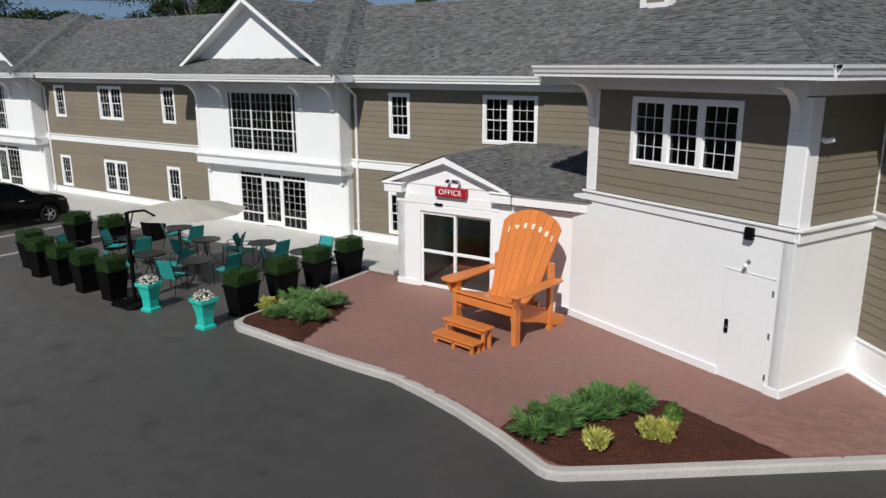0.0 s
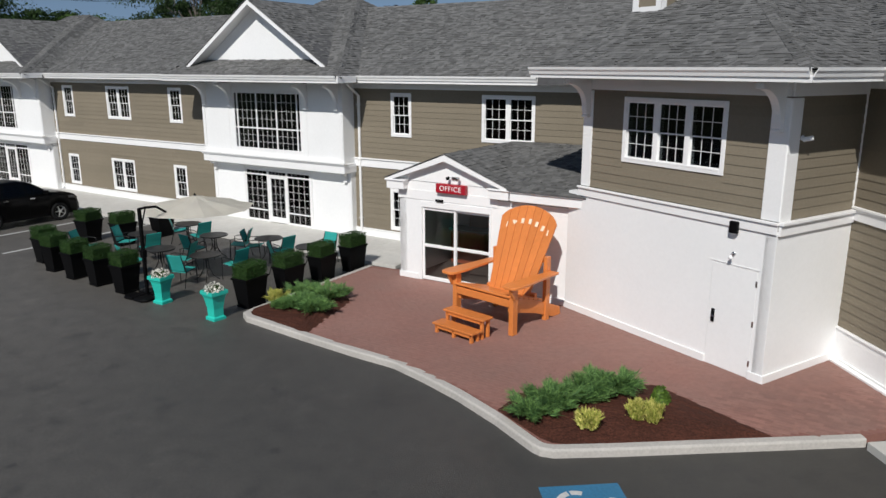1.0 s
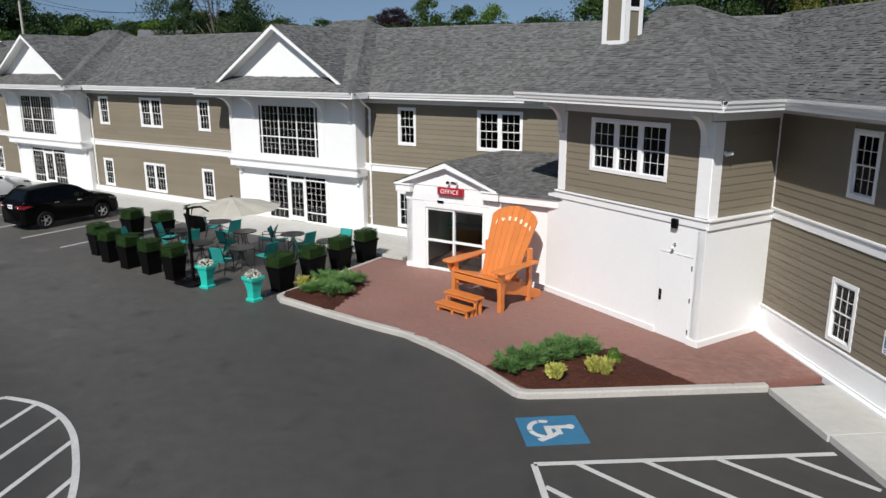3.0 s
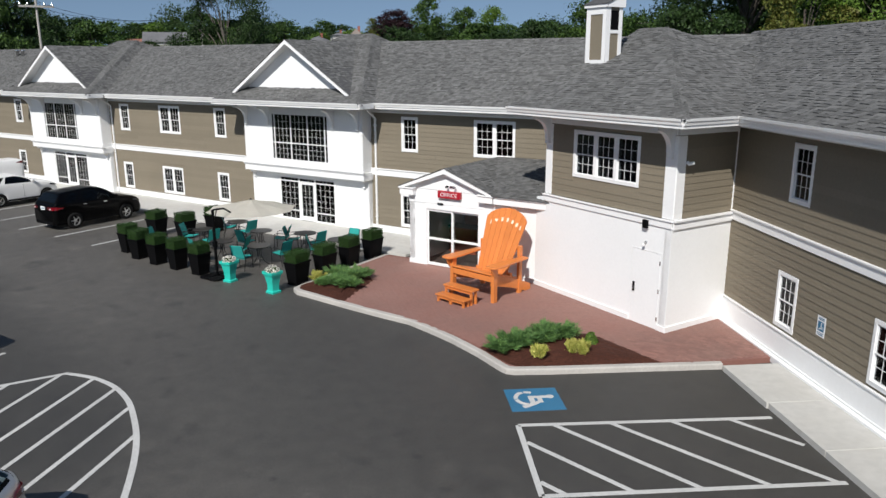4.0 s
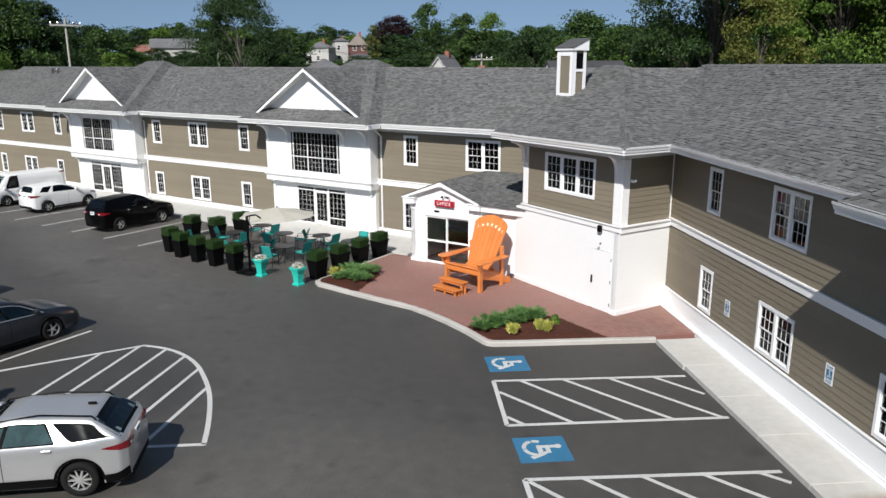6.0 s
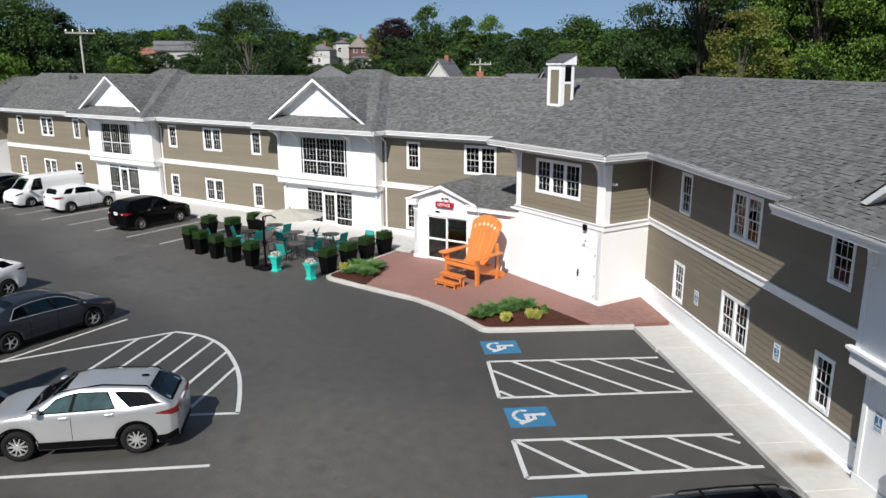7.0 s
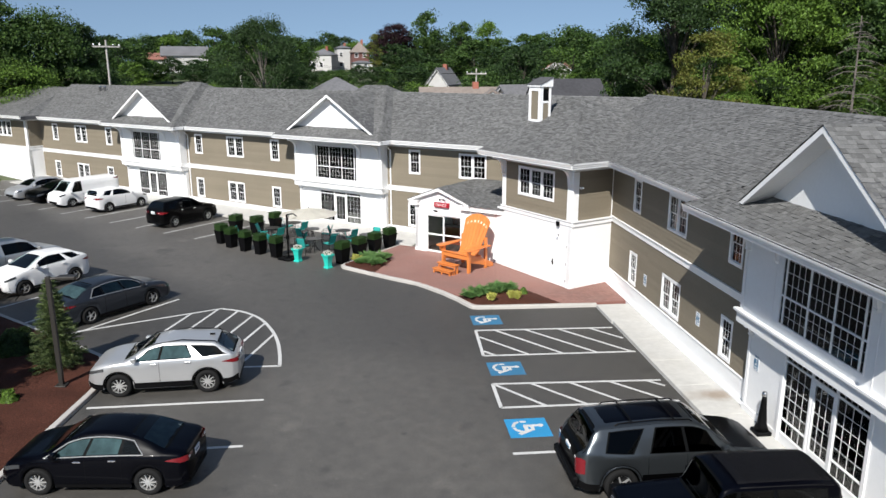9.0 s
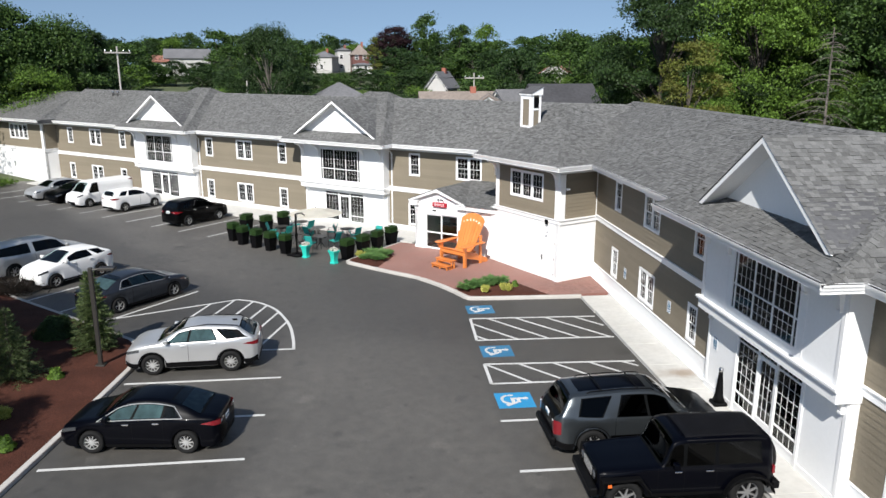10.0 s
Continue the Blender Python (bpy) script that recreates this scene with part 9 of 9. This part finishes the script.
# unseen broadleaf trees west of the lot, added to cast shade on the island
for x, y, h, w, t in ((-18.8, 2.9, 8.6, 0.75, 20), (-16.8, -2.2, 8.0, 0.74, 75), (-18.4, 4.9, 6.4, 0.72, 210), (-14.8, -6.8, 6.6, 0.66, 300), (-23.4, 11.3, 9.0, 0.80, 130)):
    root = thing("tree", "green broadleaf tree out of view, added to shade the planted island", "tree", m=pose(x, y, 0.1, 0, 0, t) @ Matrix.Diagonal((h / 12 * w, h / 12 * w, h / 12, 1)))
    for nm, me in (("trunk", TREES["mid"][0]), ("crown", TREES["mid"][1])):
        o = new(nm, me)
        o.parent = root

# ---- pavers of the forecourt: running bond in rows along the kerb's long side ----
COURT = [(0.32, 20.45), (-2.42, 16.95), (-2.42, 16.7), (-1.0, 15.1), (0.85, 13.42), (2.02, 11.86), (2.58, 10.88), (3.02, 9.94), (3.3, 9.76), (8.05, 9.70), (9.6, 9.82), (9.6, 12.75), (7.47, 11.72), (5.22, 16.2), (1.42, 19.72)]
BW, BL, GAP = 0.102, 0.205, 0.0016
brick_a = bpy.data.meshes.new("brick")
e = 0.002
bv = [(-BL / 2 + GAP, -BW / 2 + GAP, 0), (BL / 2 - GAP, -BW / 2 + GAP, 0), (BL / 2 - GAP, BW / 2 - GAP, 0), (-BL / 2 + GAP, BW / 2 - GAP, 0)]
bt = [(x * (1 - e / 0.1), y * (1 - e / 0.05), 0.026) for x, y, z in bv]
bm_ = [(x, y, 0.020) for x, y, z in bv]
brick_a.from_pydata(bv + bm_ + bt, [], [(0, 1, 5, 4), (1, 2, 6, 5), (2, 3, 7, 6), (3, 0, 4, 7), (4, 5, 9, 8), (5, 6, 10, 9), (6, 7, 11, 10), (7, 4, 8, 11), (8, 9, 10, 11)])
brick_a.materials.append(M_BRICK)
rng = random.Random(9)
verts, faces, single = [], [], 0
TURNB = radians(-38.7)
ca, sa = math.cos(TURNB), math.sin(TURNB)
base_v = np.array(bv + bm_ + bt)
base_f = [tuple(p.vertices) for p in brick_a.polygons]
beds = (BED_A, BED_B)
for i in range(-90, 90):
    for j in range(-150, 150):
        u, v = (i + (0.5 if j % 2 else 0.0)) * BL, j * BW
        x, y = 4.0 + u * ca - v * sa, 13.0 + u * sa + v * ca
        if not inside((x, y), COURT) or any(inside((x, y), b) for b in beds) or (y < 10.0 and x < 6.5):
            continue
        z = 0.1205 + rng.uniform(-0.0015, 0.0015)
        if x > 6.35 and y < 11.3 and single < 300:
            ob = new("brick", brick_a)
            ob.parent = forecourt
            ob.matrix_local = pose(x, y, z, rng.uniform(-0.4, 0.4), rng.uniform(-0.4, 0.4), -38.7 + rng.uniform(-0.5, 0.5))
            single += 1
        else:
            k = len(verts)
            p = base_v.copy()
            q = np.c_[p[:, 0] * ca - p[:, 1] * sa + x, p[:, 0] * sa + p[:, 1] * ca + y, p[:, 2] + z]
            verts += q.tolist()
            faces += [tuple(k + t for t in f) for f in base_f]
me = bpy.data.meshes.new("pavers")
me.from_pydata(verts, [], faces)
me.materials.append(M_BRICKJ)
ob = new("pavers", me)
ob.parent = forecourt
tagged(ob, "red-brown clay pavers in running bond", kind="stuff")

# ---- shingles on the slopes that face the lot ----
near = lambda p: p.y < 0.5
for entry in ROOFS:
    name = entry[0].name.split(".")[0]
    if name == "roof_wing":
        shingles(entry, 0, -12.5, 41)
    elif name == "roof_side":
        shingles(entry, 0, -13, 21)
    elif name == "roof_bay":
        local = entry[1] is MR
        c = BAY_R if local else 0
        shingles(entry, 0, -13 if local else -2, 3 if local else 40, near if local else None)
        shingles(entry, 2, -11, 3)
        shingles(entry, 3, -3, 11)
    elif name == "roof_corner":
        shingles(entry, 0, -2, 7)
        shingles(entry, 2, -11, 3)
    elif name == "roof_end_block":
        shingles(entry, 0, 37, 55)
        shingles(entry, 2, -11, 4)
    elif name == "roof_porch":
        shingles(entry, 0, -5, 1)
        shingles(entry, 1, -1, 5)
    elif name == "roof_porch_side":
        shingles(entry, 0, -9, -2)
for entry in ROOFS:
    ridge_caps(entry)
